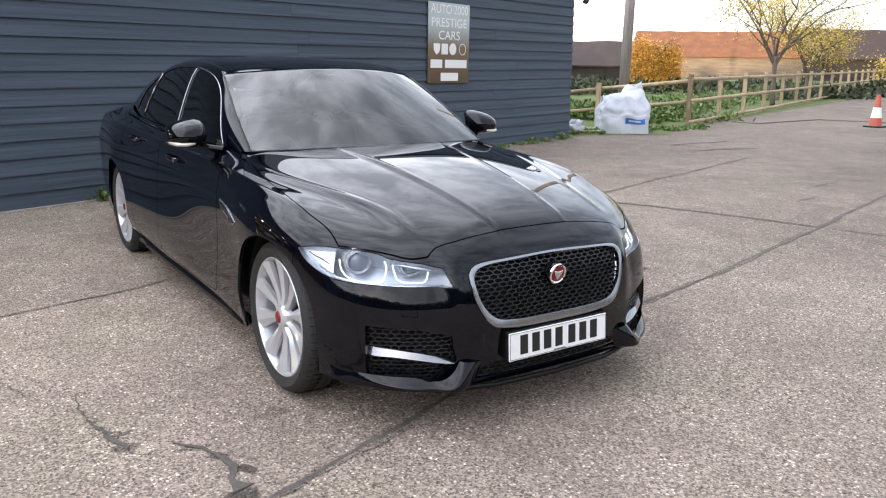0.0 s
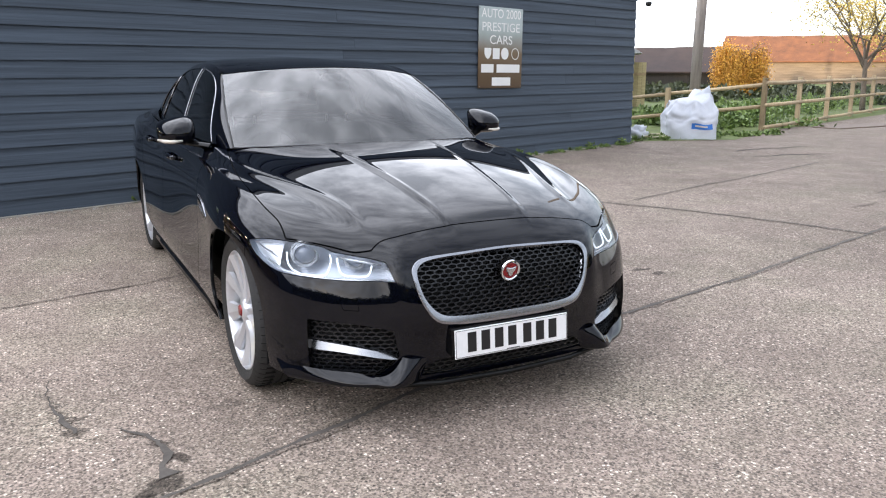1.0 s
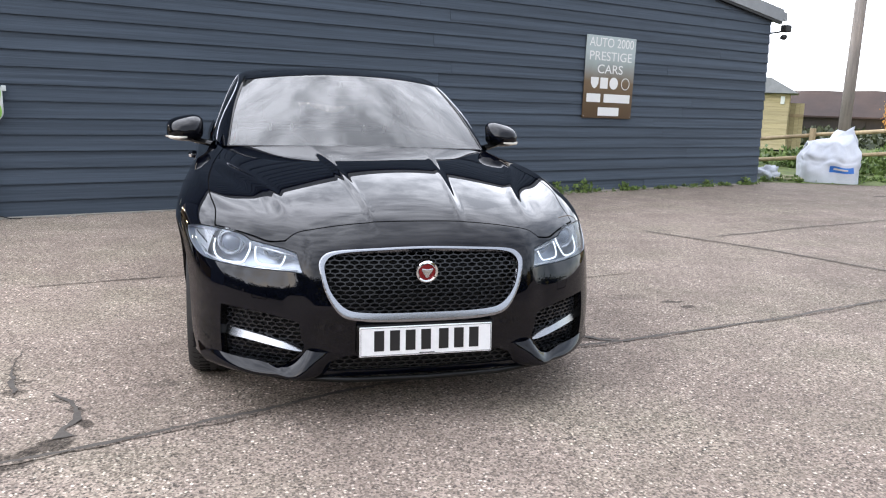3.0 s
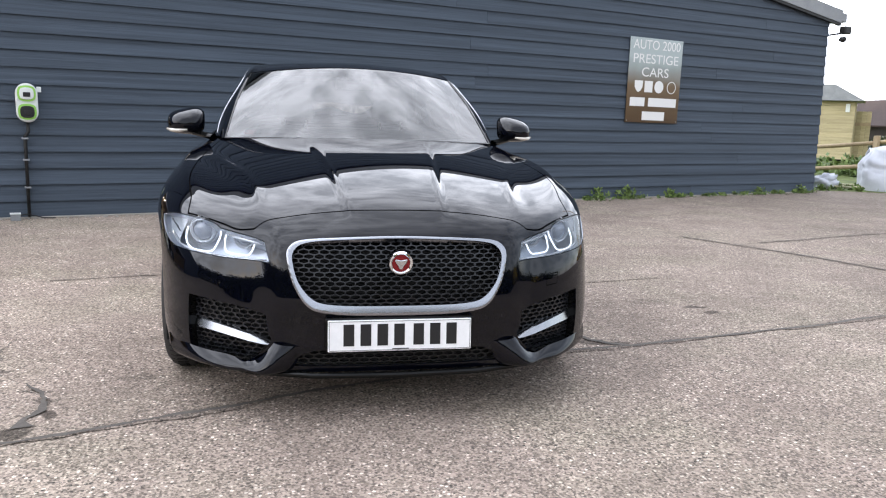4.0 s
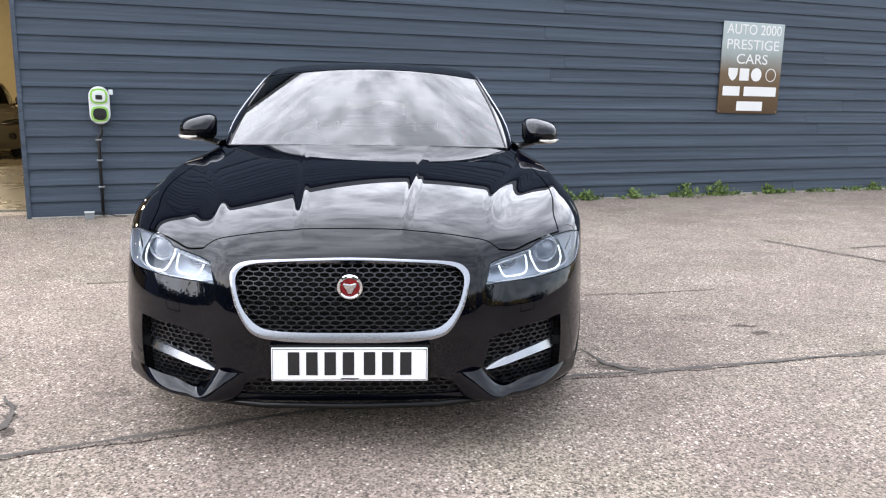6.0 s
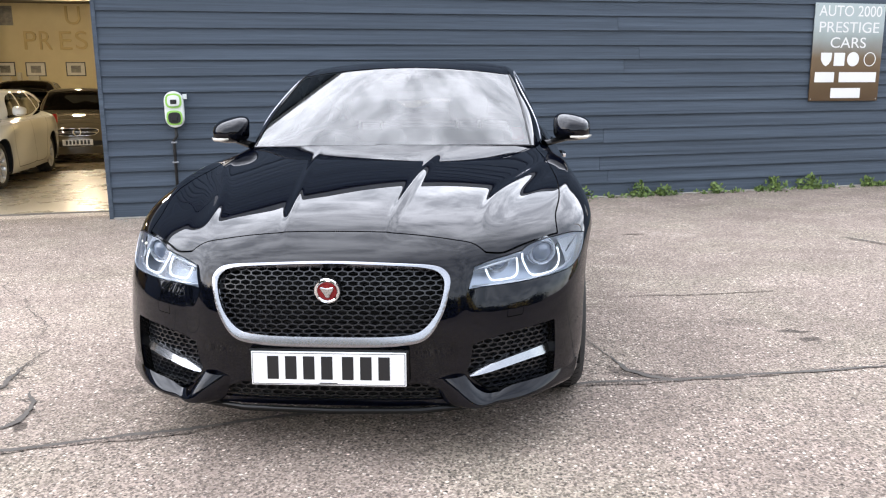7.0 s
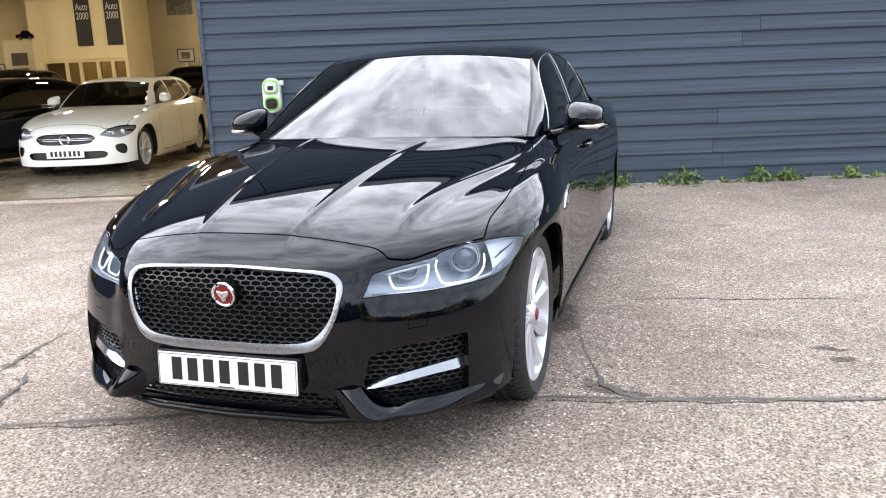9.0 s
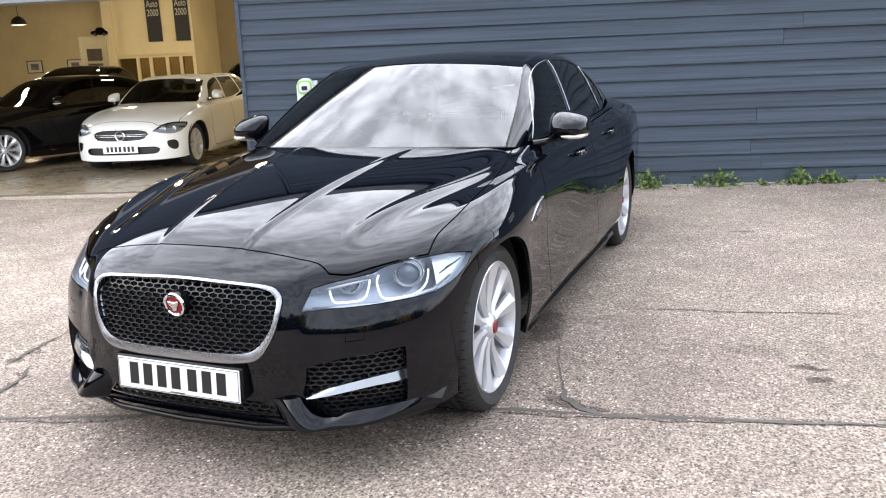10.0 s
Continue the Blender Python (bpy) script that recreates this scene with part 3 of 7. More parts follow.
# the cabin: from the belt over the roof rail to the middle of the roof, each from the scuttle back to the boot
SALOON_CABIN = [
    [(.755, 1.70, .935), (.785, 2.0, .94), (.795, 2.35, .95), (.79, 2.75, .96), (.785, 3.2, .975), (.765, 3.6, 1.0), (.73, 3.9, 1.02), (.68, 4.1, 1.04)],
    [(.735, 1.61, .955), (.712, 1.96, 1.15), (.645, 2.36, 1.328), (.62, 2.8, 1.378), (.61, 3.2, 1.368), (.615, 3.6, 1.31), (.64, 3.95, 1.185), (.67, 4.15, 1.055)],
    [(.705, 1.555, .962), (.664, 1.87, 1.155), (.60, 2.23, 1.345), (.56, 2.75, 1.418), (.55, 3.2, 1.41), (.55, 3.6, 1.345), (.57, 3.98, 1.20), (.58, 4.25, 1.065)],
    [(.40, 1.412, .970), (.37, 1.75, 1.178), (.335, 2.08, 1.375), (.30, 2.7, 1.446), (.285, 3.2, 1.442), (.29, 3.62, 1.375), (.30, 4.0, 1.22), (.32, 4.29, 1.075)],
    [(0, 1.385, .975), (0, 1.70, 1.185), (0, 2.03, 1.388), (0, 2.7, 1.457), (0, 3.2, 1.453), (0, 3.63, 1.385), (0, 4.02, 1.225), (0, 4.31, 1.08)],
]


def smooth(a, b, x):
    t = np.clip((x - a) / (b - a), 0, 1)
    return t * t * (3 - 2 * t)


def fair(P, ui, vi):
    """Draws the bonnet and the flank as even surfaces, so that what they mirror runs in clean lines."""
    U, V = np.meshgrid(ui, vi)
    x, y, z = (P[..., i].copy() for i in range(3))
    on_top = lambda a, b: np.stack([a ** i * b ** j for i in (0, 2, 4, 6) for j in range(6 - i // 2)], -1)
    m = (V >= 5.2) & (U <= 7.7)
    c = np.linalg.lstsq(on_top(x[m], y[m]), z[m], rcond=None)[0]
    w = smooth(5.0, 5.5, V) * (1 - smooth(7.2, 7.9, U))
    P[..., 2] += w * (on_top(x, y) @ c - z)
    on_side = lambda a, b: np.stack([a ** i * b ** j for i in range(5) for j in range(5) if i + j <= 5], -1)
    m = (U >= 6.5) & (U <= 11) & (V >= 1) & (V <= 4.6)
    c = np.linalg.lstsq(on_side(y[m], z[m]), x[m], rcond=None)[0]
    w = smooth(.9, 1.3, V) * (1 - smooth(4.2, 4.8, V)) * smooth(6.5, 7.0, U) * (1 - smooth(10.6, 11.2, U))
    P[..., 0] += w * (on_side(y, z) @ c - x)
    return P


def drawn_in(x, y):
    """The car narrows from the doors towards its tail."""
    return x * (1 - .034 * smooth(2.6, 4.6, y))


def bonnet_ridges(P):
    """Raises the middle of the bonnet between two crisp ridges that spread towards the screen."""
    x, y, z = np.abs(P[..., 0]), P[..., 1], P[..., 2]
    r = 0.182 + 0.105 * (y - 0.25)
    lift = smooth(0.10, 0.42, y) * (1 - .55 * smooth(0.75, 1.35, y)) * (1 - smooth(1.32, 1.6, y)) * smooth(0.70, 0.76, z)
    P[..., 2] += lift * (0.0075 * (1 - smooth(-0.004, 0.030, x - r)) + 0.0022 * np.exp(-((x - r + .004) / 0.011) ** 2))
    # an outer crease from the corner of the nose towards the pillar
    q = 0.50 + 0.27 * smooth(.22, 1.25, y) * (y - 0.22) / (.35 + .65 * np.clip(y, .22, 2))
    far = smooth(0.25, 0.50, y) * (1 - smooth(1.0, 1.45, y)) * smooth(0.70, 0.76, z)
    P[..., 2] += 0.0055 * far * (np.exp(-((x - q) / 0.022) ** 2) - .6 * np.exp(-((x - q - .06) / 0.035) ** 2))
    # the nose stands a little proud round the grille; the cheek under the lamp leans back
    xa, zz = np.abs(P[..., 0]), P[..., 2]
    P[..., 1] -= np.where(P[..., 1] < .6, .016 * (1 - smooth(.42, .53, xa)) * smooth(.34, .46, zz) * (1 - smooth(.66, .76, zz)), 0)
    P[..., 1] += np.where(P[..., 1] < .75, .006 * smooth(.45, .49, xa) * (1 - smooth(.60, .74, xa)) * smooth(.50, .575, zz) * (1 - smooth(.60, .70, zz)), 0)
    return P


def fair_screen(C, cu, cv):
    """Bends the windscreen evenly from side to side."""
    U, V = np.meshgrid(cu, cv)
    b = U / 2
    a = C[..., 0] / (.705 - .0525 * U)
    a2 = a * a
    y = (1.385 + .170 * a2) * (1 - b) + (2.03 + .200 * a2) * b
    z = (.9735 - .0125 * a2) * (1 - b) + (1.3600 - .040 * a2) * b + .056 * b * (1 - b)
    w = smooth(1.85, 2.03, V) * (1 - smooth(2.0, 2.45, U))
    C[..., 1] += w * (y - C[..., 1])
    C[..., 2] += w * (z - C[..., 2])
    # the roof lies almost level from the screen's upper edge on
    roof = np.asarray(cu) >= 2.0
    yc, zc = C[-1, roof, 1], C[-1, roof, 2]
    t = np.clip((yc - yc[0]) / .85, 0, 1)
    drop = np.where(t < 1, np.minimum(zc[0] + .064 * (1 - (1 - t) ** 2.5) - zc, 0), 0)
    C[..., 2] += np.where(U >= 2.0, np.interp(C[..., 1] - .2 * a2, yc, drop), 0) * smooth(1.88, 2.2, V)
    return C


GRILLE = rounded([(0, .675), (.28, .666), (.365, .655), (.398, .626), (.397, .58), (.378, .51), (.340, .445), (.30, .418), (.2, .404), (0, .399),
                  (-.2, .404), (-.30, .418), (-.340, .445), (-.378, .51), (-.397, .58), (-.398, .626), (-.365, .655), (-.28, .666)], 6)
GRILLE_IN = rounded([(0, .668), (.27, .659), (.35, .646), (.380, .618), (.379, .575), (.360, .515), (.322, .466), (.282, .445), (.19, .436), (0, .433),
                     (-.19, .436), (-.282, .445), (-.322, .466), (-.360, .515), (-.379, .575), (-.380, .618), (-.35, .646), (-.27, .659)], 6)
LAMP = rounded([(.560, .578), (.560, .578), (.70, .581), (.83, .582), (.95, .586), (1.18, .594), (1.30, .613), (1.41, .650), (1.475, .694), (1.475, .694), (1.34, .707), (1.19, .706),
                (1.05, .700), (.975, .692), (.925, .680), (.925, .680), (.85, .674), (.735, .664), (.628, .650), (.628, .650)], 6)
VENT = rounded([(1.020, .437), (1.020, .437), (.81, .428), (.67, .414), (.562, .396), (.562, .396), (.553, .34), (.540, .300), (.595, .252), (.66, .219), (.80, .217), (1.012, .216), (1.012, .216)], 5)
INTAKE = rounded([(0, .268), (.30, .268), (.30, .268), (.35, .25), (.40, .208), (.40, .208), (0, .204), (-.40, .208), (-.40, .208), (-.35, .25), (-.30, .268), (-.30, .268)], 4)
BONNET = rounded([(0, .204), (.25, .203), (.40, .210), (.47, .217), (.515, .206), (.515, .206), (.575, .237), (.635, .297), (.70, .367), (.772, .447), (.772, .447), (.770, .55), (.792, .70), (.798, .86), (.790, 1.1),
                  (.765, 1.35), (.722, 1.60), (.722, 1.60), (.5, 1.425), (.25, 1.365), (0, 1.352), (-.3, 1.352), (-.6, 1.0), (-.3, .204)], 6)
FRONT_DOOR = rounded([(1.53, 1.2), (1.53, 1.2), (1.505, .93), (1.475, .70), (1.485, .45), (1.56, .285), (1.62, .262), (2.3, .262), (2.56, .27), (2.585, .30), (2.605, .6), (2.60, 1.2), (2.60, 1.2)], 5)
REAR_DOOR = rounded([(2.60, 1.2), (2.60, 1.2), (2.605, .6), (2.585, .30), (2.61, .27), (3.1, .266), (3.25, .30), (3.31, .45), (3.44, .68), (3.52, .85), (3.53, 1.2), (3.53, 1.2)], 5)
FRONT_GLASS = rounded([(1.795, .966), (1.795, .966), (1.905, 1.085), (2.06, 1.205), (2.25, 1.292), (2.45, 1.333), (2.635, 1.350), (2.635, 1.350), (2.605, .985), (2.605, .985)], 5)
REAR_GLASS = rounded([(2.665, .987), (2.665, .987), (2.695, 1.352), (2.695, 1.352), (3.0, 1.350), (3.22, 1.335), (3.40, 1.305), (3.40, 1.305), (3.49, 1.012), (3.49, 1.012)], 5)
QUARTER_GLASS = rounded([(3.53, 1.015), (3.53, 1.015), (3.445, 1.292), (3.445, 1.292), (3.60, 1.235), (3.73, 1.155), (3.80, 1.06), (3.80, 1.06), (3.72, 1.022)], 5)


def rim_of(sheet, depth):
    """Only the inward walls along a sheet's edge, as a mesh."""
    e = np.concatenate([sheet.tri[:, [0, 1]], sheet.tri[:, [1, 2]], sheet.tri[:, [2, 0]]])
    key = np.sort(e, 1)
    _, first, count = np.unique(key[:, 0] * (len(sheet.p) + 1) + key[:, 1], return_index=True, return_counts=True)
    e = e[first[count == 1]]
    p, n = sheet.p, sheet.n
    m = len(e)
    P = np.concatenate([p[e[:, 0]], p[e[:, 1]], p[e[:, 1]] - n[e[:, 1]] * depth, p[e[:, 0]] - n[e[:, 0]] * depth])
    i = np.arange(m)
    me = bpy.data.meshes.new("wall")
    me.from_pydata(P.tolist(), [], np.stack([i, i + m, i + 2 * m, i + 3 * m], 1).tolist())
    return me


def on_sheet(sheet, coords, want, k=4):
    """Places and normals on a sheet for wanted values of two of its coordinates."""
    C = coords(sheet.p)
    P, N = [], []
    for w in want:
        d = ((C - w) ** 2).sum(1)
        i = np.argpartition(d, k)[:k]
        g = 1 / (d[i] + 1e-7)
        g /= g.sum()
        P.append((sheet.p[i] * g[:, None]).sum(0))
        N.append((sheet.n[i] * g[:, None]).sum(0))
    N = np.array(N)
    return np.array(P), N / np.linalg.norm(N, axis=1, keepdims=True)


def honeycomb(sheet, coords, outline, w, h, bar, sink, depth):
    """A mesh of six-sided cells laid along a sheet, within an outline."""
    lo, hi = outline.min(0), outline.max(0)
    cells = []
    row, z = 0, lo[1]
    while z < hi[1] + h:
        a = lo[0] + (w / 2 if row % 2 else 0)
        while a < hi[0] + w:
            cells.append((a, z))
            a += w
        z += h * 0.75
        row += 1
    cells = np.array(cells)
    cells = cells[inside(outline, cells) < h * 0.45]
    hexa = np.array([(0.5 * w * sx, 0.5 * h * sz) for sx, sz in ((0, 1), (1, .5), (1, -.5), (0, -1), (-1, -.5), (-1, .5))])
    inner = hexa * np.array([1 - bar / w, 1 - bar / h])
    pts = np.concatenate([(cells[:, None] + hexa[None]), (cells[:, None] + inner[None])], axis=1).reshape(-1, 2)
    P, N = on_sheet(sheet, coords, pts)
    ok_c = coords(P)
    top = P - N * sink
    back = P - N * (sink + depth)
    V = np.concatenate([top, back])
    n = len(top)
    F = []
    for c in range(len(cells)):
        b = 12 * c
        for i in range(6):
            j = (i + 1) % 6
            F.append((b + i, b + j, b + 6 + j, b + 6 + i))
            F.append((b + 6 + i, b + 6 + j, n + b + 6 + j, n + b + 6 + i))
    me = bpy.data.meshes.new("mesh_grid")
    me.from_pydata(V.tolist(), [], F)
    return me


def front_coords(P):
    return np.stack([P[:, 0], P[:, 2]], 1)


def slant_coords(P):
    return np.stack([np.abs(P[:, 0]) + P[:, 1], P[:, 2]], 1)


def seam_cut(sheet, field, gap):
    """Cuts a panel out of a sheet and leaves an open joint of twice the gap round it."""
    panel, rest = sheet.cut(field(sheet) + gap)
    _, rest = rest.cut(field(rest) - gap)
    return panel, rest


def make_wheel(name, parent, at, side, radius=0.336, rim=0.262, width=0.245, spokes=10, alloy=None, cap=None, phase=0.0):
    """A wheel about the x axis with its face towards side * x; the place is its outer centre."""
    alloy = alloy or ALLOY
    m = Matrix.Translation(at) @ Matrix.Rotation(side * math.pi / 2, 4, "Y")
    w = new(name)
    w.parent = parent
    hw = width
    tyre = [(rim - .004, -hw + .02), (rim + .03, -hw + .006), (radius - .035, -hw), (radius - .012, -hw + .018), (radius, -hw + .05), (radius, -.165), (radius - .007, -.163), (radius - .007, -.153), (radius, -.151), (radius, -.125), (radius - .007, -.123), (radius - .007, -.113), (radius, -.111), (radius, -.085),
            (radius - .007, -.083), (radius - .007, -.073), (radius, -.071), (radius, -.05), (radius - .012, -.018),
            (radius - .035, 0.0), (rim + .03, -.004), (rim + .004, -.012), (rim - .004, -.022)]
    part("tyre", lathe(tyre, 72, m, True), RUBBER, w, "black road tyre", True, 35)
    # black bars on the tyre's surface paint in the shade of tread grooves
    bm = bmesh.new()
    for k in range(60):
        a = 2 * math.pi * k / 60
        for x0, x1, tw in ((-hw + .05, -hw * .62, .25), (-hw * .36, -.045, -.25)):
            add_box(bm, (-.004, radius - .002, x0), (.004, radius + .0022, x1), m @ Matrix.Rotation(a, 4, "Z") @ Matrix.Rotation(tw * .4, 4, "Y"))
    tagged(part("tread_groove_bars", bm, UNDER, w), kind="stuff")
    # likewise thin black bars for the shaded slits of the shoulder
    bm = bmesh.new()
    for k in range(60):
        a = 2 * math.pi * (k + .5) / 60
        add_box(bm, (-.0016, -.004, -.015), (.0016, .0007, .015), m @ Matrix.Rotation(a, 4, "Z") @ Matrix.Translation((0, radius - .006, -.034)) @ Matrix.Rotation(.36, 4, "X"))
    tagged(part("shoulder_groove_bars", bm, UNDER, w), kind="stuff")
    part("rim", lathe([(rim, -.016), (rim - .004, -.012), (rim - .010, -.016), (rim - .016, -.03), (rim - .025, -.12), (rim - .02, -hw + .02)], 72, m), alloy, w, "bright silver rim", True, 40)
    part("brake_disc", lathe([(.04, -.11), (.165, -.105), (.165, -.125), (.04, -.13)], 40, m), DISC, w, "", True, 40)
    bm = bmesh.new()
    add_box(bm, (-.05, .09, -.14), (.05, .185, -.075), m @ Matrix.Rotation(2.2, 4, "Z"), .008)
    part("brake_caliper", bm, PLASTIC, w)
    part("barrel", lathe([(rim - .02, -hw + .02), (.05, -hw + .03)], 40, m), UNDER, w)
    bm = bmesh.new()
    add_lathe(bm, [(0.0, -.016), (.03, -.017), (.044, -.024), (.054, -.038), (.058, -.06)], 32, m)
    part("hub", bm, alloy, w, "", True, 40)
    for k in range(spokes):
        a = 2 * math.pi * k / spokes + phase
        bm = bmesh.new()
        rings = []
        for r, half, d in ((.045, .012, -.030), (.10, .017, -.036), (.17, .028, -.029), (rim - .03, .043, -.018), (rim - .006, .055, -.011)):
            rings.append([bm.verts.new((x, r, z)) for x, z in ((-half, d - .026), (-half * .94, d - .013), (-half * .10, d), (half * .10, d - .001), (half * .94, d - .007), (half, d - .026))])
        for p, q in zip(rings, rings[1:]):
            for i in range(5):
                bm.faces.new((p[i], p[i + 1], q[i + 1], q[i]))
        bmesh.ops.transform(bm, matrix=m @ Matrix.Rotation(a, 4, "Z"), verts=bm.verts)
        bmesh.ops.recalc_face_normals(bm, faces=bm.faces)
        part("spoke", bm, alloy, w, "", True, 16)
    for k in range(5):
        a = 2 * math.pi * k / 5 + .3
        part("wheel_nut", lathe([(0, -.012), (.007, -.013), (.009, -.03)], 10, m @ Matrix.Rotation(a, 4, "Z") @ Matrix.Translation((0, .041, -.014))), BRIGHT, w)
    part("centre_cap", lathe([(0, -.010), (.022, -.011), (.026, -.016), (.028, -.02)], 32, m), cap or BADGE_RED, w, "red centre cap", True, 40)
    return w


def make_plate(parent, at, tilt=0.0, rz=0.0, groups=(4, 3), w=.52, h=.111):
    """A white number plate; its characters are plain bars."""
    m = Matrix.Translation(at) @ Matrix.Rotation(rz, 4, "Z") @ Matrix.Rotation(tilt, 4, "X")
    plate = part("number_plate", box((-w / 2, 0, -h / 2), (w / 2, .006, h / 2), m, .003), PLATE_WHITE, parent, "white number plate with black bars")
    bm = bmesh.new()
    for x0, z0, x1, z1 in ((-w / 2 + .004, h / 2 - .0055, w / 2 - .004, h / 2 - .004), (-w / 2 + .004, -h / 2 + .004, w / 2 - .004, -h / 2 + .0055),
                           (-w / 2 + .004, -h / 2 + .004, -w / 2 + .0055, h / 2 - .004), (w / 2 - .0055, -h / 2 + .004, w / 2 - .004, h / 2 - .004)):
        add_box(bm, (x0, -.0012, z0), (x1, .002, z1), m)
    part("plate_border", bm, INK, plate)
    x = -w / 2 + .055 * w / .52 + .0
    step, gap, cw, ch = .0605 * w / .52, .032 * w / .52, .038 * w / .52, .076 * h / .111
    for g, count in enumerate(groups):
        for _ in range(count):
            part("character_bar", box((x, -.0016, -ch / 2 + .003), (x + cw, .002, ch / 2 + .003), m, .0), INK, plate)
            x += step
        x += gap - (step - cw)
    part("maker_bar", box((-.03, -.0013, -h / 2 + .007), (.03, .002, -h / 2 + .010), m), PLASTIC, plate)
    return plate


def make_mirror(parent, side):
    """A door mirror: shell, arm, repeater strip and glass."""
    mir = new("door_mirror")
    mir.parent = parent
    cx, cy, cz = .930, 1.852, 1.034
    bm = bmesh.new()
    nu, nv = 28, 18
    rings = []
    for j in range(nv + 1):
        b = -math.pi / 2 + math.pi * j / nv
        ring = []
        for i in range(nu):
            a = 2 * math.pi * i / nu
            X = math.copysign(abs(math.cos(a)) ** .55, math.cos(a)) * math.cos(b) ** .6
            Z = math.copysign(abs(math.sin(a)) ** .55, math.sin(a)) * math.cos(b) ** .6
            Y = math.sin(b)
            taper = 1 - (.24 if Z > 0 else .10) * max(X, -.3)
            ring.append(bm.verts.new((side * (cx + .098 * X), cy + (.095 * Y * (1 - .25 * max(Z, 0)) if Y < 0 else .062 * Y) + .035 * X * X * (1 if X > 0 else .3) - .01 * X + .050 * max(Z, 0) ** 1.5, cz + .070 * Z * taper - .004 * X)))
        rings.append(ring)
    for p, q in zip(rings, rings[1:]):
        for i in range(nu):
            f = (p[i], p[(i + 1) % nu], q[(i + 1) % nu], q[i])
            bm.faces.new(f if side > 0 else f[::-1])
    bmesh.ops.remove_doubles(bm, verts=bm.verts, dist=1e-5)
    bmesh.ops.recalc_face_normals(bm, faces=bm.faces)
    part("mirror_shell", bm, PAINT, mir, "glossy black mirror shell", True)
    bm = bmesh.new()
    add_tube(bm, [(side * .78, 1.80, .945), (side * .84, 1.83, .962), (side * .90, 1.87, .975), (side * .96, 1.89, .980), (side * 1.02, 1.91, .988)], [.030, .025, .022, .020, .012], 12)
    bmesh.ops.scale(bm, vec=(1, 1.5, .62), space=Matrix.Translation((0, -1.87, -.975)), verts=bm.verts)
    part("mirror_arm", bm, GLOSS, mir, "", True, 50)
    bm = bmesh.new()
    add_tube(bm, [(side * .915, 1.770, .990), (side * .955, 1.768, .986), (side * .998, 1.790, .987), (side * 1.026, 1.836, .992)], [.006, .010, .010, .006], 10)
    part("repeater_strip", bm, AMBER, mir, "pale clear repeater strip", True)
    part("mirror_glass", box((side * .862, 1.910, .985), (side * .992, 1.914, 1.072), None, .001), BRIGHT, mir)
    return mir


def make_seat(parent, x, y):
    seat = new("seat")
    seat.parent = parent
    part("cushion", box((x - .25, y - .30, .42), (x + .25, y + .22, .56), None, .05), LEATHER, seat, "", True)
    part("backrest", box((-.24, -.06, 0), (.24, .06, .48), Matrix.Translation((x, y + .20, .53)) @ Matrix.Rotation(-.30, 4, "X"), .05), LEATHER, seat, "", True)
    part("headrest", box((-.13, -.05, 0), (.13, .04, .17), Matrix.Translation((x, y + .355, 1.032)) @ Matrix.Rotation(-.2, 4, "X"), .04), LEATHER, seat, "", True)
    for s in (-.073, .073):
        part("headrest_post", tube([(x + s, y + .335, .95), (x + s, y + .345, 1.06)], .008, 8), POST, seat, "bright steel post")


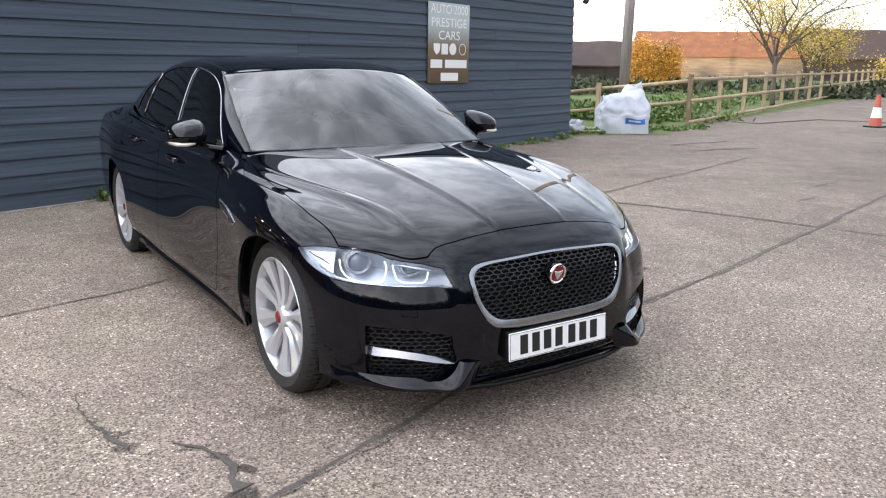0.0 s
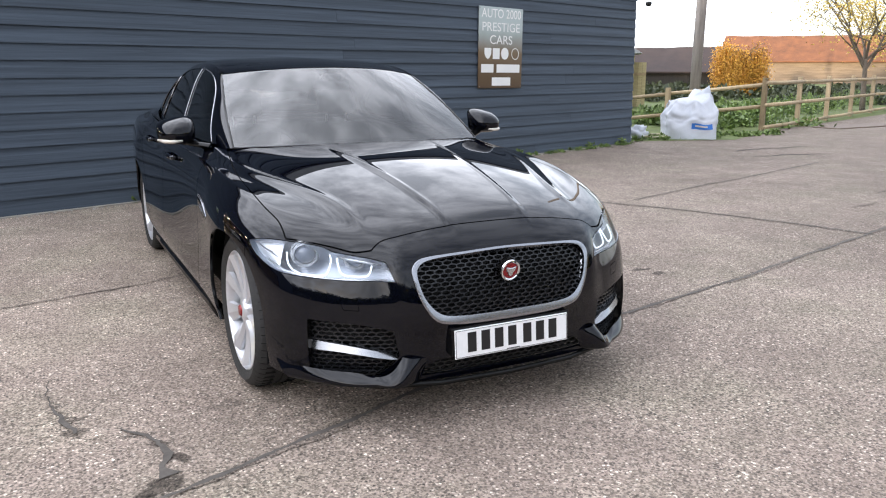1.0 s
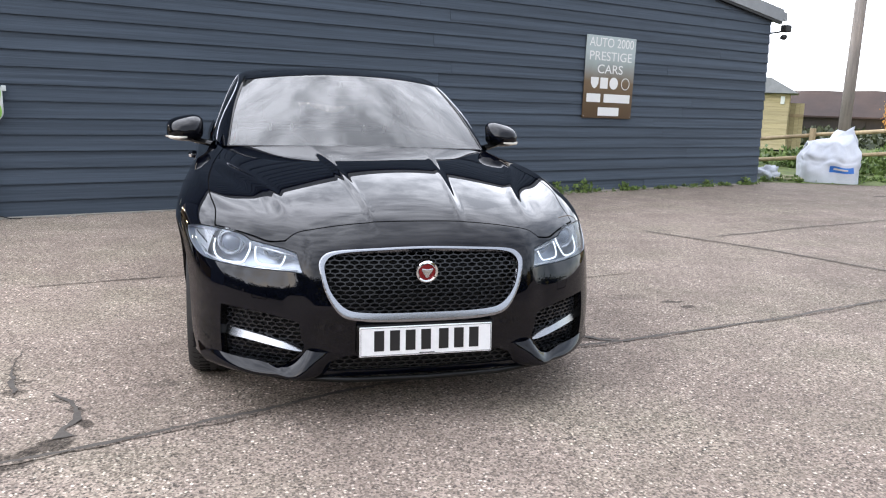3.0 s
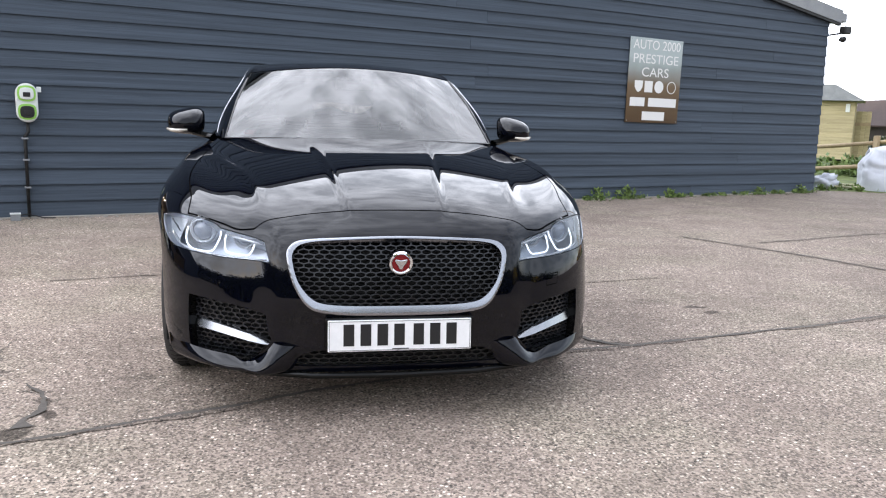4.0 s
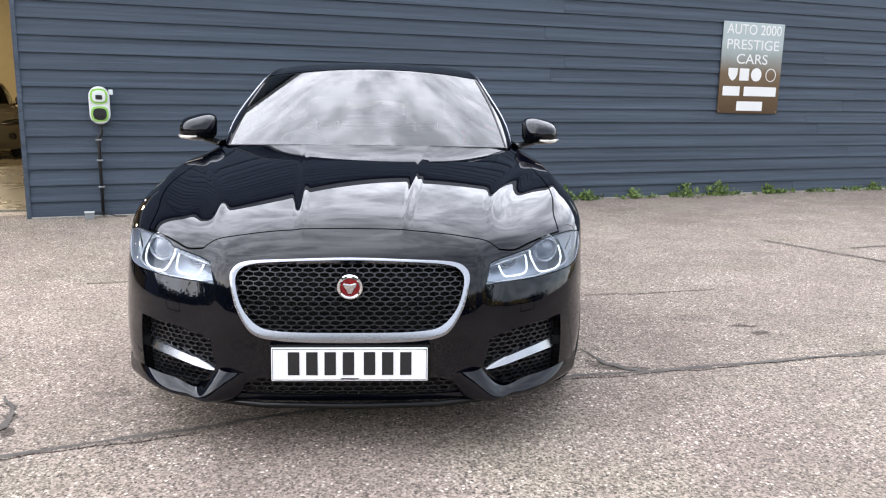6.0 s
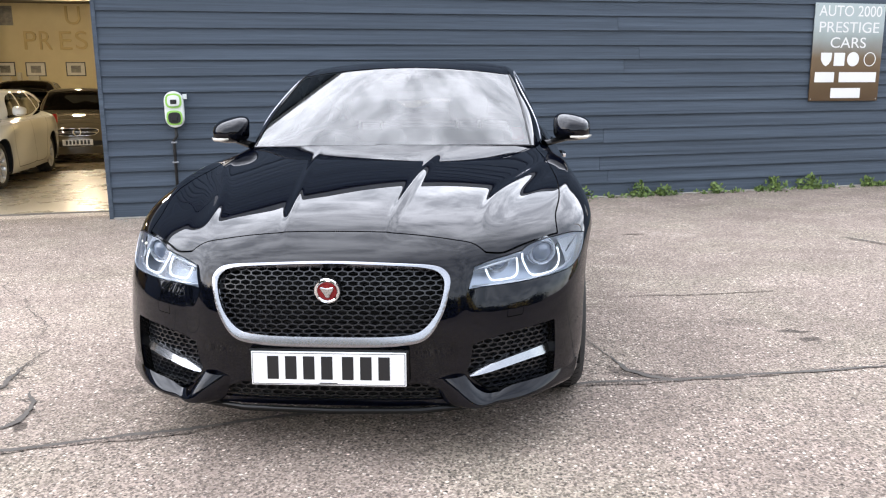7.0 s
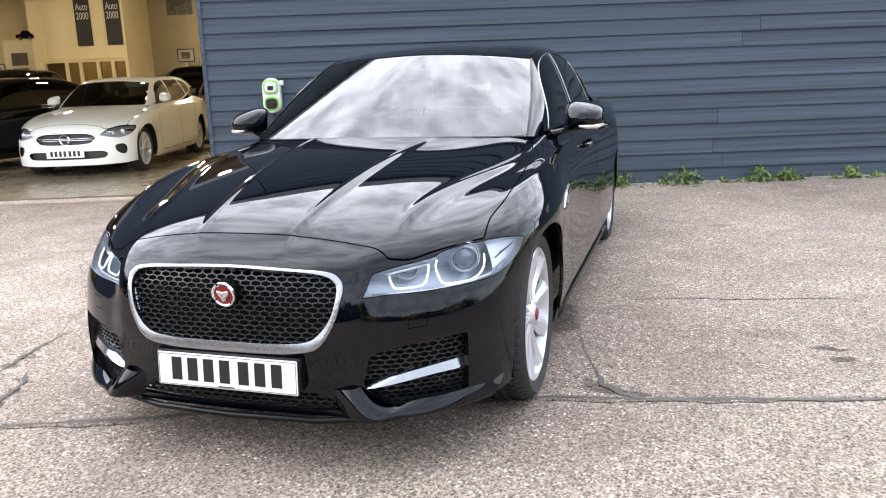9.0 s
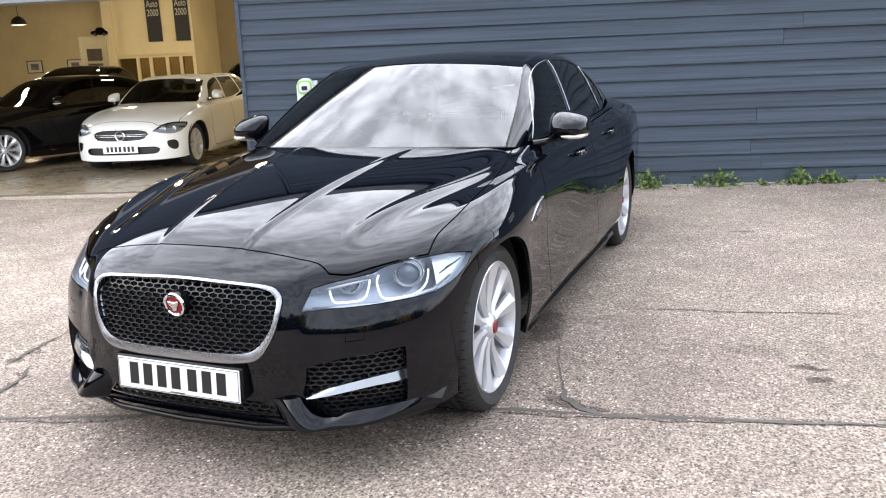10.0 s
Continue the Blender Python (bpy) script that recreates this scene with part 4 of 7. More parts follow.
def build_saloon(at):
    car = thing("saloon_car", "glossy black saloon car with honeycomb grille, parked on concrete", "car", at, 1.2)
    P, ui, vi = loft(SALOON_BODY, [.0065, .0065, .0065, .0065, .0075, .012, .02, .03, .04], [.0065, .0065, .0065, .0065, .009, .016, .018, .02], ("u0", "u1"))
    P = bonnet_ridges(fair(P, ui, vi))
    P[..., 0] = drawn_in(P[..., 0], P[..., 1])
    H = Sheet.grid(P, ui, vi, (1, -.4, 1))
    x, y, z = H.p.T
    f = np.minimum(np.where(x > .6, np.hypot((y - .833) / np.where(y < .833, 1.05, 1), z - .328) - .364, 1), np.where(x > .6, np.hypot(y - 3.83, z - .328) - .364, 1))
    _, H = H.cut(f)

    def front(sheet, outline, coords, ymax):
        return np.where(sheet.p[:, 1] < ymax, inside(outline, coords(sheet.p)), 1.0)

    grille, H = H.cut(front(H, GRILLE, front_coords, .35))
    lamp, H = H.cut(front(H, LAMP, slant_coords, .85))
    vent, H = H.cut(front(H, VENT, slant_coords, .6))
    intake, H = H.cut(front(H, INTAKE, front_coords, .3))
    part("body_core", H.moved(-.016).both().mesh("body_core"), UNDER, car)
    _, lamp = lamp.cut(-inside(LAMP, slant_coords(lamp.p)) - .003)

    # washer cover: a thin seam
    cap = rounded([(.754, .516), (.754, .516), (.842, .520), (.842, .520), (.824, .477), (.824, .477), (.740, .474), (.740, .474)], 3)
    washer, H = seam_cut(H, lambda s: np.where(s.p[:, 1] < .5, inside(cap, slant_coords(s.p)), 1), .0012)

    bonnet, H = seam_cut(H, lambda s: np.where((s.p[:, 2] > .62) & (s.p[:, 1] < 1.75), inside(BONNET, s.p[:, :2]), 1), .0026)
    side = lambda o: (lambda s: np.where(s.p[:, 0] > .5, inside(o, s.p[:, 1:3]), 1))
    front_door, H = seam_cut(H, side(FRONT_DOOR), .0026)
    rear_door, H = seam_cut(H, side(REAR_DOOR), .0026)
    bumper, H = seam_cut(H, lambda s: s.p[:, 1] - np.where(s.p[:, 2] < .685, .605, .40), .0018)
    fender, H = H.cut(H.p[:, 1] - 1.50)
    rear, sill = H.cut(3.3 - H.p[:, 1])

    part("bumper", bumper.both().mesh("bumper", .012), PAINT, car, "glossy black front bumper")
    part("bonnet", bonnet.both().mesh("bonnet", .010), PAINT, car, "glossy black bonnet with two ridges")
    for s in (1, -1):
        g = (lambda sh: sh) if s > 0 else (lambda sh: sh.mirrored())
        part("front_wing", g(fender).mesh("front_wing", .010), PAINT, car)
        part("washer_cover", g(washer).mesh("washer_cover", .004), PAINT, car)
        for nm, sh, hy in (("front_door", front_door, 2.28), ("rear_door", rear_door, 3.18)):
            door = part(nm, g(sh).mesh(nm, .012), PAINT, car)
            hz = -.006 if nm == 'front_door' else .026
            hx = drawn_in(1.0, hy) * s
            hand = [(hx * .89, hy - .10, .862 + hz), (hx * .914, hy - .07, .866 + hz), (hx * .918, hy, .87 + hz), (hx * .914, hy + .07, .872 + hz), (hx * .89, hy + .10, .873 + hz)]
            part("door_handle", tube(hand, [.010, .013, .014, .013, .010], 10), PAINT, door, "", True)
            part("handle_trim", box((hx * .908, hy - .105, .858 + hz), (hx * .923, hy - .06, .876 + hz), None, .001), BRIGHT, door)
    part("rear_body", rear.both().mesh("rear_body", .010), PAINT, car)
    part("sill", sill.both().mesh("sill", .010), PAINT, car)
    for s in (1, -1):
        pts = [(s * .872, 1.24 + i * .2, .20) for i in range(11)]
        part("sill_skirt", tube(pts, .03, 8), GLOSS, car, "", True)

    # grille
    ring, _ = grille.cut(-inside(GRILLE_IN, front_coords(grille.p)))
    ring = ring.both()
    edge = -inside(GRILLE, front_coords(ring.p))
    ring = ring.shaped(.009 - .34 * np.maximum(edge - .004, 0) - .5 * np.maximum(.004 - edge, 0))
    part("grille_surround", ring.mesh("grille_surround", .03), SATIN_GREY, car, "satin silver grille surround")
    whole = grille.both()
    part("grille_back", whole.moved(-.065).mesh("grille_back"), UNDER, car)
    part("grille_mesh", honeycomb(whole, front_coords, GRILLE_IN, .037, .0215, .0040, .016, .014), GRILLE_BLACK, car, "gloss black honeycomb grille mesh")
    face_on = Matrix.Translation((0, .044, .589)) @ Matrix.Rotation(math.pi / 2 + .18, 4, "X")
    badge = part("badge", lathe([(0, .006), (.028, .006), (.0335, .004), (.035, .0)], 40, face_on), BADGE_RED, car, "round red badge", True, 40)
    part("badge_ring", lathe([(.033, .002), (.033, .008), (.037, .011), (.042, .009), (.044, .002)], 48, face_on), BRIGHT, badge, "bright chrome ring", True, 40)
    part("badge_mount", lathe([(.044, .002), (.044, -.03)], 40, face_on), GLOSS, badge, "", True)
    wedge = rounded([(-.022, .016), (0, .012), (.022, .016), (.019, .002), (.010, -.010), (.006, -.021), (-.006, -.021), (-.010, -.010), (-.019, .002)], 4)
    part("badge_relief", prism(wedge, .007, face_on @ Matrix.Rotation(-math.pi / 2, 4, "X") @ Matrix.Translation((0, -.012, 0)), .002), CHROME, badge, "plain silver relief", True, 40)

    # lower intake and side vents
    part("intake_back", intake.both().moved(-.045).mesh("intake_back"), UNDER, car)
    part("intake_mesh", honeycomb(intake.both(), front_coords, INTAKE, .037, .0215, .005, .020, .012), PLASTIC, car)
    part("splitter", tube([(s * v, yy, zz) for s, v, yy, zz in ((-1, .72, .27, .178), (-1, .52, .115, .176), (-1, .30, .045, .176), (1, 0, .028, .176), (1, .30, .045, .176), (1, .52, .115, .176), (1, .72, .27, .178))], .011, 8), GLOSS, car, "", True)
    for s in (1, -1):
        g = (lambda sh: sh) if s > 0 else (lambda sh: sh.mirrored())
        v = g(vent)
        part("vent_back", v.moved(-.07).mesh("vent_back"), UNDER, car)
        wall = rim_of(v, .07)
        part("vent_wall", wall, GLOSS, car)
        part("vent_mesh", honeycomb(v, slant_coords, VENT, .046, .0215, .0052, .034, .012), GRILLE_BLACK, car)
        bm = bmesh.new()
        rings = []
        for q, zc, hh, sink in ((1.020, .332, .020, .026), (.96, .331, .020, .016), (.86, .328, .018, .007), (.74, .318, .016, .002), (.65, .306, .013, -.002), (.58, .294, .008, -.004), (.55, .288, .004, -.002)):
            want = np.array([(q, zc - hh), (q, zc - hh * .8), (q, zc + hh * .8), (q, zc + hh)])
            PP, NN = on_sheet(v.joined(bumper if s > 0 else bumper.mirrored()), slant_coords, want)
            dep = np.array([sink + .02, sink, sink + .010, sink + .035])
            rings.append([bm.verts.new(p) for p in PP - NN * dep[:, None]])
        for a, b in zip(rings, rings[1:]):
            for i in range(3):
                bm.faces.new((a[i], a[i + 1], b[i + 1], b[i]))
        bmesh.ops.recalc_face_normals(bm, faces=bm.faces)
        part("vent_blade", bm, BLADE, car, "satin silver blade", True, 60)

        fin = [[(s * a, b, c) for a, b, c in row] for row in (
            [(.345, .062, .281), (.355, .064, .256), (.366, .066, .226), (.384, .066, .198), (.460, .074, .183), (.60, .135, .181), (.72, .225, .184), (.815, .335, .190)],
            [(.402, .052, .288), (.418, .038, .262), (.438, .028, .230), (.462, .026, .200), (.525, .062, .190), (.63, .125, .192), (.735, .220, .198), (.830, .345, .206)],
            [(.448, .074, .294), (.470, .068, .268), (.494, .070, .244), (.524, .086, .226), (.585, .130, .230), (.665, .184, .238), (.765, .270, .246), (.846, .392, .254)])]
        fin_sheet = Sheet.grid(*loft(fin, [.008], [.006], ()), (0, -1, .6))
        part("corner_fin", fin_sheet.mesh("corner_fin", .014), PAINT, car, "glossy black fin at the bumper corner")

        # headlamp
        lampset = new("headlamp")
        lampset.parent = car
        L = g(lamp)
        part("lamp_cover", L.moved(-.002).mesh("lamp_cover"), COVER, lampset, "clear headlamp cover")
        part("lamp_wall", rim_of(L, .125), BOWL, lampset)
        part("lamp_bowl", L.moved(-.115).mesh("lamp_bowl"), BOWL, lampset)
        face = Matrix.Rotation(s * .34, 4, "Z") @ Matrix.Rotation(math.pi / 2 + .12, 4, "X")
        for (cx, cy, cz), r in (((.715, .392, .652), .041), ((.556, .262, .643), .034)):
            mm = Matrix.Translation((s * cx, cy, cz)) @ face
            part("projector_lens", lathe([(0, .016), (r * .3, .0145), (r * .6, .009), (r * .85, .0), (r * .95, -.008)], 32, mm), LENS_FACE, lampset, "blue-grey glass projector lens", True)
            part("projector_ring", lathe([(r * .95, -.010), (r * .97, .004), (r * 1.06, .008), (r * 1.14, .002), (r * 1.2, -.012)], 40, mm), HOUSING, lampset, "", True, 40)
            part("lens_bezel", lathe([(r * 1.2, -.014), (r * 1.32, -.008), (r * 1.38, -.014), (r * 1.42, -.06)], 40, mm), HOUSING, lampset, "pale grey bezel", True, 40)
        for curve in (((1.215, .676), (1.200, .645), (1.165, .620), (1.105, .605), (.970, .604), (.944, .612), (.936, .635), (.938, .660), (.955, .682)),
                      ((.905, .668), (.888, .640), (.868, .618), (.838, .606), (.738, .602), (.716, .607), (.707, .624), (.708, .645))):
            PP, NN = on_sheet(L, slant_coords, rounded([curve[0]] + list(curve) + [curve[-1]], 6)[:-6], 8)
            part("daytime_strip", tube([Vector(p) for p in PP - NN * .030], .0034, 8), DRL, lampset, "white J-shaped light strip", True)
        PP, NN = on_sheet(L, slant_coords, np.array([(.62, .588), (.76, .589), (.92, .593), (1.1, .597), (1.22, .608), (1.34, .636)]))
        part("lower_trim", tube([Vector(p) for p in PP - NN * .03], [.003, .005, .006, .006, .006, .004], 8), HOUSING, lampset, "", True)
        PP, NN = on_sheet(L, slant_coords, np.array([(.66, .644), (.75, .656), (.83, .664), (.91, .672)]))
        part("upper_trim", tube([Vector(p) for p in PP - NN * .03], [.003, .006, .006, .003], 8), HOUSING, lampset, "", True)
        end, _ = L.cut(1.245 - slant_coords(L.p)[:, 0])
        part("corner_reflector", end.moved(-.030).mesh("corner_reflector"), HOUSING, lampset, "pale reflector at the lamp's outer end")
        for k in range(2):
            PP, NN = on_sheet(L, slant_coords, np.array([(1.275 + .04 * k, .655 + .012 * k), (1.335 + .04 * k, .668 + .008 * k), (1.39 + .03 * k, .680 + .006 * k)]))
            part("reflector_line", tube([Vector(p) for p in PP - NN * .028], .0022, 6), LAMP_DARK, lampset, "thin dark line")

        # flank: vent trim behind the wheel
        vent_at = Matrix.Translation((s * .931, 1.29, .712)) @ Matrix.Rotation(s * (math.pi / 2 + .064), 4, "Z") @ Matrix.Diagonal((s, 1, 1, 1)) @ Matrix.Rotation(-.2, 4, "Y") @ Matrix.Diagonal((.78, 1, .85, 1))
        leafy = [(-.17, .012), (-.17, .012), (.0, .034), (.165, .030), (.165, .030), (.13, -.022), (.0, -.032), (-.13, -.02)]
        fv = part("wing_vent", prism(rounded(leafy, 4), .012, vent_at, .002), SATIN_GREY, car, "slim grey vent trim behind the wheel")
        part("vent_slot", prism(rounded([(a_ * .88, b_ * .70) for a_, b_ in leafy], 4), .012, vent_at @ Matrix.Translation((0, -.004, 0))), GLOSS, fv)
        part("vent_script", box((-.07, -.0065, -.006), (.06, -.003, .008), vent_at), SATIN_GREY, fv)
        # wheel-arch lip and liner
        for cy in (.833, 3.83):
            bm = bmesh.new()
            arcs = [[bm.verts.new((s * xx, cy + .385 * math.cos(t), .335 + .385 * math.sin(t))) for xx in (.865, .60)] for t in np.linspace(-.35, math.pi + .35, 30)]
            for a, b in zip(arcs, arcs[1:]):
                bm.faces.new((a[0], a[1], b[1], b[0]))
            part("arch_liner", bm, UNDER, car)
            part("arch_back", box((s * .58, cy - .39, .2), (s * .60, cy + .39, .70)), UNDER, car)
    for s, nm in ((1, "a"), (-1, "b")):
        for cy in (.833, 3.83):
            make_wheel("wheel", car, (s * (.892 if cy < 2 else .876), cy, .330), s, phase=.12 if s > 0 else .3)

    # cabin
    low = [[(drawn_in(a, b), b, .955 + (c - .955) * .935) for a, b, c in row] for row in SALOON_CABIN]
    C, cu, cv = loft(low, [.014, .014, .02, .03, .03, .03, .03], [.010, .006, .012, .018], ("v1",))
    C = Sheet.grid(fair_screen(C, cu, cv), cu, cv, (.5, 0, 1))
    wind = lambda s: np.maximum(np.maximum(2.03 - s.q[:, 1], s.q[:, 0] - 2.03), 0.02 - s.q[:, 0]) * .3
    screen, C = C.cut(wind(C))
    rearscr, C = C.cut(np.maximum(np.maximum(2.15 - C.q[:, 1], 5.1 - C.q[:, 0]), C.q[:, 0] - 6.95) * .3)
    glass = {}
    for nm, o in (("front", FRONT_GLASS), ("rear", REAR_GLASS), ("quarter", QUARTER_GLASS)):
        glass[nm], C = C.cut(np.where(C.p[:, 0] > .5, inside(o, C.p[:, 1:3]), 1))
    seal, C = C.cut(np.maximum(np.maximum(1.90 - C.q[:, 1], C.q[:, 1] - 2.04), C.q[:, 0] - 2.15) * .3)
    for sh in (seal, seal.mirrored()):
        part("screen_seal", sh.mesh("screen_seal", .010), GLOSS, car, "black seal beside the windscreen")
    part("roof", C.both().mesh("roof", .012), PAINT, car, "glossy black roof and pillars")
    frit, _ = screen.cut(np.minimum(np.minimum(screen.q[:, 1] - 2.13, 1.97 - screen.q[:, 0]), screen.q[:, 0] - .10) * .3)
    part("windscreen", screen.both().moved(-.003).mesh("windscreen"), WINDSCREEN, car, "windscreen reflecting the cloudy sky")
    part("screen_border", frit.both().moved(-.006).mesh("screen_border"), UNDER, car)
    part("rear_screen", rearscr.both().moved(-.003).mesh("rear_screen"), SIDE_GLASS, car)
    for s in (1, -1):
        g = (lambda sh: sh) if s > 0 else (lambda sh: sh.mirrored())
        for nm in ("front", "rear", "quarter"):
            part("side_window", g(glass[nm]).moved(-.004).mesh("side_window"), SIDE_GLASS, car, "dark tinted side window")
        belt = [(s * drawn_in(.803 + .004 * math.sin(t * 3), 1.80 + t * 2.0), 1.80 + t * 2.0, .962 + .058 * t ** 1.3) for t in np.linspace(0, 1, 14)]
        part("window_trim", tube(belt, .007, 8), GLOSS, car, "", True)
        own = lambda Q: Q[:, 1:3] + np.stack([np.where(np.sign(Q[:, 0]) == s, 0, 9), 0 * Q[:, 0]], 1)
        for line_ in ([(1.80, .975), (1.905, 1.09), (2.06, 1.21), (2.25, 1.297), (2.45, 1.338), (2.62, 1.353)], [(2.628, 1.345), (2.622, 1.2), (2.608, 1.0)], [(3.425, 1.300), (3.465, 1.16), (3.508, 1.02)], [(3.45, 1.300), (3.60, 1.245), (3.735, 1.165), (3.805, 1.065)]):
            dense = spl(np.arange(len(line_)), np.array(line_), np.linspace(0, len(line_) - 1, 8 * len(line_)))
            top = on_sheet(C if s > 0 else C.mirrored(), own, dense)[0]
            for _ in range(4):
                top[1:-1] = (top[:-2] + 2 * top[1:-1] + top[2:]) / 4
            part("window_trim", tube([Vector(p) for p in top], .0042, 8), SATIN_GREY, car, "thin bright window trim", True)
        make_mirror(car, s)

    # inside
    part("cabin_floor", box((-.78, 1.3, .22), (.78, 4.2, .40), None, .03), UNDER, car)
    part("dashboard", box((-.72, 1.48, .62), (.72, 1.92, .905), None, .06), LEATHER, car, "", True)
    part("parcel_shelf", box((-.60, 3.75, .70), (.60, 4.25, .99), None, .03), LEATHER, car)
    for sx in (-.328, .328):
        make_seat(car, sx, 2.55)
    part("rear_bench", box((-.62, 3.3, .4), (.62, 3.75, .98), None, .06), LEATHER, car, "", True)
    wheel = part("steering_wheel", lathe([(.17 + .015 * math.cos(a), .015 * math.sin(a)) for a in np.linspace(0, 2 * math.pi, 9)[:-1]], 32, Matrix.Translation((-.38, 2.08, .86)) @ Matrix.Rotation(-1.15, 4, "X"), True), LEATHER, car, "", True)
    part("wheel_boss", box((-.17, -.02, -.03), (.17, .02, .03), Matrix.Translation((-.38, 2.06, .85)) @ Matrix.Rotation(-.4, 4, "X"), .01), LEATHER, wheel)
    inner = part("interior_mirror", box((-.115, -.015, -.028), (.115, .015, .028), Matrix.Translation((0, 2.06, 1.262)), .012), PLASTIC, car, "", True)
    part("sensor_housing", box((-.045, 1.99, 1.285), (.045, 2.08, 1.325), None, .012), PLASTIC, inner)
    # wipers and scuttle
    part("scuttle", box((-.68, 1.40, .90), (.68, 1.62, .935), None, .01), PLASTIC, car)
    make_plate(car, (0, .008, .331), -.07, h=.114)
    part("plate_backing", box((-.27, .015, .283), (.27, .05, .395), None, .006), GLOSS, car)
    for s in (1, -1):
        part("tail_lamp", box((s * .60, 4.66, .80), (s * .75, 4.80, .92), None, .03), RED_LENS, car, "", True)
    return car


saloon = build_saloon((0, 5.25, 0))


# ---- ground ----
def sheet_of(pts, z=0.0):
    bm = bmesh.new()
    bm.faces.new([bm.verts.new((x, y, z)) for x, y in pts])
    return bm


ground = tagged(part("ground", sheet_of([(-500, -500), (500, -500), (500, 500), (-500, 500)]), CONCRETE), "worn concrete yard with exposed aggregate and stains", "ground", kind="structure")
DIRT = textured("joint_dirt", (0.06, 0.052, 0.045), (0.13, 0.115, 0.10), 9, (0.85, 0.95), 0.4)


def ribbon(pts, widths, z=.004, jitter=.01, seed=1, step=.022):
    """A ragged flat strip along a line on the ground."""
    rnd = random.Random(seed)
    bm = bmesh.new()
    P = [Vector((*p, 0)) for p in pts]
    out = []
    for i in range(len(P) - 1):
        n = max(1, int((P[i + 1] - P[i]).length / step))
        for k in range(n):
            t = k / n
            out.append((P[i].lerp(P[i + 1], t), widths[i] * (1 - t) + widths[i + 1] * t))
    out.append((P[-1], widths[-1]))
    ph = [rnd.uniform(0, 6.28) for _ in range(8)]
    prev = None
    run = 0.0
    for i, (p, w) in enumerate(out):
        d = (out[min(i + 1, len(out) - 1)][0] - out[max(i - 1, 0)][0]).normalized()
        nrm = Vector((-d.y, d.x, 0))
        run += step
        wob = [.5 + .16 * math.sin(run * 5.3 + ph[k]) + .12 * math.sin(run * 13.7 + ph[k + 2]) + .10 * math.sin(run * 31 + ph[k + 4]) + rnd.uniform(-.09, .09) for k in (0, 1)]
        off = nrm * jitter * (math.sin(run * 3.1 + ph[6]) + .7 * math.sin(run * 9.7 + ph[7]) + rnd.uniform(-.5, .5))
        a, b = p + off + nrm * w * wob[0], p + off - nrm * w * wob[1]
        cur = (bm.verts.new((a.x, a.y, z)), bm.verts.new((b.x, b.y, z)))
        if prev:
            bm.faces.new((prev[0], prev[1], cur[1], cur[0]))
        prev = cur
    return bm


JOINT_B = [(-9, 2.75), (-1.5, 5.14), (-.66, 5.45), (-.21, 5.64), (.93, 6.06), (1.5, 6.17), (2.72, 6.49), (4.53, 7.01), (6.92, 7.74), (14, 9.95)]
JOINT_A = [(4.56, 6.98), (4.40, 7.45), (4.25, 7.86), (3.98, 8.50), (3.60, 9.15), (3.30, 9.62)]
JOINT_FAR = [(3.9, 9.27), (4.13, 9.34), (5.23, 9.72), (6.91, 10.24), (8.6, 10.81)]
JOINT_LEFT = [(-.40, 8.31), (-.77, 8.15), (-1.25, 7.94), (-1.7, 7.81), (-1.95, 7.74)]
for pts, w, seed in ((JOINT_B, .042, 2), (JOINT_A, .048, 3), (JOINT_FAR, .034, 6), (JOINT_LEFT, .012, 9)):
    part("joint_edge", ribbon(pts, [w] * len(pts), .0035, .010, seed), DAMP_LIGHT, ground, "worn edge along a slab joint")
    part("slab_joint", ribbon(pts, [w * .48] * len(pts), .0046, .008, seed + 40), DIRT, ground, "dark dirt-filled joint")
part("joint_edge", ribbon([(4.58, 6.95), (4.8, 6.1), (5.1, 4.6)], [.020, .012, .006], .0035, .010, 14), DAMP_LIGHT, ground)
part("joint_edge", ribbon([(1.1, 7.49), (1.5, 7.59), (2.3, 7.76)], [.008, .018, .006], .0035, .012, 12), DAMP_LIGHT, ground)
for pts, w, seed in (([(6.7, 8.48), (7.0, 8.53), (7.35, 8.55)], .07, 51), ([(5.55, 7.93), (5.81, 7.98), (6.1, 8.03)], .055, 52), ([(1.48, 9.70), (1.58, 9.74), (1.70, 9.76)], .07, 53)):
    part("damp_patch", ribbon(pts, [w * .3, w, w * .2], .0036, .012, seed), DAMP_LIGHT, ground, "small damp patch")
part("crack", ribbon([(-1.68, 6.45), (-1.67, 6.29), (-1.64, 6.10), (-1.61, 5.95), (-1.58, 5.82)], [.003, .008, .010, .030, .012], .0042, .014, 61), DIRT, ground, "ragged dark crack")
part("crack", ribbon([(-1.44, 5.79), (-1.36, 5.71), (-1.31, 5.62), (-1.29, 5.50), (-1.33, 5.40), (-1.31, 5.33)], [.006, .014, .014, .030, .018, .060], .0042, .012, 62), DIRT, ground, "ragged dark crack")
part("crack", ribbon([(-3.35, 9.5), (-2.78, 7.6), (-1.9, 6.7), (-1.62, 6.1)], [.003, .004, .004, .003], .0042, .02, 5), DIRT, ground)
part("crack", ribbon([(.60, 7.45), (.73, 7.21), (.90, 6.90), (1.0, 6.54), (1.07, 6.34), (1.11, 6.24), (1.20, 6.18), (1.34, 6.13)], [.003, .008, .006, .005, .008, .030, .026, .010], .0047, .012, 7), DIRT, ground, "ragged dark crack")
part("crack", ribbon([(2.6, 5.2), (2.9, 4.6), (3.3, 4.1)], [.003, .004, .003], .0047, .02, 88), DIRT, ground)
part("tyre_mark", ribbon([(8.7, 12.50), (9.3, 12.66), (10.6, 12.60)], [.04, .12, .06], .0036, .02, 31), DAMP, ground, "grey tyre mark")
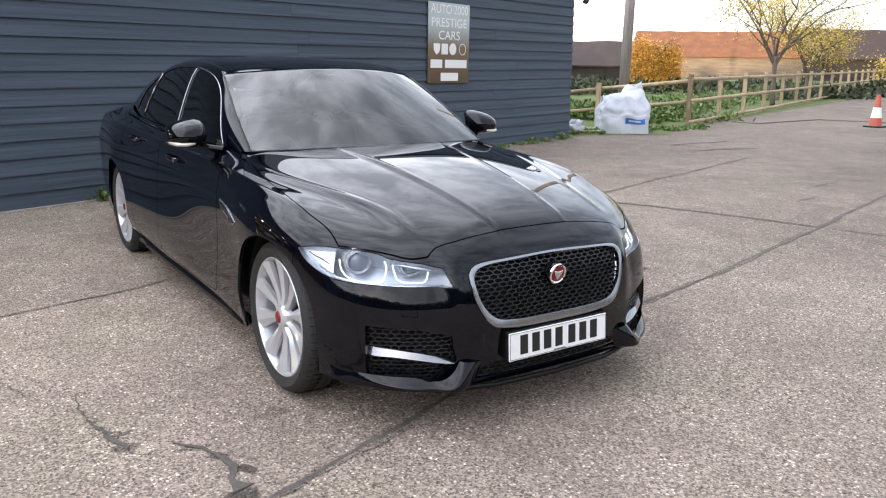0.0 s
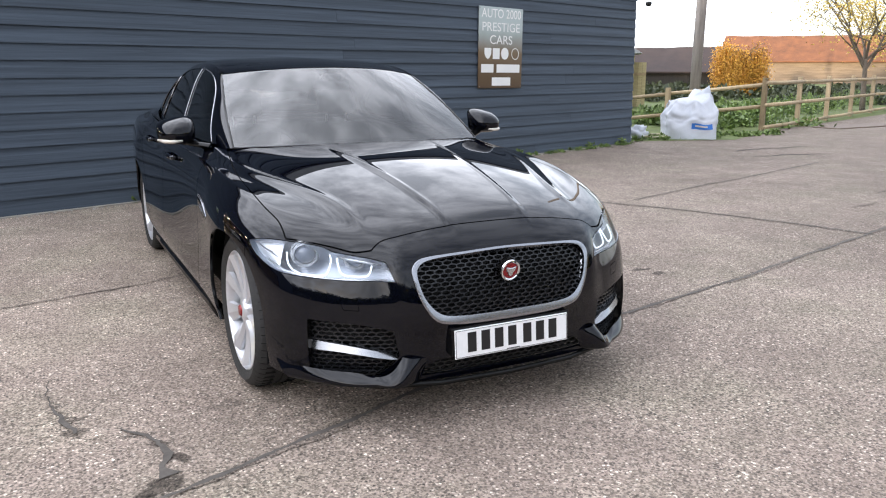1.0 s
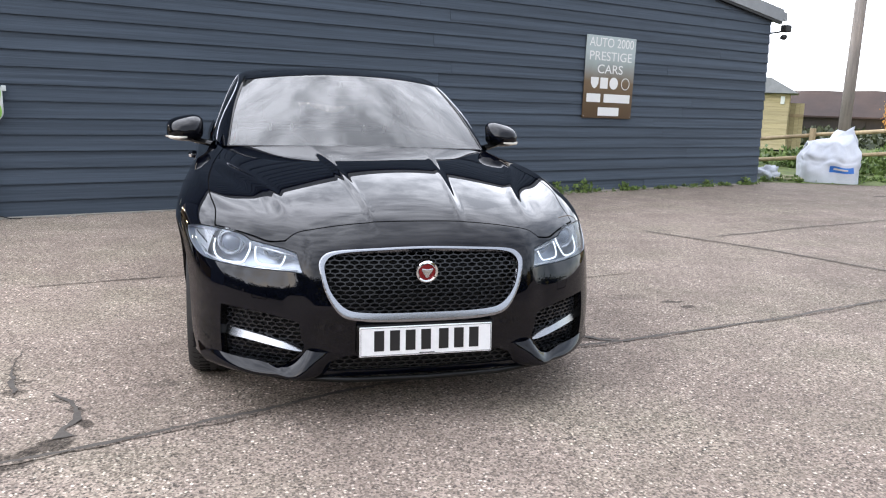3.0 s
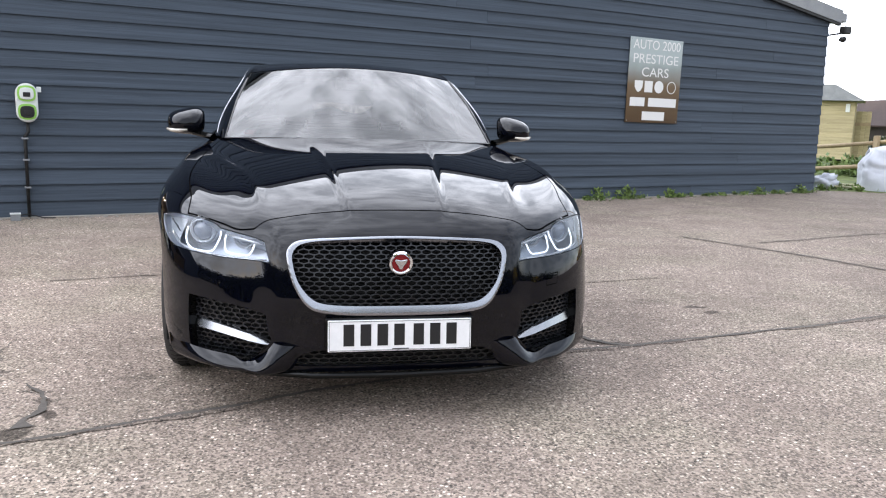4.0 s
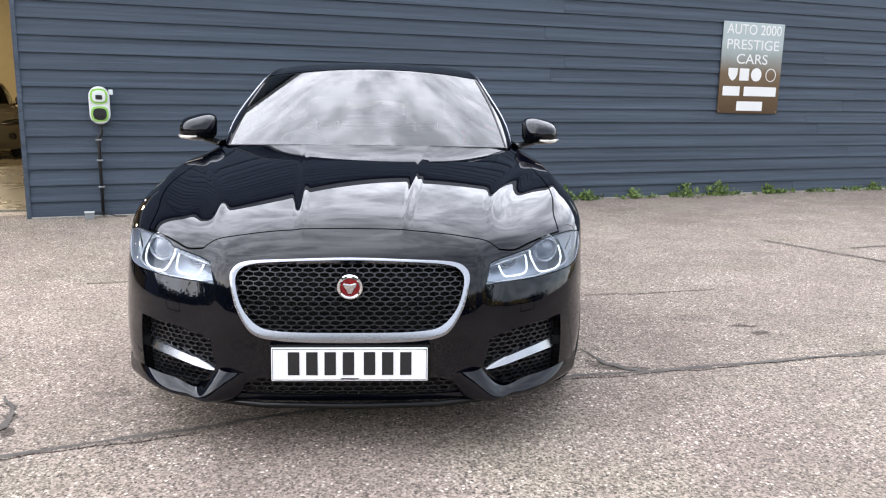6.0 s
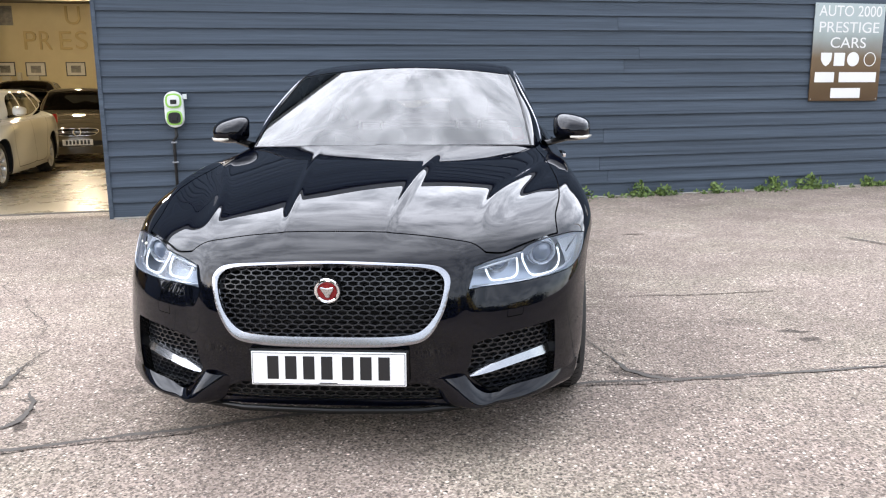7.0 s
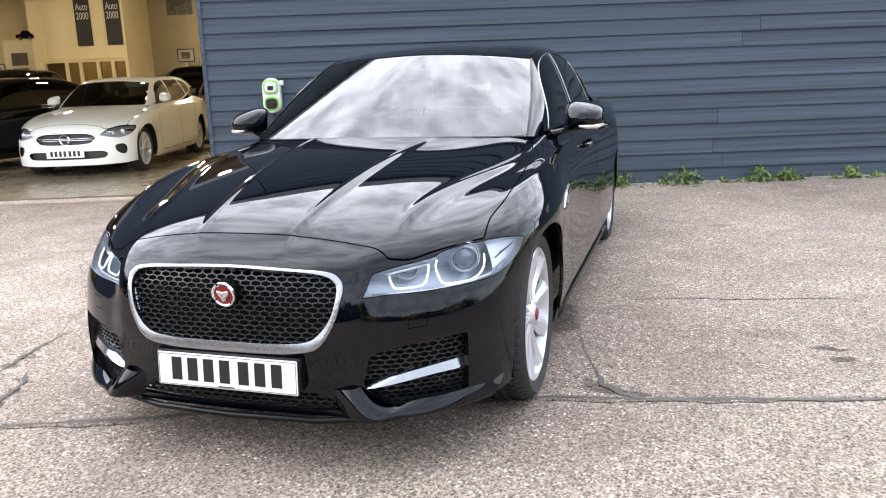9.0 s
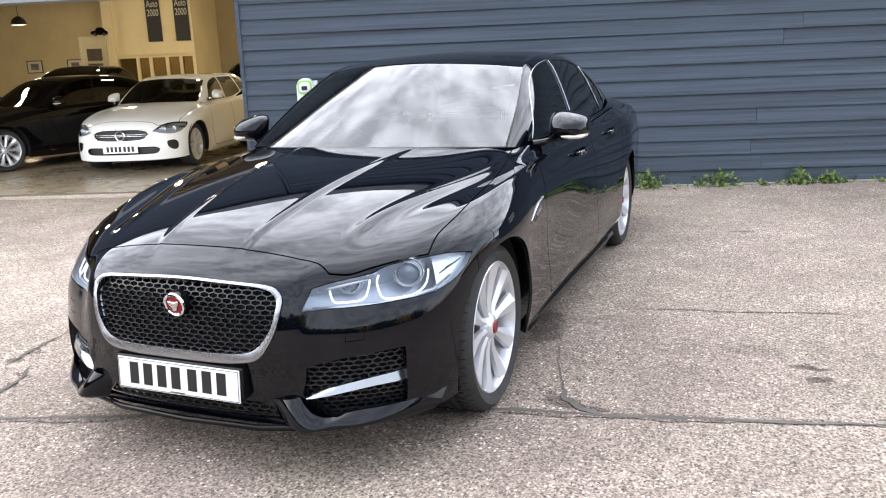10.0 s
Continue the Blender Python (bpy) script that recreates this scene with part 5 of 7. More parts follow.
part("tyre_mark", ribbon([(8.3, 11.78), (9.1, 11.72), (9.9, 11.60)], [.04, .12, .05], .0036, .02, 33), DAMP, ground, "grey tyre mark")
part("tyre_mark", ribbon([(14.2, 12.9), (14.8, 12.0), (15.2, 11.2)], [.10, .14, .10], .0036, .02, 32), DAMP_LIGHT, ground)

# ---- the boarded barn ----
WALL_ANGLE = 19.2
WALL = pose(-2.9, 10.66, 0, 0, 0, WALL_ANGLE)
BOARD = textured("black_stained_boards", (0.036, 0.047, 0.062), (0.090, 0.115, 0.149), 3.0, (0.55, 0.8), 0.5, 7, (0.10, 6, 7), 16, 0.045)
bsdf(BOARD).inputs["Specular IOR Level"].default_value = 0.25
GREY_METAL = textured("grey_sheet_metal", (0.20, 0.21, 0.22), (0.30, 0.31, 0.32), 6, (0.4, 0.6), 0.1)
wall = thing("wall_south", "black-stained feather-edge weatherboard barn wall", "wall", kind="structure")
wall.matrix_world = WALL
RIDGE = (1.2, 4.312)


def gable(s):
    """The height of the roof's edge along the wall."""
    return 2.78 + .147 * (11.62 - s) if s > RIDGE[0] else RIDGE[1]


part("wall_backing", prism([(-.65, 0), (11.58, 0), (11.54, gable(11.58)), RIDGE, (-.65, gable(-.7))], .15, Matrix.Translation((0, .03, 0))), UNDER, wall)
FOOTING = textured("pale_footing", (0.24, 0.22, 0.19), (0.42, 0.39, 0.34), 6, (0.8, 0.9), 0.5, 8, (1, 3, 3), 40)
part("wall_footing", box((-.65, -.05, 0), (11.60, .03, .016), None, .006), FOOTING, wall, "pale broken concrete footing")
part("door_reveal", box((-.69, -.03, 0), (-.65, .22, 4.2)), BOARD, wall)
part("side_wall", box((11.44, .18, 0), (11.56, 14.0, 2.76)), BOARD, wall)
part("lintel_wall", prism([(-9.0, 2.30), (-.69, 2.30), (-.74, gable(-.74)), (-9.0, gable(-9.0))], .16), BOARD, wall)
part("shutter_box", box((-9.0, -.05, 2.17), (-.66, .20, 2.34)), GREY_METAL, wall, "pale grey roller shutter box")
for a, b in ((11.78, RIDGE[0]), (RIDGE[0], -22.3)):
    part("barge_board", prism([(a, gable(a) - .02), (a, gable(a) + .18), (b, gable(b) + .18), (b, gable(b) - .02)], .03, Matrix.Translation((0, -.10, 0))), GREY_METAL, wall, "pale grey barge board along the gable")
    part("verge_trim", prism([(a, gable(a) - .06), (a, gable(a) - .02), (b, gable(b) - .02), (b, gable(b) - .06)], .06, Matrix.Translation((0, -.09, 0))), PLASTIC, wall)

barn_roof = thing("roof_south", "grey sheet-metal barn roof with shallow slopes", "roof", kind="structure")
barn_roof.matrix_world = WALL
for a, b in ((11.95, RIDGE[0]), (RIDGE[0], -22.4)):
    part("roof_slope", prism([(a, gable(a) + .03), (a, gable(a) + .16), (b, gable(b) + .16), (b, gable(b) + .03)], 21.0, Matrix.Translation((0, -.06, 0))), GREY_METAL, barn_roof)

# ---- sign ----
SIGN_FACE = principled("sign_face", (0.4, 0.4, 0.4), 0.28, 0.2)
_tc, _gr = node(SIGN_FACE, "ShaderNodeTexCoord"), node(SIGN_FACE, "ShaderNodeSeparateXYZ")
_rp, _nz = node(SIGN_FACE, "ShaderNodeValToRGB"), node(SIGN_FACE, "ShaderNodeTexNoise", Scale=3.0, Detail=5.0)
_ad = node(SIGN_FACE, "ShaderNodeMath")
_ad.operation = "MULTIPLY_ADD"
_ad.inputs[1].default_value = .22
link(SIGN_FACE, _tc.outputs["Object"], _gr.inputs[0])
link(SIGN_FACE, _tc.outputs["Object"], _nz.inputs["Vector"])
link(SIGN_FACE, _nz.outputs[0], _ad.inputs[0])
link(SIGN_FACE, _gr.outputs["Z"], _ad.inputs[2])
for pos, c in ((.30, (.12, .075, .038)), (.60, (.18, .12, .07)), (.74, (.25, .24, .21)), (.88, (.34, .38, .37))):
    el = _rp.color_ramp.elements.new(pos)
    el.color = (*c, 1)
_rp.color_ramp.elements[0].color, _rp.color_ramp.elements[-1].color = (.08, .045, .022, 1), (.43, .49, .49, 1)
link(SIGN_FACE, _ad.outputs[0], _rp.inputs[0])
link(SIGN_FACE, _rp.outputs[0], bsdf(SIGN_FACE).inputs["Base Color"])
LETTER = principled("white_vinyl", (0.80, 0.80, 0.78), 0.4)


def word(name, text, height, width, at, material, parent, label="", spacing=1.0, depth=.002):
    """Lettering that faces -y, its middle at a place, drawn to a given width."""
    cu = bpy.data.curves.new(name, "FONT")
    cu.body, cu.size, cu.extrude, cu.align_x, cu.space_character = text, 1.0, 0.004, "CENTER", spacing
    ob = new(name, cu)
    dg = bpy.context.evaluated_depsgraph_get()
    me = bpy.data.meshes.new_from_object(ob.evaluated_get(dg))
    bpy.data.objects.remove(ob)
    co = np.empty(len(me.vertices) * 3)
    me.vertices.foreach_get("co", co)
    co = co.reshape(-1, 3)
    lo, hi = co.min(0), co.max(0)
    sx, sy = width / (hi[0] - lo[0]), height / (hi[1] - lo[1])
    q = (co - (lo + hi) / 2) * (sx, sy, depth / .008)
    res = np.stack([q[:, 0] + at[0], -q[:, 2] + at[1], q[:, 1] + at[2]], 1)
    me.vertices.foreach_set("co", res.ravel())
    me.materials.clear()
    return part(name, me, material, parent, label)


sign = thing("shop_sign", "wall sign fading from pale grey to brown, white lettering", "sign")
sign.matrix_world = WALL @ pose(7.372, -.045, 1.068, 0, .4, 0)
part("sign_panel", box((0, 0, 0), (.985, .010, 1.155), None, .002), SIGN_FACE, sign)
for text, w, z in (("AUTO 2000", .88, 1.065), ("PRESTIGE", .84, .875), ("CARS", .50, .695)):
    word("lettering", text, .125, w, (.493, -.003, z), LETTER, sign, "white lettering")
shield = [(-.075, .075), (.075, .075), (.072, -.01), (.04, -.06), (0, -.085), (-.04, -.06), (-.072, -.01)]
part("emblem_shape", prism(shield, .003, Matrix.Translation((.20, -.004, .50))), LETTER, sign)
part("emblem_shape", box((.31, -.004, .42), (.46, -.001, .575)), LETTER, sign)
part("emblem_shape", prism([(.085 * math.cos(a), .085 * math.sin(a)) for a in np.linspace(0, 2 * math.pi, 25)[:-1]], .003, Matrix.Translation((.58, -.004, .50))), LETTER, sign)
part("emblem_shape", lathe([(.075, 0), (.085, 0), (.085, .003), (.075, .003)], 32, Matrix.Translation((.82, -.001, .50)) @ Matrix.Rotation(math.pi / 2, 4, "X"), True), LETTER, sign)
for x0, w, z in ((.06, .27, .285), (.40, .53, .285), (.30, .42, .095)):
    part("number_bar", box((x0, -.004, z - .06), (x0 + w, -.001, z + .06)), LETTER, sign, "white bar in place of a number")
for x0, z0 in ((.025, .025), (.96, .025), (.025, 1.13), (.96, 1.13)):
    part("screw", lathe([(0, .004), (.006, .003), (.008, 0)], 10, Matrix.Translation((x0, -.001, z0)) @ Matrix.Rotation(math.pi / 2, 4, "X")), DISC, sign)

# ---- charger, lamp and camera ----
LIME = principled("lime_green_trim", (0.32, 0.62, 0.12), 0.35)
CASE = textured("white_casing", (0.70, 0.73, 0.70), (0.78, 0.80, 0.78), 9, (0.3, 0.4), 0.02)
charger = thing("car_charger", "white twin-socket vehicle charger with green trim on the boards", "charger")
charger.matrix_world = WALL @ pose(.02, -.03, .91)
capsule = [(.095 * math.cos(a) * (1 if abs(math.cos(a)) < .75 else .98), (.265 if math.sin(a) > 0 else .095) + .095 * math.sin(a)) for a in np.linspace(0, 2 * math.pi, 33)[:-1]]
part("charger_case", prism(capsule, .10, Matrix.Translation((0, -.10, 0)), .012), CASE, charger, "", True, 40)
for zc in (.265, .098):
    soc = part("socket_surround", prism(rounded([(-.062, -.058), (-.062, .058), (.062, .058), (.062, -.058)], 6), .008, Matrix.Translation((0, -.108, zc))), LIME, charger, "lime green socket surround")
    part("socket_cover", prism(rounded([(-.048, -.044), (-.048, .044), (.048, .044), (.048, -.044)], 6), .02, Matrix.Translation((0, -.122, zc)), .004), CASE if zc > .2 else PLASTIC, soc)
    part("socket_flap", box((-.03, -.130, zc - .030), (.03, -.12, zc + .012), None, .006), PLASTIC, soc)
part("side_clip", box((.085, -.07, .28), (.125, -.02, .33), None, .006), CASE, charger)
pipe = thing("conduit", "black cable conduit clipped down the boards below the charger", "pipe")
pipe.matrix_world = WALL @ pose(-.01, -.035, 0)
part("conduit_tube", tube([(.03, -.02, .91), (.03, -.02, .82), (0, -.02, .78), (0, -.02, .02)], .016, 10), PLASTIC, pipe, "", True)
for zc in (.30, .56, .76):
    part("pipe_clip", box((-.028, -.04, zc - .008), (.028, .012, zc + .008), None, .003), GREY_METAL, pipe)
block = thing("cable_block", "small grey cable block on the ground below the charger", "cable box")
block.matrix_world = WALL @ pose(-.13, -.16, 0)
part("block_body", box((-.042, -.03, 0), (.042, .03, .062), None, .004), GREY_METAL, block)
part("block_lid", box((-.046, -.034, .062), (.046, .034, .072), None, .003), CASE, block, "pale lid")
part("block_cable", tube([(.04, 0, .05), (.09, .03, .055), (.15, .05, .04), (.24, .06, .012), (.34, .05, .010)], .006, 6), PLASTIC, block, "", True)
flood = thing("security_light", "dark security floodlight with camera under the eaves", "light fitting")
flood.matrix_world = WALL @ pose(11.66, -.12, 2.42)
part("bracket", tube([(-.06, .12, .12), (.02, 0, .14), (.10, -.02, .16)], .015, 8), PLASTIC, flood)
part("lamp_head", box((.06, -.10, .14), (.22, .02, .26), None, .02), PLASTIC, flood)
part("camera_dome", lathe([(0, -.07), (.03, -.065), (.05, -.04), (.055, 0), (.03, .02)], 20, Matrix.Translation((.10, -.04, .08))), PLASTIC, flood, "", True)
part("sensor", box((.04, -.05, .02), (.10, .0, .07), None, .012), PLASTIC, flood)


# ---- the showroom behind the opening ----
DEEP = 20.3
SPOTS_PICTURES = [(-6.86, 2.14), (-5.95, 2.13), (-4.74, 2.13), (-15.05, 1.86), (-13.5, 1.85)]
SPOT_BIG = (-6.92, 3.81)
SPOTS_LETTERS = [("P", -6.02, 3.04), ("R", -5.56, 3.04), ("E", -4.96, 3.04), ("S", -4.48, 3.05), ("U", -4.68, 3.83)]
CREAM = textured("cream_wall", (0.52, 0.43, 0.25), (0.62, 0.53, 0.33), 2.0, (0.7, 0.85), 0.05)
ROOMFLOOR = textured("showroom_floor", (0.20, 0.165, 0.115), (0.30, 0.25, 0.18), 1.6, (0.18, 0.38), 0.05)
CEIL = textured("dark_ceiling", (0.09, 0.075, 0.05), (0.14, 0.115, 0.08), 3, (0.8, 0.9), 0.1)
room = {}
for nm, lo, hi, mat, lab in (("wall_east", (-.65, .20, 0), (-.50, DEEP + .2, 4.2), CREAM, "plain cream showroom wall"),
                             ("wall_north", (-22, DEEP, 0), (-.65, DEEP + .2, 4.2), CREAM, "cream showroom back wall"),
                             ("wall_west", (-22.2, .16, 0), (-22, DEEP + .2, 4.2), CREAM, "plain cream showroom wall"),
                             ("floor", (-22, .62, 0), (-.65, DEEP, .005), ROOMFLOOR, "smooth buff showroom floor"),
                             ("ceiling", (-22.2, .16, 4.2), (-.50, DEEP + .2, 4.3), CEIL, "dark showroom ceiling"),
                             ("wall_front", (-22.2, 0, 0), (-9.0, .16, 4.2), BOARD, "dark boarded front wall")):
    ob = tagged(part(nm, box(lo, hi), mat), lab, nm.split("_")[0], kind="structure")
    ob.matrix_world = WALL
for y in (5.0, 10.0, 15.0):
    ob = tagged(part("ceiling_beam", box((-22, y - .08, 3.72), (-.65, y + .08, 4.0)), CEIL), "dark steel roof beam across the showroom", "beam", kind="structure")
    ob.matrix_world = WALL
drain = tagged(part("threshold", box((-9, .56, 0), (-.70, .62, .012)), DIRT), "dark threshold channel at the showroom opening", "threshold", kind="structure")
drain.matrix_world = WALL

# office block with glazed front
SPREAD = pose(1.3, 3.1, 1.26) @ Matrix.Scale(1.4, 4) @ pose(-1.3, -3.1, -1.26)   # the far end of the room, in one step from the plan's scale
LOW = .36
OFF = pose(-6.92, 9.3, 0)
office = thing("office_block", "cream partitioned office with windows along its front", "partition", kind="structure")
office.matrix_world = SPREAD @ WALL @ OFF
part("upper_wall", box((0, 0, 1.74), (2.0, .12, 3.3)), CREAM, office)
part("lower_wall", box((0, 0, LOW), (2.0, .12, 1.0)), CREAM, office)
part("pillar", box((-.02, -.06, LOW), (.20, .0, 3.3)), CREAM, office)
for x0 in (.62, .92, 1.30, 1.62, 1.93):
    part("mullion", box((x0, .01, 1.0), (x0 + .07, .11, 1.74)), CREAM, office)
part("picture_rail", box((.2, -.02, 1.80), (2.0, 0, 1.83)), CREAM, office)
PANE = make_pane("office_glass", (0.55, 0.5, 0.4), 1.6)
for x0, x1 in ((.22, .62), (.69, .92), (.99, 1.30), (1.37, 1.62), (1.69, 1.93)):
    part("window_pane", box((x0, .05, 1.0), (x1, .056, 1.74)), PANE, office)
part("office_back", box((0, 1.5, LOW), (1.88, 1.6, 3.3)), CREAM, office)
part("side_wall", box((1.88, .12, LOW), (2.0, 1.6, 3.3)), CREAM, office)
MOUNT_PALE = textured("pale_card", (0.40, 0.36, 0.28), (0.52, 0.48, 0.40), 8, (0.6, 0.8), 0.05)
BLACK_CLOTH = textured("black_banner", (0.012, 0.012, 0.012), (0.02, 0.02, 0.02), 20, (0.7, 0.8), 0.1)
PALE = principled("pale_print", (0.45, 0.42, 0.36), 0.6)
for x0 in (.98, 1.62):
    b = thing("wall_banner", "narrow black hanging banner with pale words", "banner", group="showroom banners")
    b.matrix_world = SPREAD @ WALL @ OFF @ pose(x0, -.03, 2.08)
    part("cloth", box((0, 0, 0), (.33, .012, 1.05)), BLACK_CLOTH, b)
    for text, z in (("Auto", .81), ("2000", .62)):
        word("print", text, .145, .26, (.165, -.003, z), PALE, b)
PRINT_DARK = textured("dark_photo_print", (0.012, 0.011, 0.010), (0.10, 0.075, 0.05), 9, (0.4, 0.5), 0.0)
BOARD_CREAM = textured("pale_board", (0.34, 0.29, 0.19), (0.42, 0.37, 0.25), 3, (0.6, 0.7), 0.05)
whiteboard = thing("display_board", "tall pale board with two framed prints", "board")
whiteboard.matrix_world = SPREAD @ WALL @ pose(-7.52, 9.2, 0)
part("panel", box((0, 0, LOW), (.62, .03, 2.25)), BOARD_CREAM, whiteboard)
for z in (1.72, 1.40):
    part("print", box((.16, -.02, z), (.50, 0, z + .26)), PRINT_DARK, whiteboard)
part("round_emblem", lathe([(0, .01), (.16, .01), (.18, 0)], 24, Matrix.Translation((.42, 0, .95)) @ Matrix.Rotation(math.pi / 2, 4, "X")), principled("yellow_disc", (.5, .42, .08), .5), whiteboard)

toy = thing("model_car", "small dark model car on top of the display board", "model")
toy.matrix_world = SPREAD @ WALL @ pose(-7.02, 9.22, 2.25, 0, 0, 15)
part("shell", prism(rounded([(-.17, .03), (-.17, .10), (-.09, .12), (-.04, .18), (.08, .18), (.13, .12), (.17, .10), (.17, .03)], 4), .13, Matrix.Translation((0, -.065, 0)), .01), DARK_PAINT, toy, "", True, 40)
for x in (-.10, .10):
    for y in (-.07, .055):
        part("toy_wheel", lathe([(0, 0), (.035, 0), (.035, .015), (0, .015)], 16, Matrix.Translation((x, y + .015, .035)) @ Matrix.Rotation(math.pi / 2, 4, "X")), PLASTIC, toy)
cab = thing("storage_cabinet", "pale cream cabinet against the showroom back wall", "cabinet")
cab.matrix_world = SPREAD @ WALL @ pose(-4.75, 11.5, 0)
part("body", box((0, 0, LOW), (1.25, .45, 1.62), None, .01), CREAM, cab)
for x in (.02, .635):
    d = part("door", box((x, -.02, LOW + .04), (x + .595, 0, 1.58), None, .006), CREAM, cab)
    part("handle", box((x + (.55 if x < .3 else .03), -.035, .8), (x + (.57 if x < .3 else .05), -.02, 1.0)), CHROME, d)
for x, w, h in ((.08, .10, .14), (.30, .16, .09), (.62, .08, .18), (.85, .22, .10)):
    b = thing("storage_box", "small pale item on top of the cabinet", "box", group="items on the cabinet")
    b.matrix_world = SPREAD @ WALL @ pose(-4.75 + x, 11.6, 1.62)
    part("carton", box((0, 0, 0), (w, .14, h), None, .008), MOUNT_PALE, b)

FRAME = principled("picture_frame", (0.02, 0.018, 0.015), 0.4)
MOUNT = textured("picture_mount", (0.55, 0.52, 0.45), (0.68, 0.65, 0.58), 5, (0.6, 0.7), 0.0)
PRINT = textured("dark_print", (0.03, 0.03, 0.03), (0.30, 0.27, 0.22), 7, (0.4, 0.5), 0.0)


def picture(s, z, w, h, big=False, n=DEEP - .03):
    p = thing("framed_picture", "small framed picture on the cream wall" if not big else "large dark unframed print on the cream wall", "picture", group="showroom pictures")
    p.matrix_world = WALL @ pose(s, n, z)
    if big:
        part("canvas", box((-w / 2, 0, -h / 2), (w / 2, .03, h / 2)), PRINT, p)
        return
    for lo, hi in (((-w / 2, 0, h / 2 - .03), (w / 2, .03, h / 2)), ((-w / 2, 0, -h / 2), (w / 2, .03, -h / 2 + .03)), ((-w / 2, 0, -h / 2 + .03), (-w / 2 + .03, .03, h / 2 - .03)), ((w / 2 - .03, 0, -h / 2 + .03), (w / 2, .03, h / 2 - .03))):
        part("frame_bar", box(lo, hi), FRAME, p)
    part("mount", box((-w / 2 + .03, .012, -h / 2 + .03), (w / 2 - .03, .03, h / 2 - .03)), MOUNT, p)
    part("print", box((-w / 4, .006, -h / 4), (w / 4, .012, h / 4)), PRINT, p)


for s, z in SPOTS_PICTURES:
    picture(s, z, .60, .45)
picture(*SPOT_BIG, .88, .60, True)
GOLD = principled("gold_letters", (0.40, 0.30, 0.13), 0.5, 0.3)
letters = thing("wall_letters", "gold raised letters spelling part of a word on the cream wall", "lettering")
letters.matrix_world = WALL @ pose(0, DEEP - .04, 0)
for ch, s, z in SPOTS_LETTERS:
    word("letter", ch, .58, .37 if ch != "U" else .46, (s, -.02, z), GOLD, letters, "gold letter", depth=.04)

# added area lamp in the wide opening, boosts the daylight that falls in
fill_lamp = new("opening_fill", bpy.data.lights.new("opening_fill", "AREA"))
fill_lamp.data.shape, fill_lamp.data.size, fill_lamp.data.size_y = "RECTANGLE", 8.2, 2.1
fill_lamp.data.energy, fill_lamp.data.color = 60, (0.96, 0.98, 1.0)
fill_lamp.matrix_world = WALL @ pose(-4.8, .27, 1.1, 90, 0, 0)

# lamps of the showroom: the third is real, the rest added unseen for brightness
BULB = principled("lamp_glow", (1, .8, .5), 0.5, 0.0, Emission_Color=(1, .72, .38, 1), Emission_Strength=3.0)
for s, n, high, watts in ((-3.2, 6.5, 3.8, 100), (-8.4, 6.0, 3.8, 120), (-12.59, 15.63, 3.2, 60), (-3.6, 14.0, 3.85, 240), (-8.2, 12.5, 3.85, 170), (-16.0, 14.5, 3.85, 40), (-8.9, 17.6, 3.85, 80)):
    lampo = thing("pendant_lamp", "dark dish pendant lamp glowing warm, all but one added to light the room", "lamp", group="showroom lamps")
    lampo.matrix_world = WALL @ pose(s, n, high)
    part("shade", lathe([(.03, .10), (.06, .09), (.16, .02), (.20, -.04), (.23, -.16)], 24), PLASTIC, lampo, "", True)
    part("bulb", lathe([(0, .015), (.035, .02), (.04, .04), (.03, .06)], 16), BULB, lampo, "", True)
    part("cord", tube([(0, 0, .09), (0, 0, 4.2 - high)], .008, 6), PLASTIC, lampo)
    li = new("pendant_light", bpy.data.lights.new("pendant_light", "POINT"))
    li.data.energy, li.data.shadow_soft_size, li.data.color = watts, .16, (1.0, .83, .58)
    li.matrix_world = WALL @ pose(s, n, high - .18)


# ---- the other cars: the same kind of shell, coarser, in other proportions ----
def hatch_shape(P, cabin):
    x, y, z = P[:, 0].copy(), P[:, 1].copy(), P[:, 2].copy()
    if cabin:
        back = smooth(2.9, 4.3, y)
        z = z + .17 * back * (1 - smooth(1.30, 1.42, z)) * 1.0
        y = y + .10 * back
    y2 = np.where(y < .845, y * .98, np.where(y < 3.805, .828 + (y - .845) * .922, 3.557 + (y - 3.805) * .74))
    return np.stack([x * .955, y2, z * .955 + .012 * smooth(.3, .8, z)], 1)


def suv_shape(P, cabin):
    x, y, z = P[:, 0], P[:, 1], P[:, 2]
    y2 = np.where(cabin & (y > 3.0), y + .25 * smooth(3.0, 4.3, y), y) * .96
    return np.stack([x * 1.0, y2, z * 1.17 + (.12 * smooth(3.0, 4.2, y) if cabin else 0)], 1)


def saloon_shape(P, cabin):
    return P * np.array([.97, .97, 1.0])


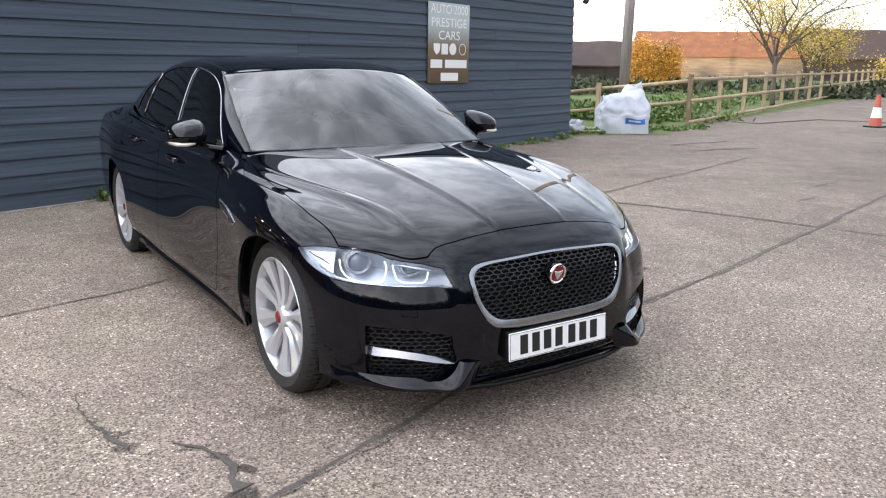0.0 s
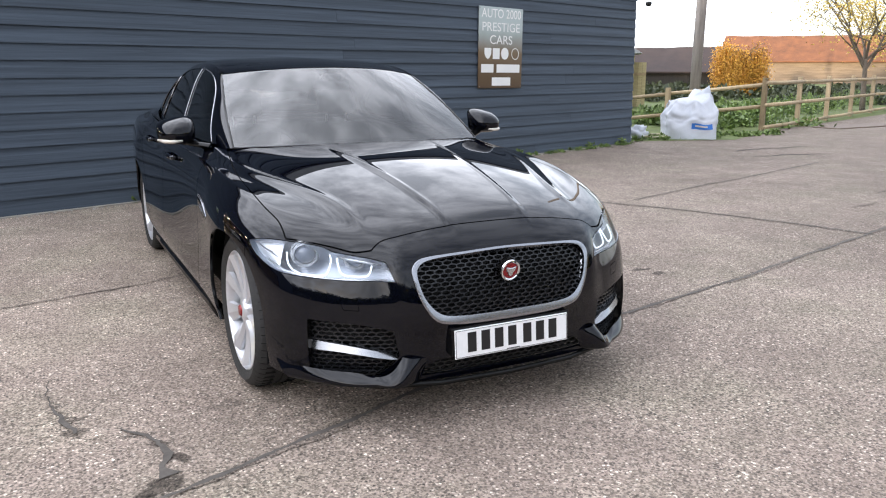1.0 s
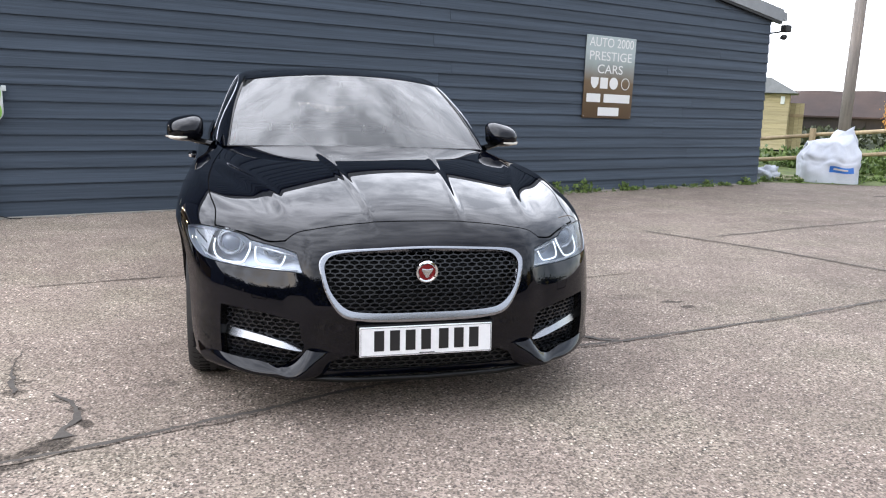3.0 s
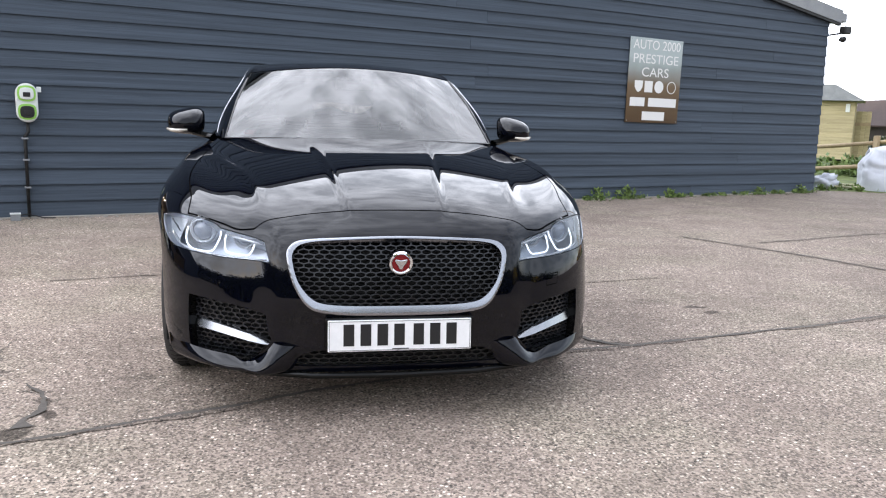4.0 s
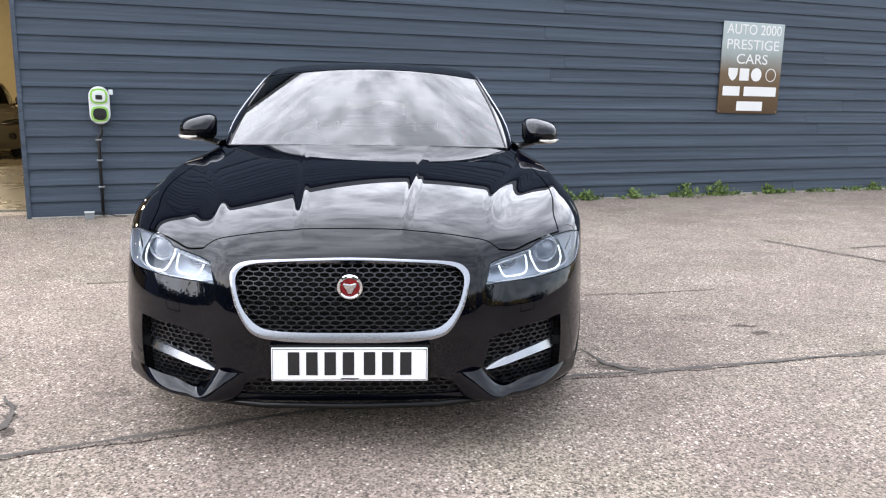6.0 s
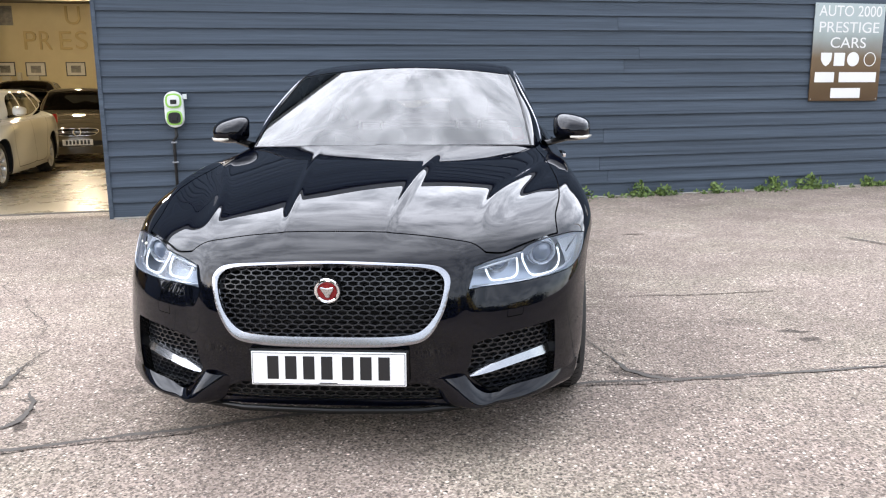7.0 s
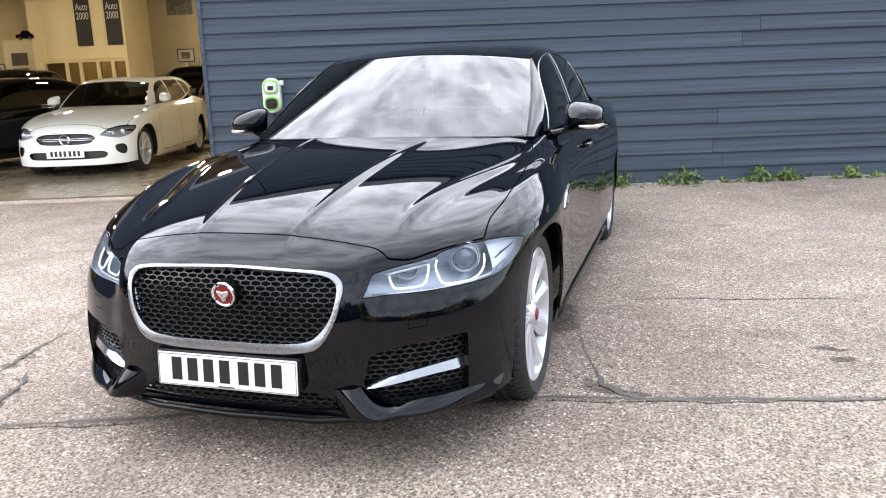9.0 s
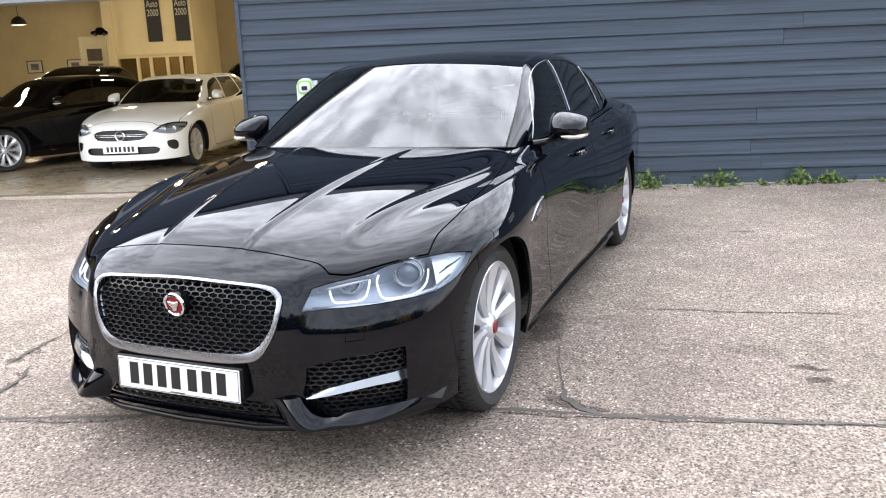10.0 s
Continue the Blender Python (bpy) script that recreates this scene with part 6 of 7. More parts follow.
def other_car(name, label, at, rz, paint, shape, lamp, grille, lower, corner, wheel_r=.33, wheelbase=(.845, 3.805), group=""):
    car = thing(name, label, "car", at, rz, group)
    P, ui, vi = loft(SALOON_BODY, [.016, .016, .016, .016, .02, .03, .05, .08], [.016, .016, .016, .016, .02, .04], ("u0", "u1"))
    H = Sheet.grid(P, ui, vi, (1, -.4, 1))
    x, y, z = H.p.T
    _, H = H.cut(np.minimum(np.where(x > .6, np.hypot(y - .845, z - .335) - .37, 1), np.where(x > .6, np.hypot(y - 3.805, z - .335) - .37, 1)))
    place = lambda sh, cab=False: Sheet(shape(sh.p, cab), sh.n, sh.q, sh.tri)

    def plain(sh, nm, cab=False, sink=0.0):
        sh = place(sh.moved(-sink) if sink else sh, cab)
        me = bpy.data.meshes.new(nm)
        me.from_pydata(sh.p.tolist(), [], sh.tri.tolist())
        me.polygons.foreach_set("use_smooth", [True] * len(me.polygons))
        return me

    cuts = {}
    for key, o, coords in (("lamp", lamp, slant_coords), ("grille", grille, front_coords), ("lower", lower, front_coords), ("corner", corner, slant_coords)):
        cuts[key], H = H.cut(np.where(H.p[:, 1] < .8, inside(o, coords(H.p)), 1.0))
    bonnet, H = seam_cut(H, lambda s: np.where((s.p[:, 2] > .62) & (s.p[:, 1] < 1.75), inside(BONNET, s.p[:, :2]), 1), .004)
    doors = []
    for o in (FRONT_DOOR, REAR_DOOR):
        d, H = seam_cut(H, lambda s: np.where(s.p[:, 0] > .5, inside(o, s.p[:, 1:3]), 1), .004)
        doors.append(d)
    part("body", plain(H.both(), "body"), paint, car)
    part("body_core", plain(H.both().joined(bonnet.both()).joined(doors[0].both()).joined(doors[1].both()), "core", False, .02), UNDER, car)
    part("bonnet", plain(bonnet.both(), "bonnet"), paint, car)
    for s in (1, -1):
        g = (lambda sh: sh) if s > 0 else (lambda sh: sh.mirrored())
        for d in doors:
            part("door", plain(g(d), "door"), paint, car)
        hl = part("headlamp", plain(g(cuts["lamp"]), "headlamp", False, .03), BOWL if paint is WHITE_PAINT else LAMP_DARK, car)
        part("lamp_cover", plain(g(cuts["lamp"]), "cover"), COVER, hl)
        PP, _ = on_sheet(g(cuts["lamp"]), slant_coords, np.array([(q, .655 - .02 * abs(q - 1.0)) for q in np.linspace(lamp[:, 0].min() + .08, lamp[:, 0].max() - .12, 5)]))
        PP = shape(PP, False)
        part("light_bar", tube([Vector(p) + Vector((0, .02, -.01)) for p in PP], .014, 8), BRIGHT, hl, "", True)
        if paint is WHITE_PAINT:
            for q, r in ((.84, .026), (1.05, .032)):
                PP, NN = on_sheet(g(cuts["lamp"]), slant_coords, np.array([(q, .630)]))
                c = Vector(shape(PP - NN * .022, False)[0])
                part("lamp_lens", lathe([(0, .012), (r * .6, .008), (r, -.004), (r * 1.2, .002), (r * 1.3, -.012)], 20, Matrix.Translation(c) @ Matrix.Rotation(s * .3, 4, "Z") @ Matrix.Rotation(math.pi / 2, 4, "X")), HOUSING, hl, "bright round lens", True)
        part("corner_vent", plain(g(cuts["corner"]), "corner", False, .03), PLASTIC, car)
    gr = part("grille", plain(cuts["grille"].both(), "grille", False, .03), PLASTIC, car, "dark grille")
    c = grille.mean(0)
    part("grille_frame", tube([Vector(p) for p in shape(on_sheet(cuts["grille"].both(), front_coords, np.concatenate([grille, grille[:1]]))[0], False)], .010, 6, False), BRIGHT, gr, "", True)
    half = (grille[:, 0].max() - grille[:, 0].min()) / 2
    for dz in (-.012, .012):
        bar = shape(on_sheet(cuts["grille"].both(), front_coords, np.array([(q * half, c[1] + dz) for q in np.linspace(-.93, .93, 9)]))[0], False)
        part("grille_bar", tube([Vector(p) - Vector((0, .004, 0)) for p in bar], .006, 6), BRIGHT, gr, "", True)
    e = shape(on_sheet(cuts["grille"].both(), front_coords, np.array([(0, c[1])]))[0], False)[0]
    part("round_emblem", lathe([(.055, -.02), (.055, .008), (.064, .012), (.074, .006), (.075, -.02)], 32, Matrix.Translation((0, e[1] - .008, e[2])) @ Matrix.Rotation(math.pi / 2, 4, "X")), BRIGHT, gr, "plain chrome ring", True, 40)
    part("lower_intake", plain(cuts["lower"].both(), "lower", False, .04), PLASTIC, car)
    lo = shape(np.array([[0, .03, lower[:, 1].mean()]]), False)[0]
    make_plate(car, (0, lo[1] - .012, lo[2] + .035), .0)
    ys = shape(np.array([[.9, wheelbase[0], .33], [.9, wheelbase[1], .33]]), False)
    for s in (1, -1):
        for yy in ys[:, 1]:
            make_wheel("wheel", car, (s * ys[0, 0] * .965, yy, wheel_r), s, wheel_r, wheel_r * .74, .21, 10, None, ALLOY)
            bm = bmesh.new()
            arcs = [[bm.verts.new((s * xx, yy + .375 * math.cos(t), .335 + .385 * math.sin(t))) for xx in (.86, .58)] for t in np.linspace(-.35, math.pi + .35, 20)]
            for a, b in zip(arcs, arcs[1:]):
                bm.faces.new((a[0], a[1], b[1], b[0]))
            part("arch_liner", bm, UNDER, car)
    low = [[(a, b, .955 + (k - .955) * .93) for a, b, k in row] for row in SALOON_CABIN]
    C, cu, cv = loft(low, [.04], [.03], ("v1",))
    C = Sheet.grid(C, cu, cv, (.5, 0, 1))
    screen, C = C.cut(np.maximum(np.maximum(2.10 - C.q[:, 1], C.q[:, 0] - 1.97), 0.02 - C.q[:, 0]) * .3)
    rearscr, C = C.cut(np.maximum(np.maximum(2.15 - C.q[:, 1], 5.1 - C.q[:, 0]), C.q[:, 0] - 6.95) * .3)
    panes = []
    for o in (FRONT_GLASS, REAR_GLASS, QUARTER_GLASS):
        w, C = C.cut(np.where(C.p[:, 0] > .5, inside(o, C.p[:, 1:3]), 1))
        panes.append(w)
    part("roof", plain(C.both(), "roof", True), paint, car)
    part("windscreen", plain(screen.both(), "windscreen", True, .004), DARK_GLASS, car)
    part("rear_screen", plain(rearscr.both(), "rear_screen", True, .004), DARK_GLASS, car)
    for s in (1, -1):
        for w in panes:
            part("side_window", plain(w if s > 0 else w.mirrored(), "side_window", True, .004), DARK_GLASS, car)
        mir = make_mirror(car, s)
        mir.scale = (.94, .95, 1.0)
        for ch in mir.children:
            if ch.name.startswith("mirror_shell"):
                ch.data.materials[0] = paint
    part("cabin_dark", box((-.66, 1.5, .3), (.66, 3.6, .88), None, .05), UNDER, car)
    for s in (1, -1):
        part("tail_lamp", box((s * .55, shape(np.array([[.6, 4.84, .8]]), False)[0][1] - .05, .78), (s * .82, shape(np.array([[.6, 4.84, .8]]), False)[0][1] + .03, .94), None, .02), RED_LENS, car)
    return car


SLIM_LAMP = rounded([(.62, .625), (.62, .625), (.80, .600), (1.0, .592), (1.2, .612), (1.36, .66), (1.40, .70), (1.40, .70), (1.2, .712), (1.0, .705), (.80, .672)], 4)
OVAL_GRILLE = rounded([(0, .655), (.26, .65), (.365, .625), (.375, .585), (.31, .535), (.2, .52), (0, .517), (-.2, .52), (-.31, .535), (-.375, .585), (-.365, .625), (-.26, .65)], 4)
WIDE_LOWER = rounded([(0, .42), (.40, .42), (.46, .38), (.42, .325), (.2, .315), (0, .313), (-.2, .315), (-.42, .325), (-.46, .38), (-.40, .42)], 4)
FOG_CORNER = rounded([(.80, .46), (.95, .475), (1.02, .43), (1.0, .37), (.90, .355), (.80, .39)], 4)
BIG_LAMP = rounded([(.60, .60), (.60, .60), (.80, .565), (1.0, .555), (1.2, .585), (1.38, .65), (1.42, .70), (1.42, .70), (1.2, .715), (1.0, .708), (.78, .672)], 4)
BIG_GRILLE = rounded([(0, .640), (.28, .635), (.40, .605), (.425, .555), (.36, .495), (.22, .478), (0, .474), (-.22, .478), (-.36, .495), (-.425, .555), (-.40, .605), (-.28, .635)], 4)
LOW_SLOT = rounded([(0, .385), (.50, .385), (.57, .345), (.52, .285), (.2, .275), (0, .273), (-.2, .275), (-.52, .285), (-.57, .345), (-.50, .385)], 4)
SIDE_SLOT = rounded([(.86, .45), (1.02, .465), (1.09, .42), (1.07, .34), (.98, .325), (.87, .37)], 4)
hatch = other_car("hatchback_car", "white hatchback car parked facing out of the showroom", (-6.92, 11.90, 0), 19, WHITE_PAINT, hatch_shape, BIG_LAMP, BIG_GRILLE, LOW_SLOT, SIDE_SLOT, .325)
other_car("saloon_car", "grey-brown saloon car at the back of the showroom", (-7.60, 16.90, 0), 27, GREY_PAINT, saloon_shape, SLIM_LAMP, OVAL_GRILLE, WIDE_LOWER, FOG_CORNER)
other_car("estate_car", "dark estate car deep in the showroom with its tail outwards", (-13.34, 25.27, 0), 205, DARK_PAINT, suv_shape, SLIM_LAMP, OVAL_GRILLE, WIDE_LOWER, FOG_CORNER, .36)
other_car("saloon_car", "shiny black saloon car beside the white hatchback", (-10.05, 11.1, 0), -8, DARK_PAINT, saloon_shape, SLIM_LAMP, OVAL_GRILLE, WIDE_LOWER, FOG_CORNER)
other_car("estate_car", "dark estate car with red tail lamps turned backwards", (-15.09, 20.71, 0), 205, DARK_PAINT, suv_shape, SLIM_LAMP, OVAL_GRILLE, WIDE_LOWER, FOG_CORNER, .36)


# ---- beyond the barn ----
GRASS = textured("grass_ground", (0.045, 0.066, 0.014), (0.13, 0.165, 0.035), 3.0, (0.85, 0.95), 0.6, 8, (1, 1, 1), 50)
WOOD = textured("fence_wood", (0.26, 0.195, 0.115), (0.52, 0.40, 0.25), 3.0, (0.7, 0.85), 0.4, 6, (3, 3, .6), 30, 0.15)
POLE_WOOD = textured("weathered_pole", (0.17, 0.15, 0.135), (0.34, 0.30, 0.27), 3.0, (0.8, 0.9), 0.5, 6, (6, 6, .5), 30)
SHED_WOOD = textured("shed_boards", (0.36, 0.30, 0.16), (0.54, 0.46, 0.28), 3.0, (0.7, 0.85), 0.3, 6, (.5, 4, 6), 20, 0.12)
ROOF_TILE = textured("orange_roof_tiles", (0.085, 0.034, 0.016), (0.22, 0.088, 0.036), 1.2, (0.8, 0.9), 0.5, 8, (1, 1, 1), 12)
BARN_DARK = textured("dark_barn_boards", (0.018, 0.015, 0.013), (0.038, 0.030, 0.026), 2.0, (0.8, 0.9), 0.4, 6, (6, 6, .5), 20)
BARN_ROOF = textured("brown_roof", (0.022, 0.013, 0.011), (0.045, 0.028, 0.024), 1.5, (0.8, 0.9), 0.3)
BARN_PALE = textured("pale_barn_boards", (0.085, 0.062, 0.044), (0.26, 0.20, 0.145), 1.6, (0.7, 0.85), 0.3, 6, (.4, .4, 5), 20)
BARK = textured("bark", (0.07, 0.055, 0.042), (0.17, 0.135, 0.10), 8, (0.85, 0.95), 0.6, 6, (4, 4, 1), 40)


def leaf_mat(name, dark, light):
    m = principled(name, light, 0.6, 0.0)
    g = node(m, "ShaderNodeNewGeometry")
    r = node(m, "ShaderNodeMix")
    r.data_type = "RGBA"
    r.inputs["A"].default_value, r.inputs["B"].default_value = (*dark, 1), (*light, 1)
    link(m, g.outputs["Random Per Island"], r.inputs["Factor"])
    link(m, r.outputs["Result"], bsdf(m).inputs["Base Color"])
    return m


LEAF_GOLD = leaf_mat("golden_leaves", (0.38, 0.16, 0.02), (0.75, 0.42, 0.06))
LEAF_YELLOW = leaf_mat("yellow_leaves", (0.30, 0.20, 0.03), (0.65, 0.50, 0.10))
LEAF_GREEN = leaf_mat("green_leaves", (0.04, 0.075, 0.016), (0.19, 0.27, 0.07))
LEAF_DARK = leaf_mat("dark_foliage", (0.02, 0.03, 0.01), (0.06, 0.07, 0.025))

lawn = tagged(part("grass", sheet_of([(8.3, 14.75), (9.0, 14.55), (10.4, 14.15), (11.6, 14.85), (12.9, 15.55), (37, 24.8), (160, 70), (160, 300), (-120, 300), (-120, 80), (4, 28)], .004), GRASS), "rough green verge behind the fence", "grass", kind="structure")


def leaves_mesh(points, size, rnd, droop=0.0):
    """Many small pointed leaves, one at each point."""
    V, F = [], []
    for p in points:
        a, b = rnd.uniform(0, 6.283), rnd.uniform(-1.0, 1.0) - droop
        s = size * rnd.uniform(.6, 1.3)
        d = Vector((math.cos(a) * math.cos(b), math.sin(a) * math.cos(b), math.sin(b)))
        w = d.cross(Vector((rnd.uniform(-1, 1), rnd.uniform(-1, 1), rnd.uniform(-1, 1)))).normalized() * s * .32
        k = len(V)
        p = Vector(p)
        V += [p, p + d * s * .5 + w, p + d * s, p + d * s * .5 - w]
        F.append((k, k + 1, k + 2, k + 3))
    me = bpy.data.meshes.new("leaves")
    me.from_pydata([tuple(v) for v in V], [], F)
    return me


def make_tree(name, label, at, height, spread, leaf, size, count, seed, weeping=False, bare=.35, trunk_r=.16):
    rnd = random.Random(seed)
    tree = thing(name, label, "tree", at)
    bm = bmesh.new()
    tips = []
    lean = Vector((rnd.uniform(-.08, .08), rnd.uniform(-.08, .08), 0))
    top = height * bare
    trunk = [Vector((0, 0, 0)) + lean * z * 2 + Vector((0, 0, z)) for z in np.linspace(0, top, 5)]
    add_tube(bm, trunk, [trunk_r * (1 - .09 * i) for i in range(5)], 10)

    def limb(p, d, length, r, depth):
        pts, q = [p], p
        for i in range(4):
            d = (d + Vector((rnd.gauss(0, .16), rnd.gauss(0, .16), rnd.gauss(.03, .1) - (.22 if weeping and depth > 0 else 0)))).normalized()
            q = q + d * length / 4
            pts.append(q)
            if depth > 0:
                tips.append(q)
        add_tube(bm, pts, [r * (1 - .2 * i) for i in range(5)], 6, False)
        if depth < 2:
            for _ in range(4 if depth == 0 else 3):
                k = rnd.randint(1, 4)
                a = rnd.uniform(0, 6.283)
                limb(pts[k], (d * .6 + Vector((math.cos(a), math.sin(a), rnd.uniform(-.1, .6))) * .8).normalized(), length * .62, r * .5, depth + 1)

    for i in range(6):
        a = 6.283 * i / 6 + rnd.uniform(-.4, .4)
        limb(trunk[-1] - Vector((0, 0, rnd.uniform(0, top * .25))), Vector((math.cos(a) * spread / height * 1.6, math.sin(a) * spread / height * 1.6, 1)).normalized(), (height - top) * .62, trunk_r * .55, 0)
    part("trunk", bm, BARK, tree, "", True)
    pts = []
    for _ in range(count):
        q = rnd.choice(tips)
        r = spread * .16
        pts.append(q + Vector((rnd.gauss(0, r), rnd.gauss(0, r), rnd.gauss(0, r) - (rnd.uniform(0, height * .45) if weeping else 0))))
    pts = [q for q in pts if q.z > .1]
    tagged(part("crown", leaves_mesh(pts, size, rnd, .9 if weeping else 0), leaf, tree), kind="stuff")
    return tree


# fence: posts and rails
def make_added_woods():
    """Unseen dark woods, added to hide the low sun from the yard and to show in the car's nose."""
    rnd = random.Random(77)
    pts = []
    for k in range(130):
        if k < 80:
            cx, cy = -26 + k * 1.05 + rnd.uniform(-1, 1), -30 + rnd.uniform(-3, 3)
            hgt = 4.2 + 1.5 * math.sin(k * .23) + 1.2 * math.sin(k * .61 + 1) + rnd.uniform(0, 1.4)
        else:
            # added clump towards the sun, stops its glints on the car
            u = -2.5 + (k - 80) * .2
            cx, cy = 34.5 * SUN_FROM.x - u * SUN_FROM.y + rnd.uniform(-1, 1), 6 + 34.5 * SUN_FROM.y + u * SUN_FROM.x + rnd.uniform(-1, 1)
            hgt = 5.6 + rnd.uniform(0, 1.2)
        for _ in range(110):
            u = rnd.random() ** .8
            r = (1.6 - .8 * u) * rnd.random() ** .4
            a = rnd.uniform(0, 6.283)
            pts.append((cx + r * math.cos(a), cy + r * math.sin(a), .1 + u * hgt))
    return tagged(part("added_woods", leaves_mesh(pts, 1.1, rnd), LEAF_DARK), "unseen dark woods added behind the yard to block the low sun", "woods", kind="stuff")


make_added_woods()


def make_rail_fence(points, group, heights=(.42, .95), drop=0.0):
    for k, (x, y) in enumerate(points):
        post = thing("fence_post", "square wooden fence post with weathered top", "fence post", (x, y, 0), 24, group)
        part("post", box((-.05, -.05, -.1), (.05, .05, 1.16 - drop * k), None, .008), WOOD, post)
    for k, ((x0, y0), (x1, y1)) in enumerate(zip(points, points[1:])):
        for h in heights:
            z, z1 = max(.05, h - drop * k), max(.05, h - drop * (k + 1))
            rail = thing("fence_rail", "round wooden fence rail", "fence rail", (x0, y0, 0), 0, group)
            d = Vector((x1 - x0, y1 - y0, 0))
            n = Vector((d.y, -d.x, 0)).normalized() * .075
            part("rail", tube([n + Vector((0, 0, z)) - d * .02, n + d * .5 + Vector((0, 0, (z + z1) / 2 - .01)), n + d * 1.02 + Vector((0, 0, z1))], .042, 8), WOOD, rail, "", True)


line = [(12.5, 15.45)]
for k in range(22):
    line.append((line[-1][0] + 2.48 * math.cos(radians(23.8)), line[-1][1] + 2.48 * math.sin(radians(23.8))))
make_rail_fence(line, "roadside fence", (.10, .58, 1.05))
make_rail_fence([(12.5, 15.45), (11.35, 17.2), (10.15, 18.85), (8.95, 20.5)], "yard fence", (.55, 1.02), .24)
NET = textured("wire_netting", (0.10, 0.11, 0.09), (0.18, 0.19, 0.16), 10, (0.6, 0.7), 0.1)
bm = bmesh.new()
for (x0, y0), (x1, y1) in zip(line[:8], line[1:9]):
    d = Vector((x1 - x0, y1 - y0, 0))
    for i in range(12):
        p = Vector((x0, y0, 0)) + d * i / 12
        add_tube(bm, [p + Vector((0, 0, .05)), p + Vector((0, 0, .85))], .0022, 3, False)
    for z in (.08, .2, .5, .65):
        add_tube(bm, [Vector((x0, y0, z)), Vector((x1, y1, z))], .0022, 3, False)
tagged(part("wire_netting", bm, NET), "thin wire netting along the fence", "netting", kind="stuff")

# bulk bag
BAG = textured("woven_white_bag", (0.44, 0.47, 0.53), (0.58, 0.60, 0.65), 5, (0.6, 0.75), 0.3, 6, (1, 1, 1), 60)
BLUE = principled("blue_print", (0.02, 0.13, 0.45), 0.5)
bag = thing("bulk_bag", "slumped white bulk bag with a blue printed panel beside the fence", "bag", (9.95, 14.98, 0), -30)


def bag_point(a, t):
    """A place on the sack: a goes round, t from foot to rim."""
    c, s_ = math.cos(a), math.sin(a)
    sq = (abs(c) ** 5 + abs(s_) ** 5) ** (-.2)
    r = .505 * sq * (1 - .10 * t + .05 * math.sin(math.pi * t) - .20 * float(smooth(.72, 1.0, np.array(t))))
    nz = noise.noise(Vector((c * 2.0, s_ * 2.0, t * 2.6))) * .05 + noise.noise(Vector((c * 5, s_ * 5, t * 7))) * .035 * (.2 + t)
    crease = .022 * abs(math.sin(5 * a + 4 * t + 2 * noise.noise(Vector((c, s_, 2 * t))))) * t
    peak = .70 + .24 * math.exp(-((a - .85) / .8) ** 2) + .22 * math.exp(-((a - 6.1) / .55) ** 2) + .22 * math.exp(-((a + .18) / .55) ** 2) - .03 * math.exp(-((a - 3.0) / .5) ** 2) + .04 * math.sin(7 * a)
    z = peak * (t + .06 * math.sin(2 * math.pi * t))
    return Vector(((r + nz - crease) * c, (r + nz - crease) * s_, max(0.0, z + nz * t * .6)))


bm = bmesh.new()
rings = [[bm.verts.new(bag_point(2 * math.pi * i / 72, j / 29)) for i in range(72)] for j in range(30)]
for a, b in zip(rings, rings[1:]):
    for i in range(72):
        bm.faces.new((a[i], a[(i + 1) % 72], b[(i + 1) % 72], b[i]))
cap = bm.verts.new((.05, .1, .80))
for i in range(72):
    bm.faces.new((rings[-1][i], rings[-1][(i + 1) % 72], cap))
part("sack", bm, BAG, bag, "", True)


def bag_print(name, a0, a1, t0, t1, out, material, label=""):
    """A printed field that follows the sack."""
    bm = bmesh.new()
    grid = []
    for i in range(13):
        col = []
        for j in range(5):
            p = bag_point(a0 + (a1 - a0) * i / 12, t0 + (t1 - t0) * j / 4)
            col.append(bm.verts.new(p + Vector((p.x, p.y, 0)).normalized() * out))
        grid.append(col)
    for p_, q_ in zip(grid, grid[1:]):
        for j in range(4):
            bm.faces.new((p_[j], q_[j], q_[j + 1], p_[j + 1]))
    part(name, bm, material, bag, label, True)


bag_print("printed_panel", 4.60, 5.30, .22, .39, .010, BLUE, "blue printed panel with a plain bar")
bag_print("print_bar", 4.73, 5.16, .28, .33, .015, PALE)
for a in (2.45,):
    p, q = bag_point(a, .80), bag_point(a, 1.0)
    part("lifting_loop", tube([p, p.lerp(q, .6) * 1.04, q + Vector((0, 0, .05)), bag_point(a + .25, .97), bag_point(a + .3, .8)], .016, 6), BAG, bag, "", True)

litter = thing("plastic_sheet", "crumpled white plastic heap against the barn corner", "litter", (8.78, 15.15, 0))
bm = bmesh.new()
bmesh.ops.create_icosphere(bm, subdivisions=4, radius=.2)
for v in bm.verts:
    k = 1 + .55 * noise.noise(v.co * 9) + .3 * noise.noise(v.co * 25)
    v.co = Vector((v.co.x * k * 1.25, v.co.y * k * .8, max(0, (v.co.z * k * .8 + .10))))
part("sheet", bm, BAG, litter, "", True)
ROPE = textured("pale_hose", (0.35, 0.33, 0.22), (0.55, 0.52, 0.36), 20, (0.6, 0.7), 0.2)
hose = thing("hose_coil", "loose coil of pale hose lying on the grass", "hose", (9.25, 15.15, .02))
coil = [(.30 * (1 + .12 * math.sin(a * 1.7)) * math.cos(a) * 1.35, .30 * (1 + .1 * math.cos(a * .9)) * math.sin(a), .012 + .006 * a / 6.28 + .01 * math.sin(a * 2.3) ** 2) for a in np.linspace(0, 6.28 * 4, 120)]
part("hose", tube(coil + [(.75, -.35, .012), (1.2, -.42, .012)], .012, 6), ROPE, hose, "", True)

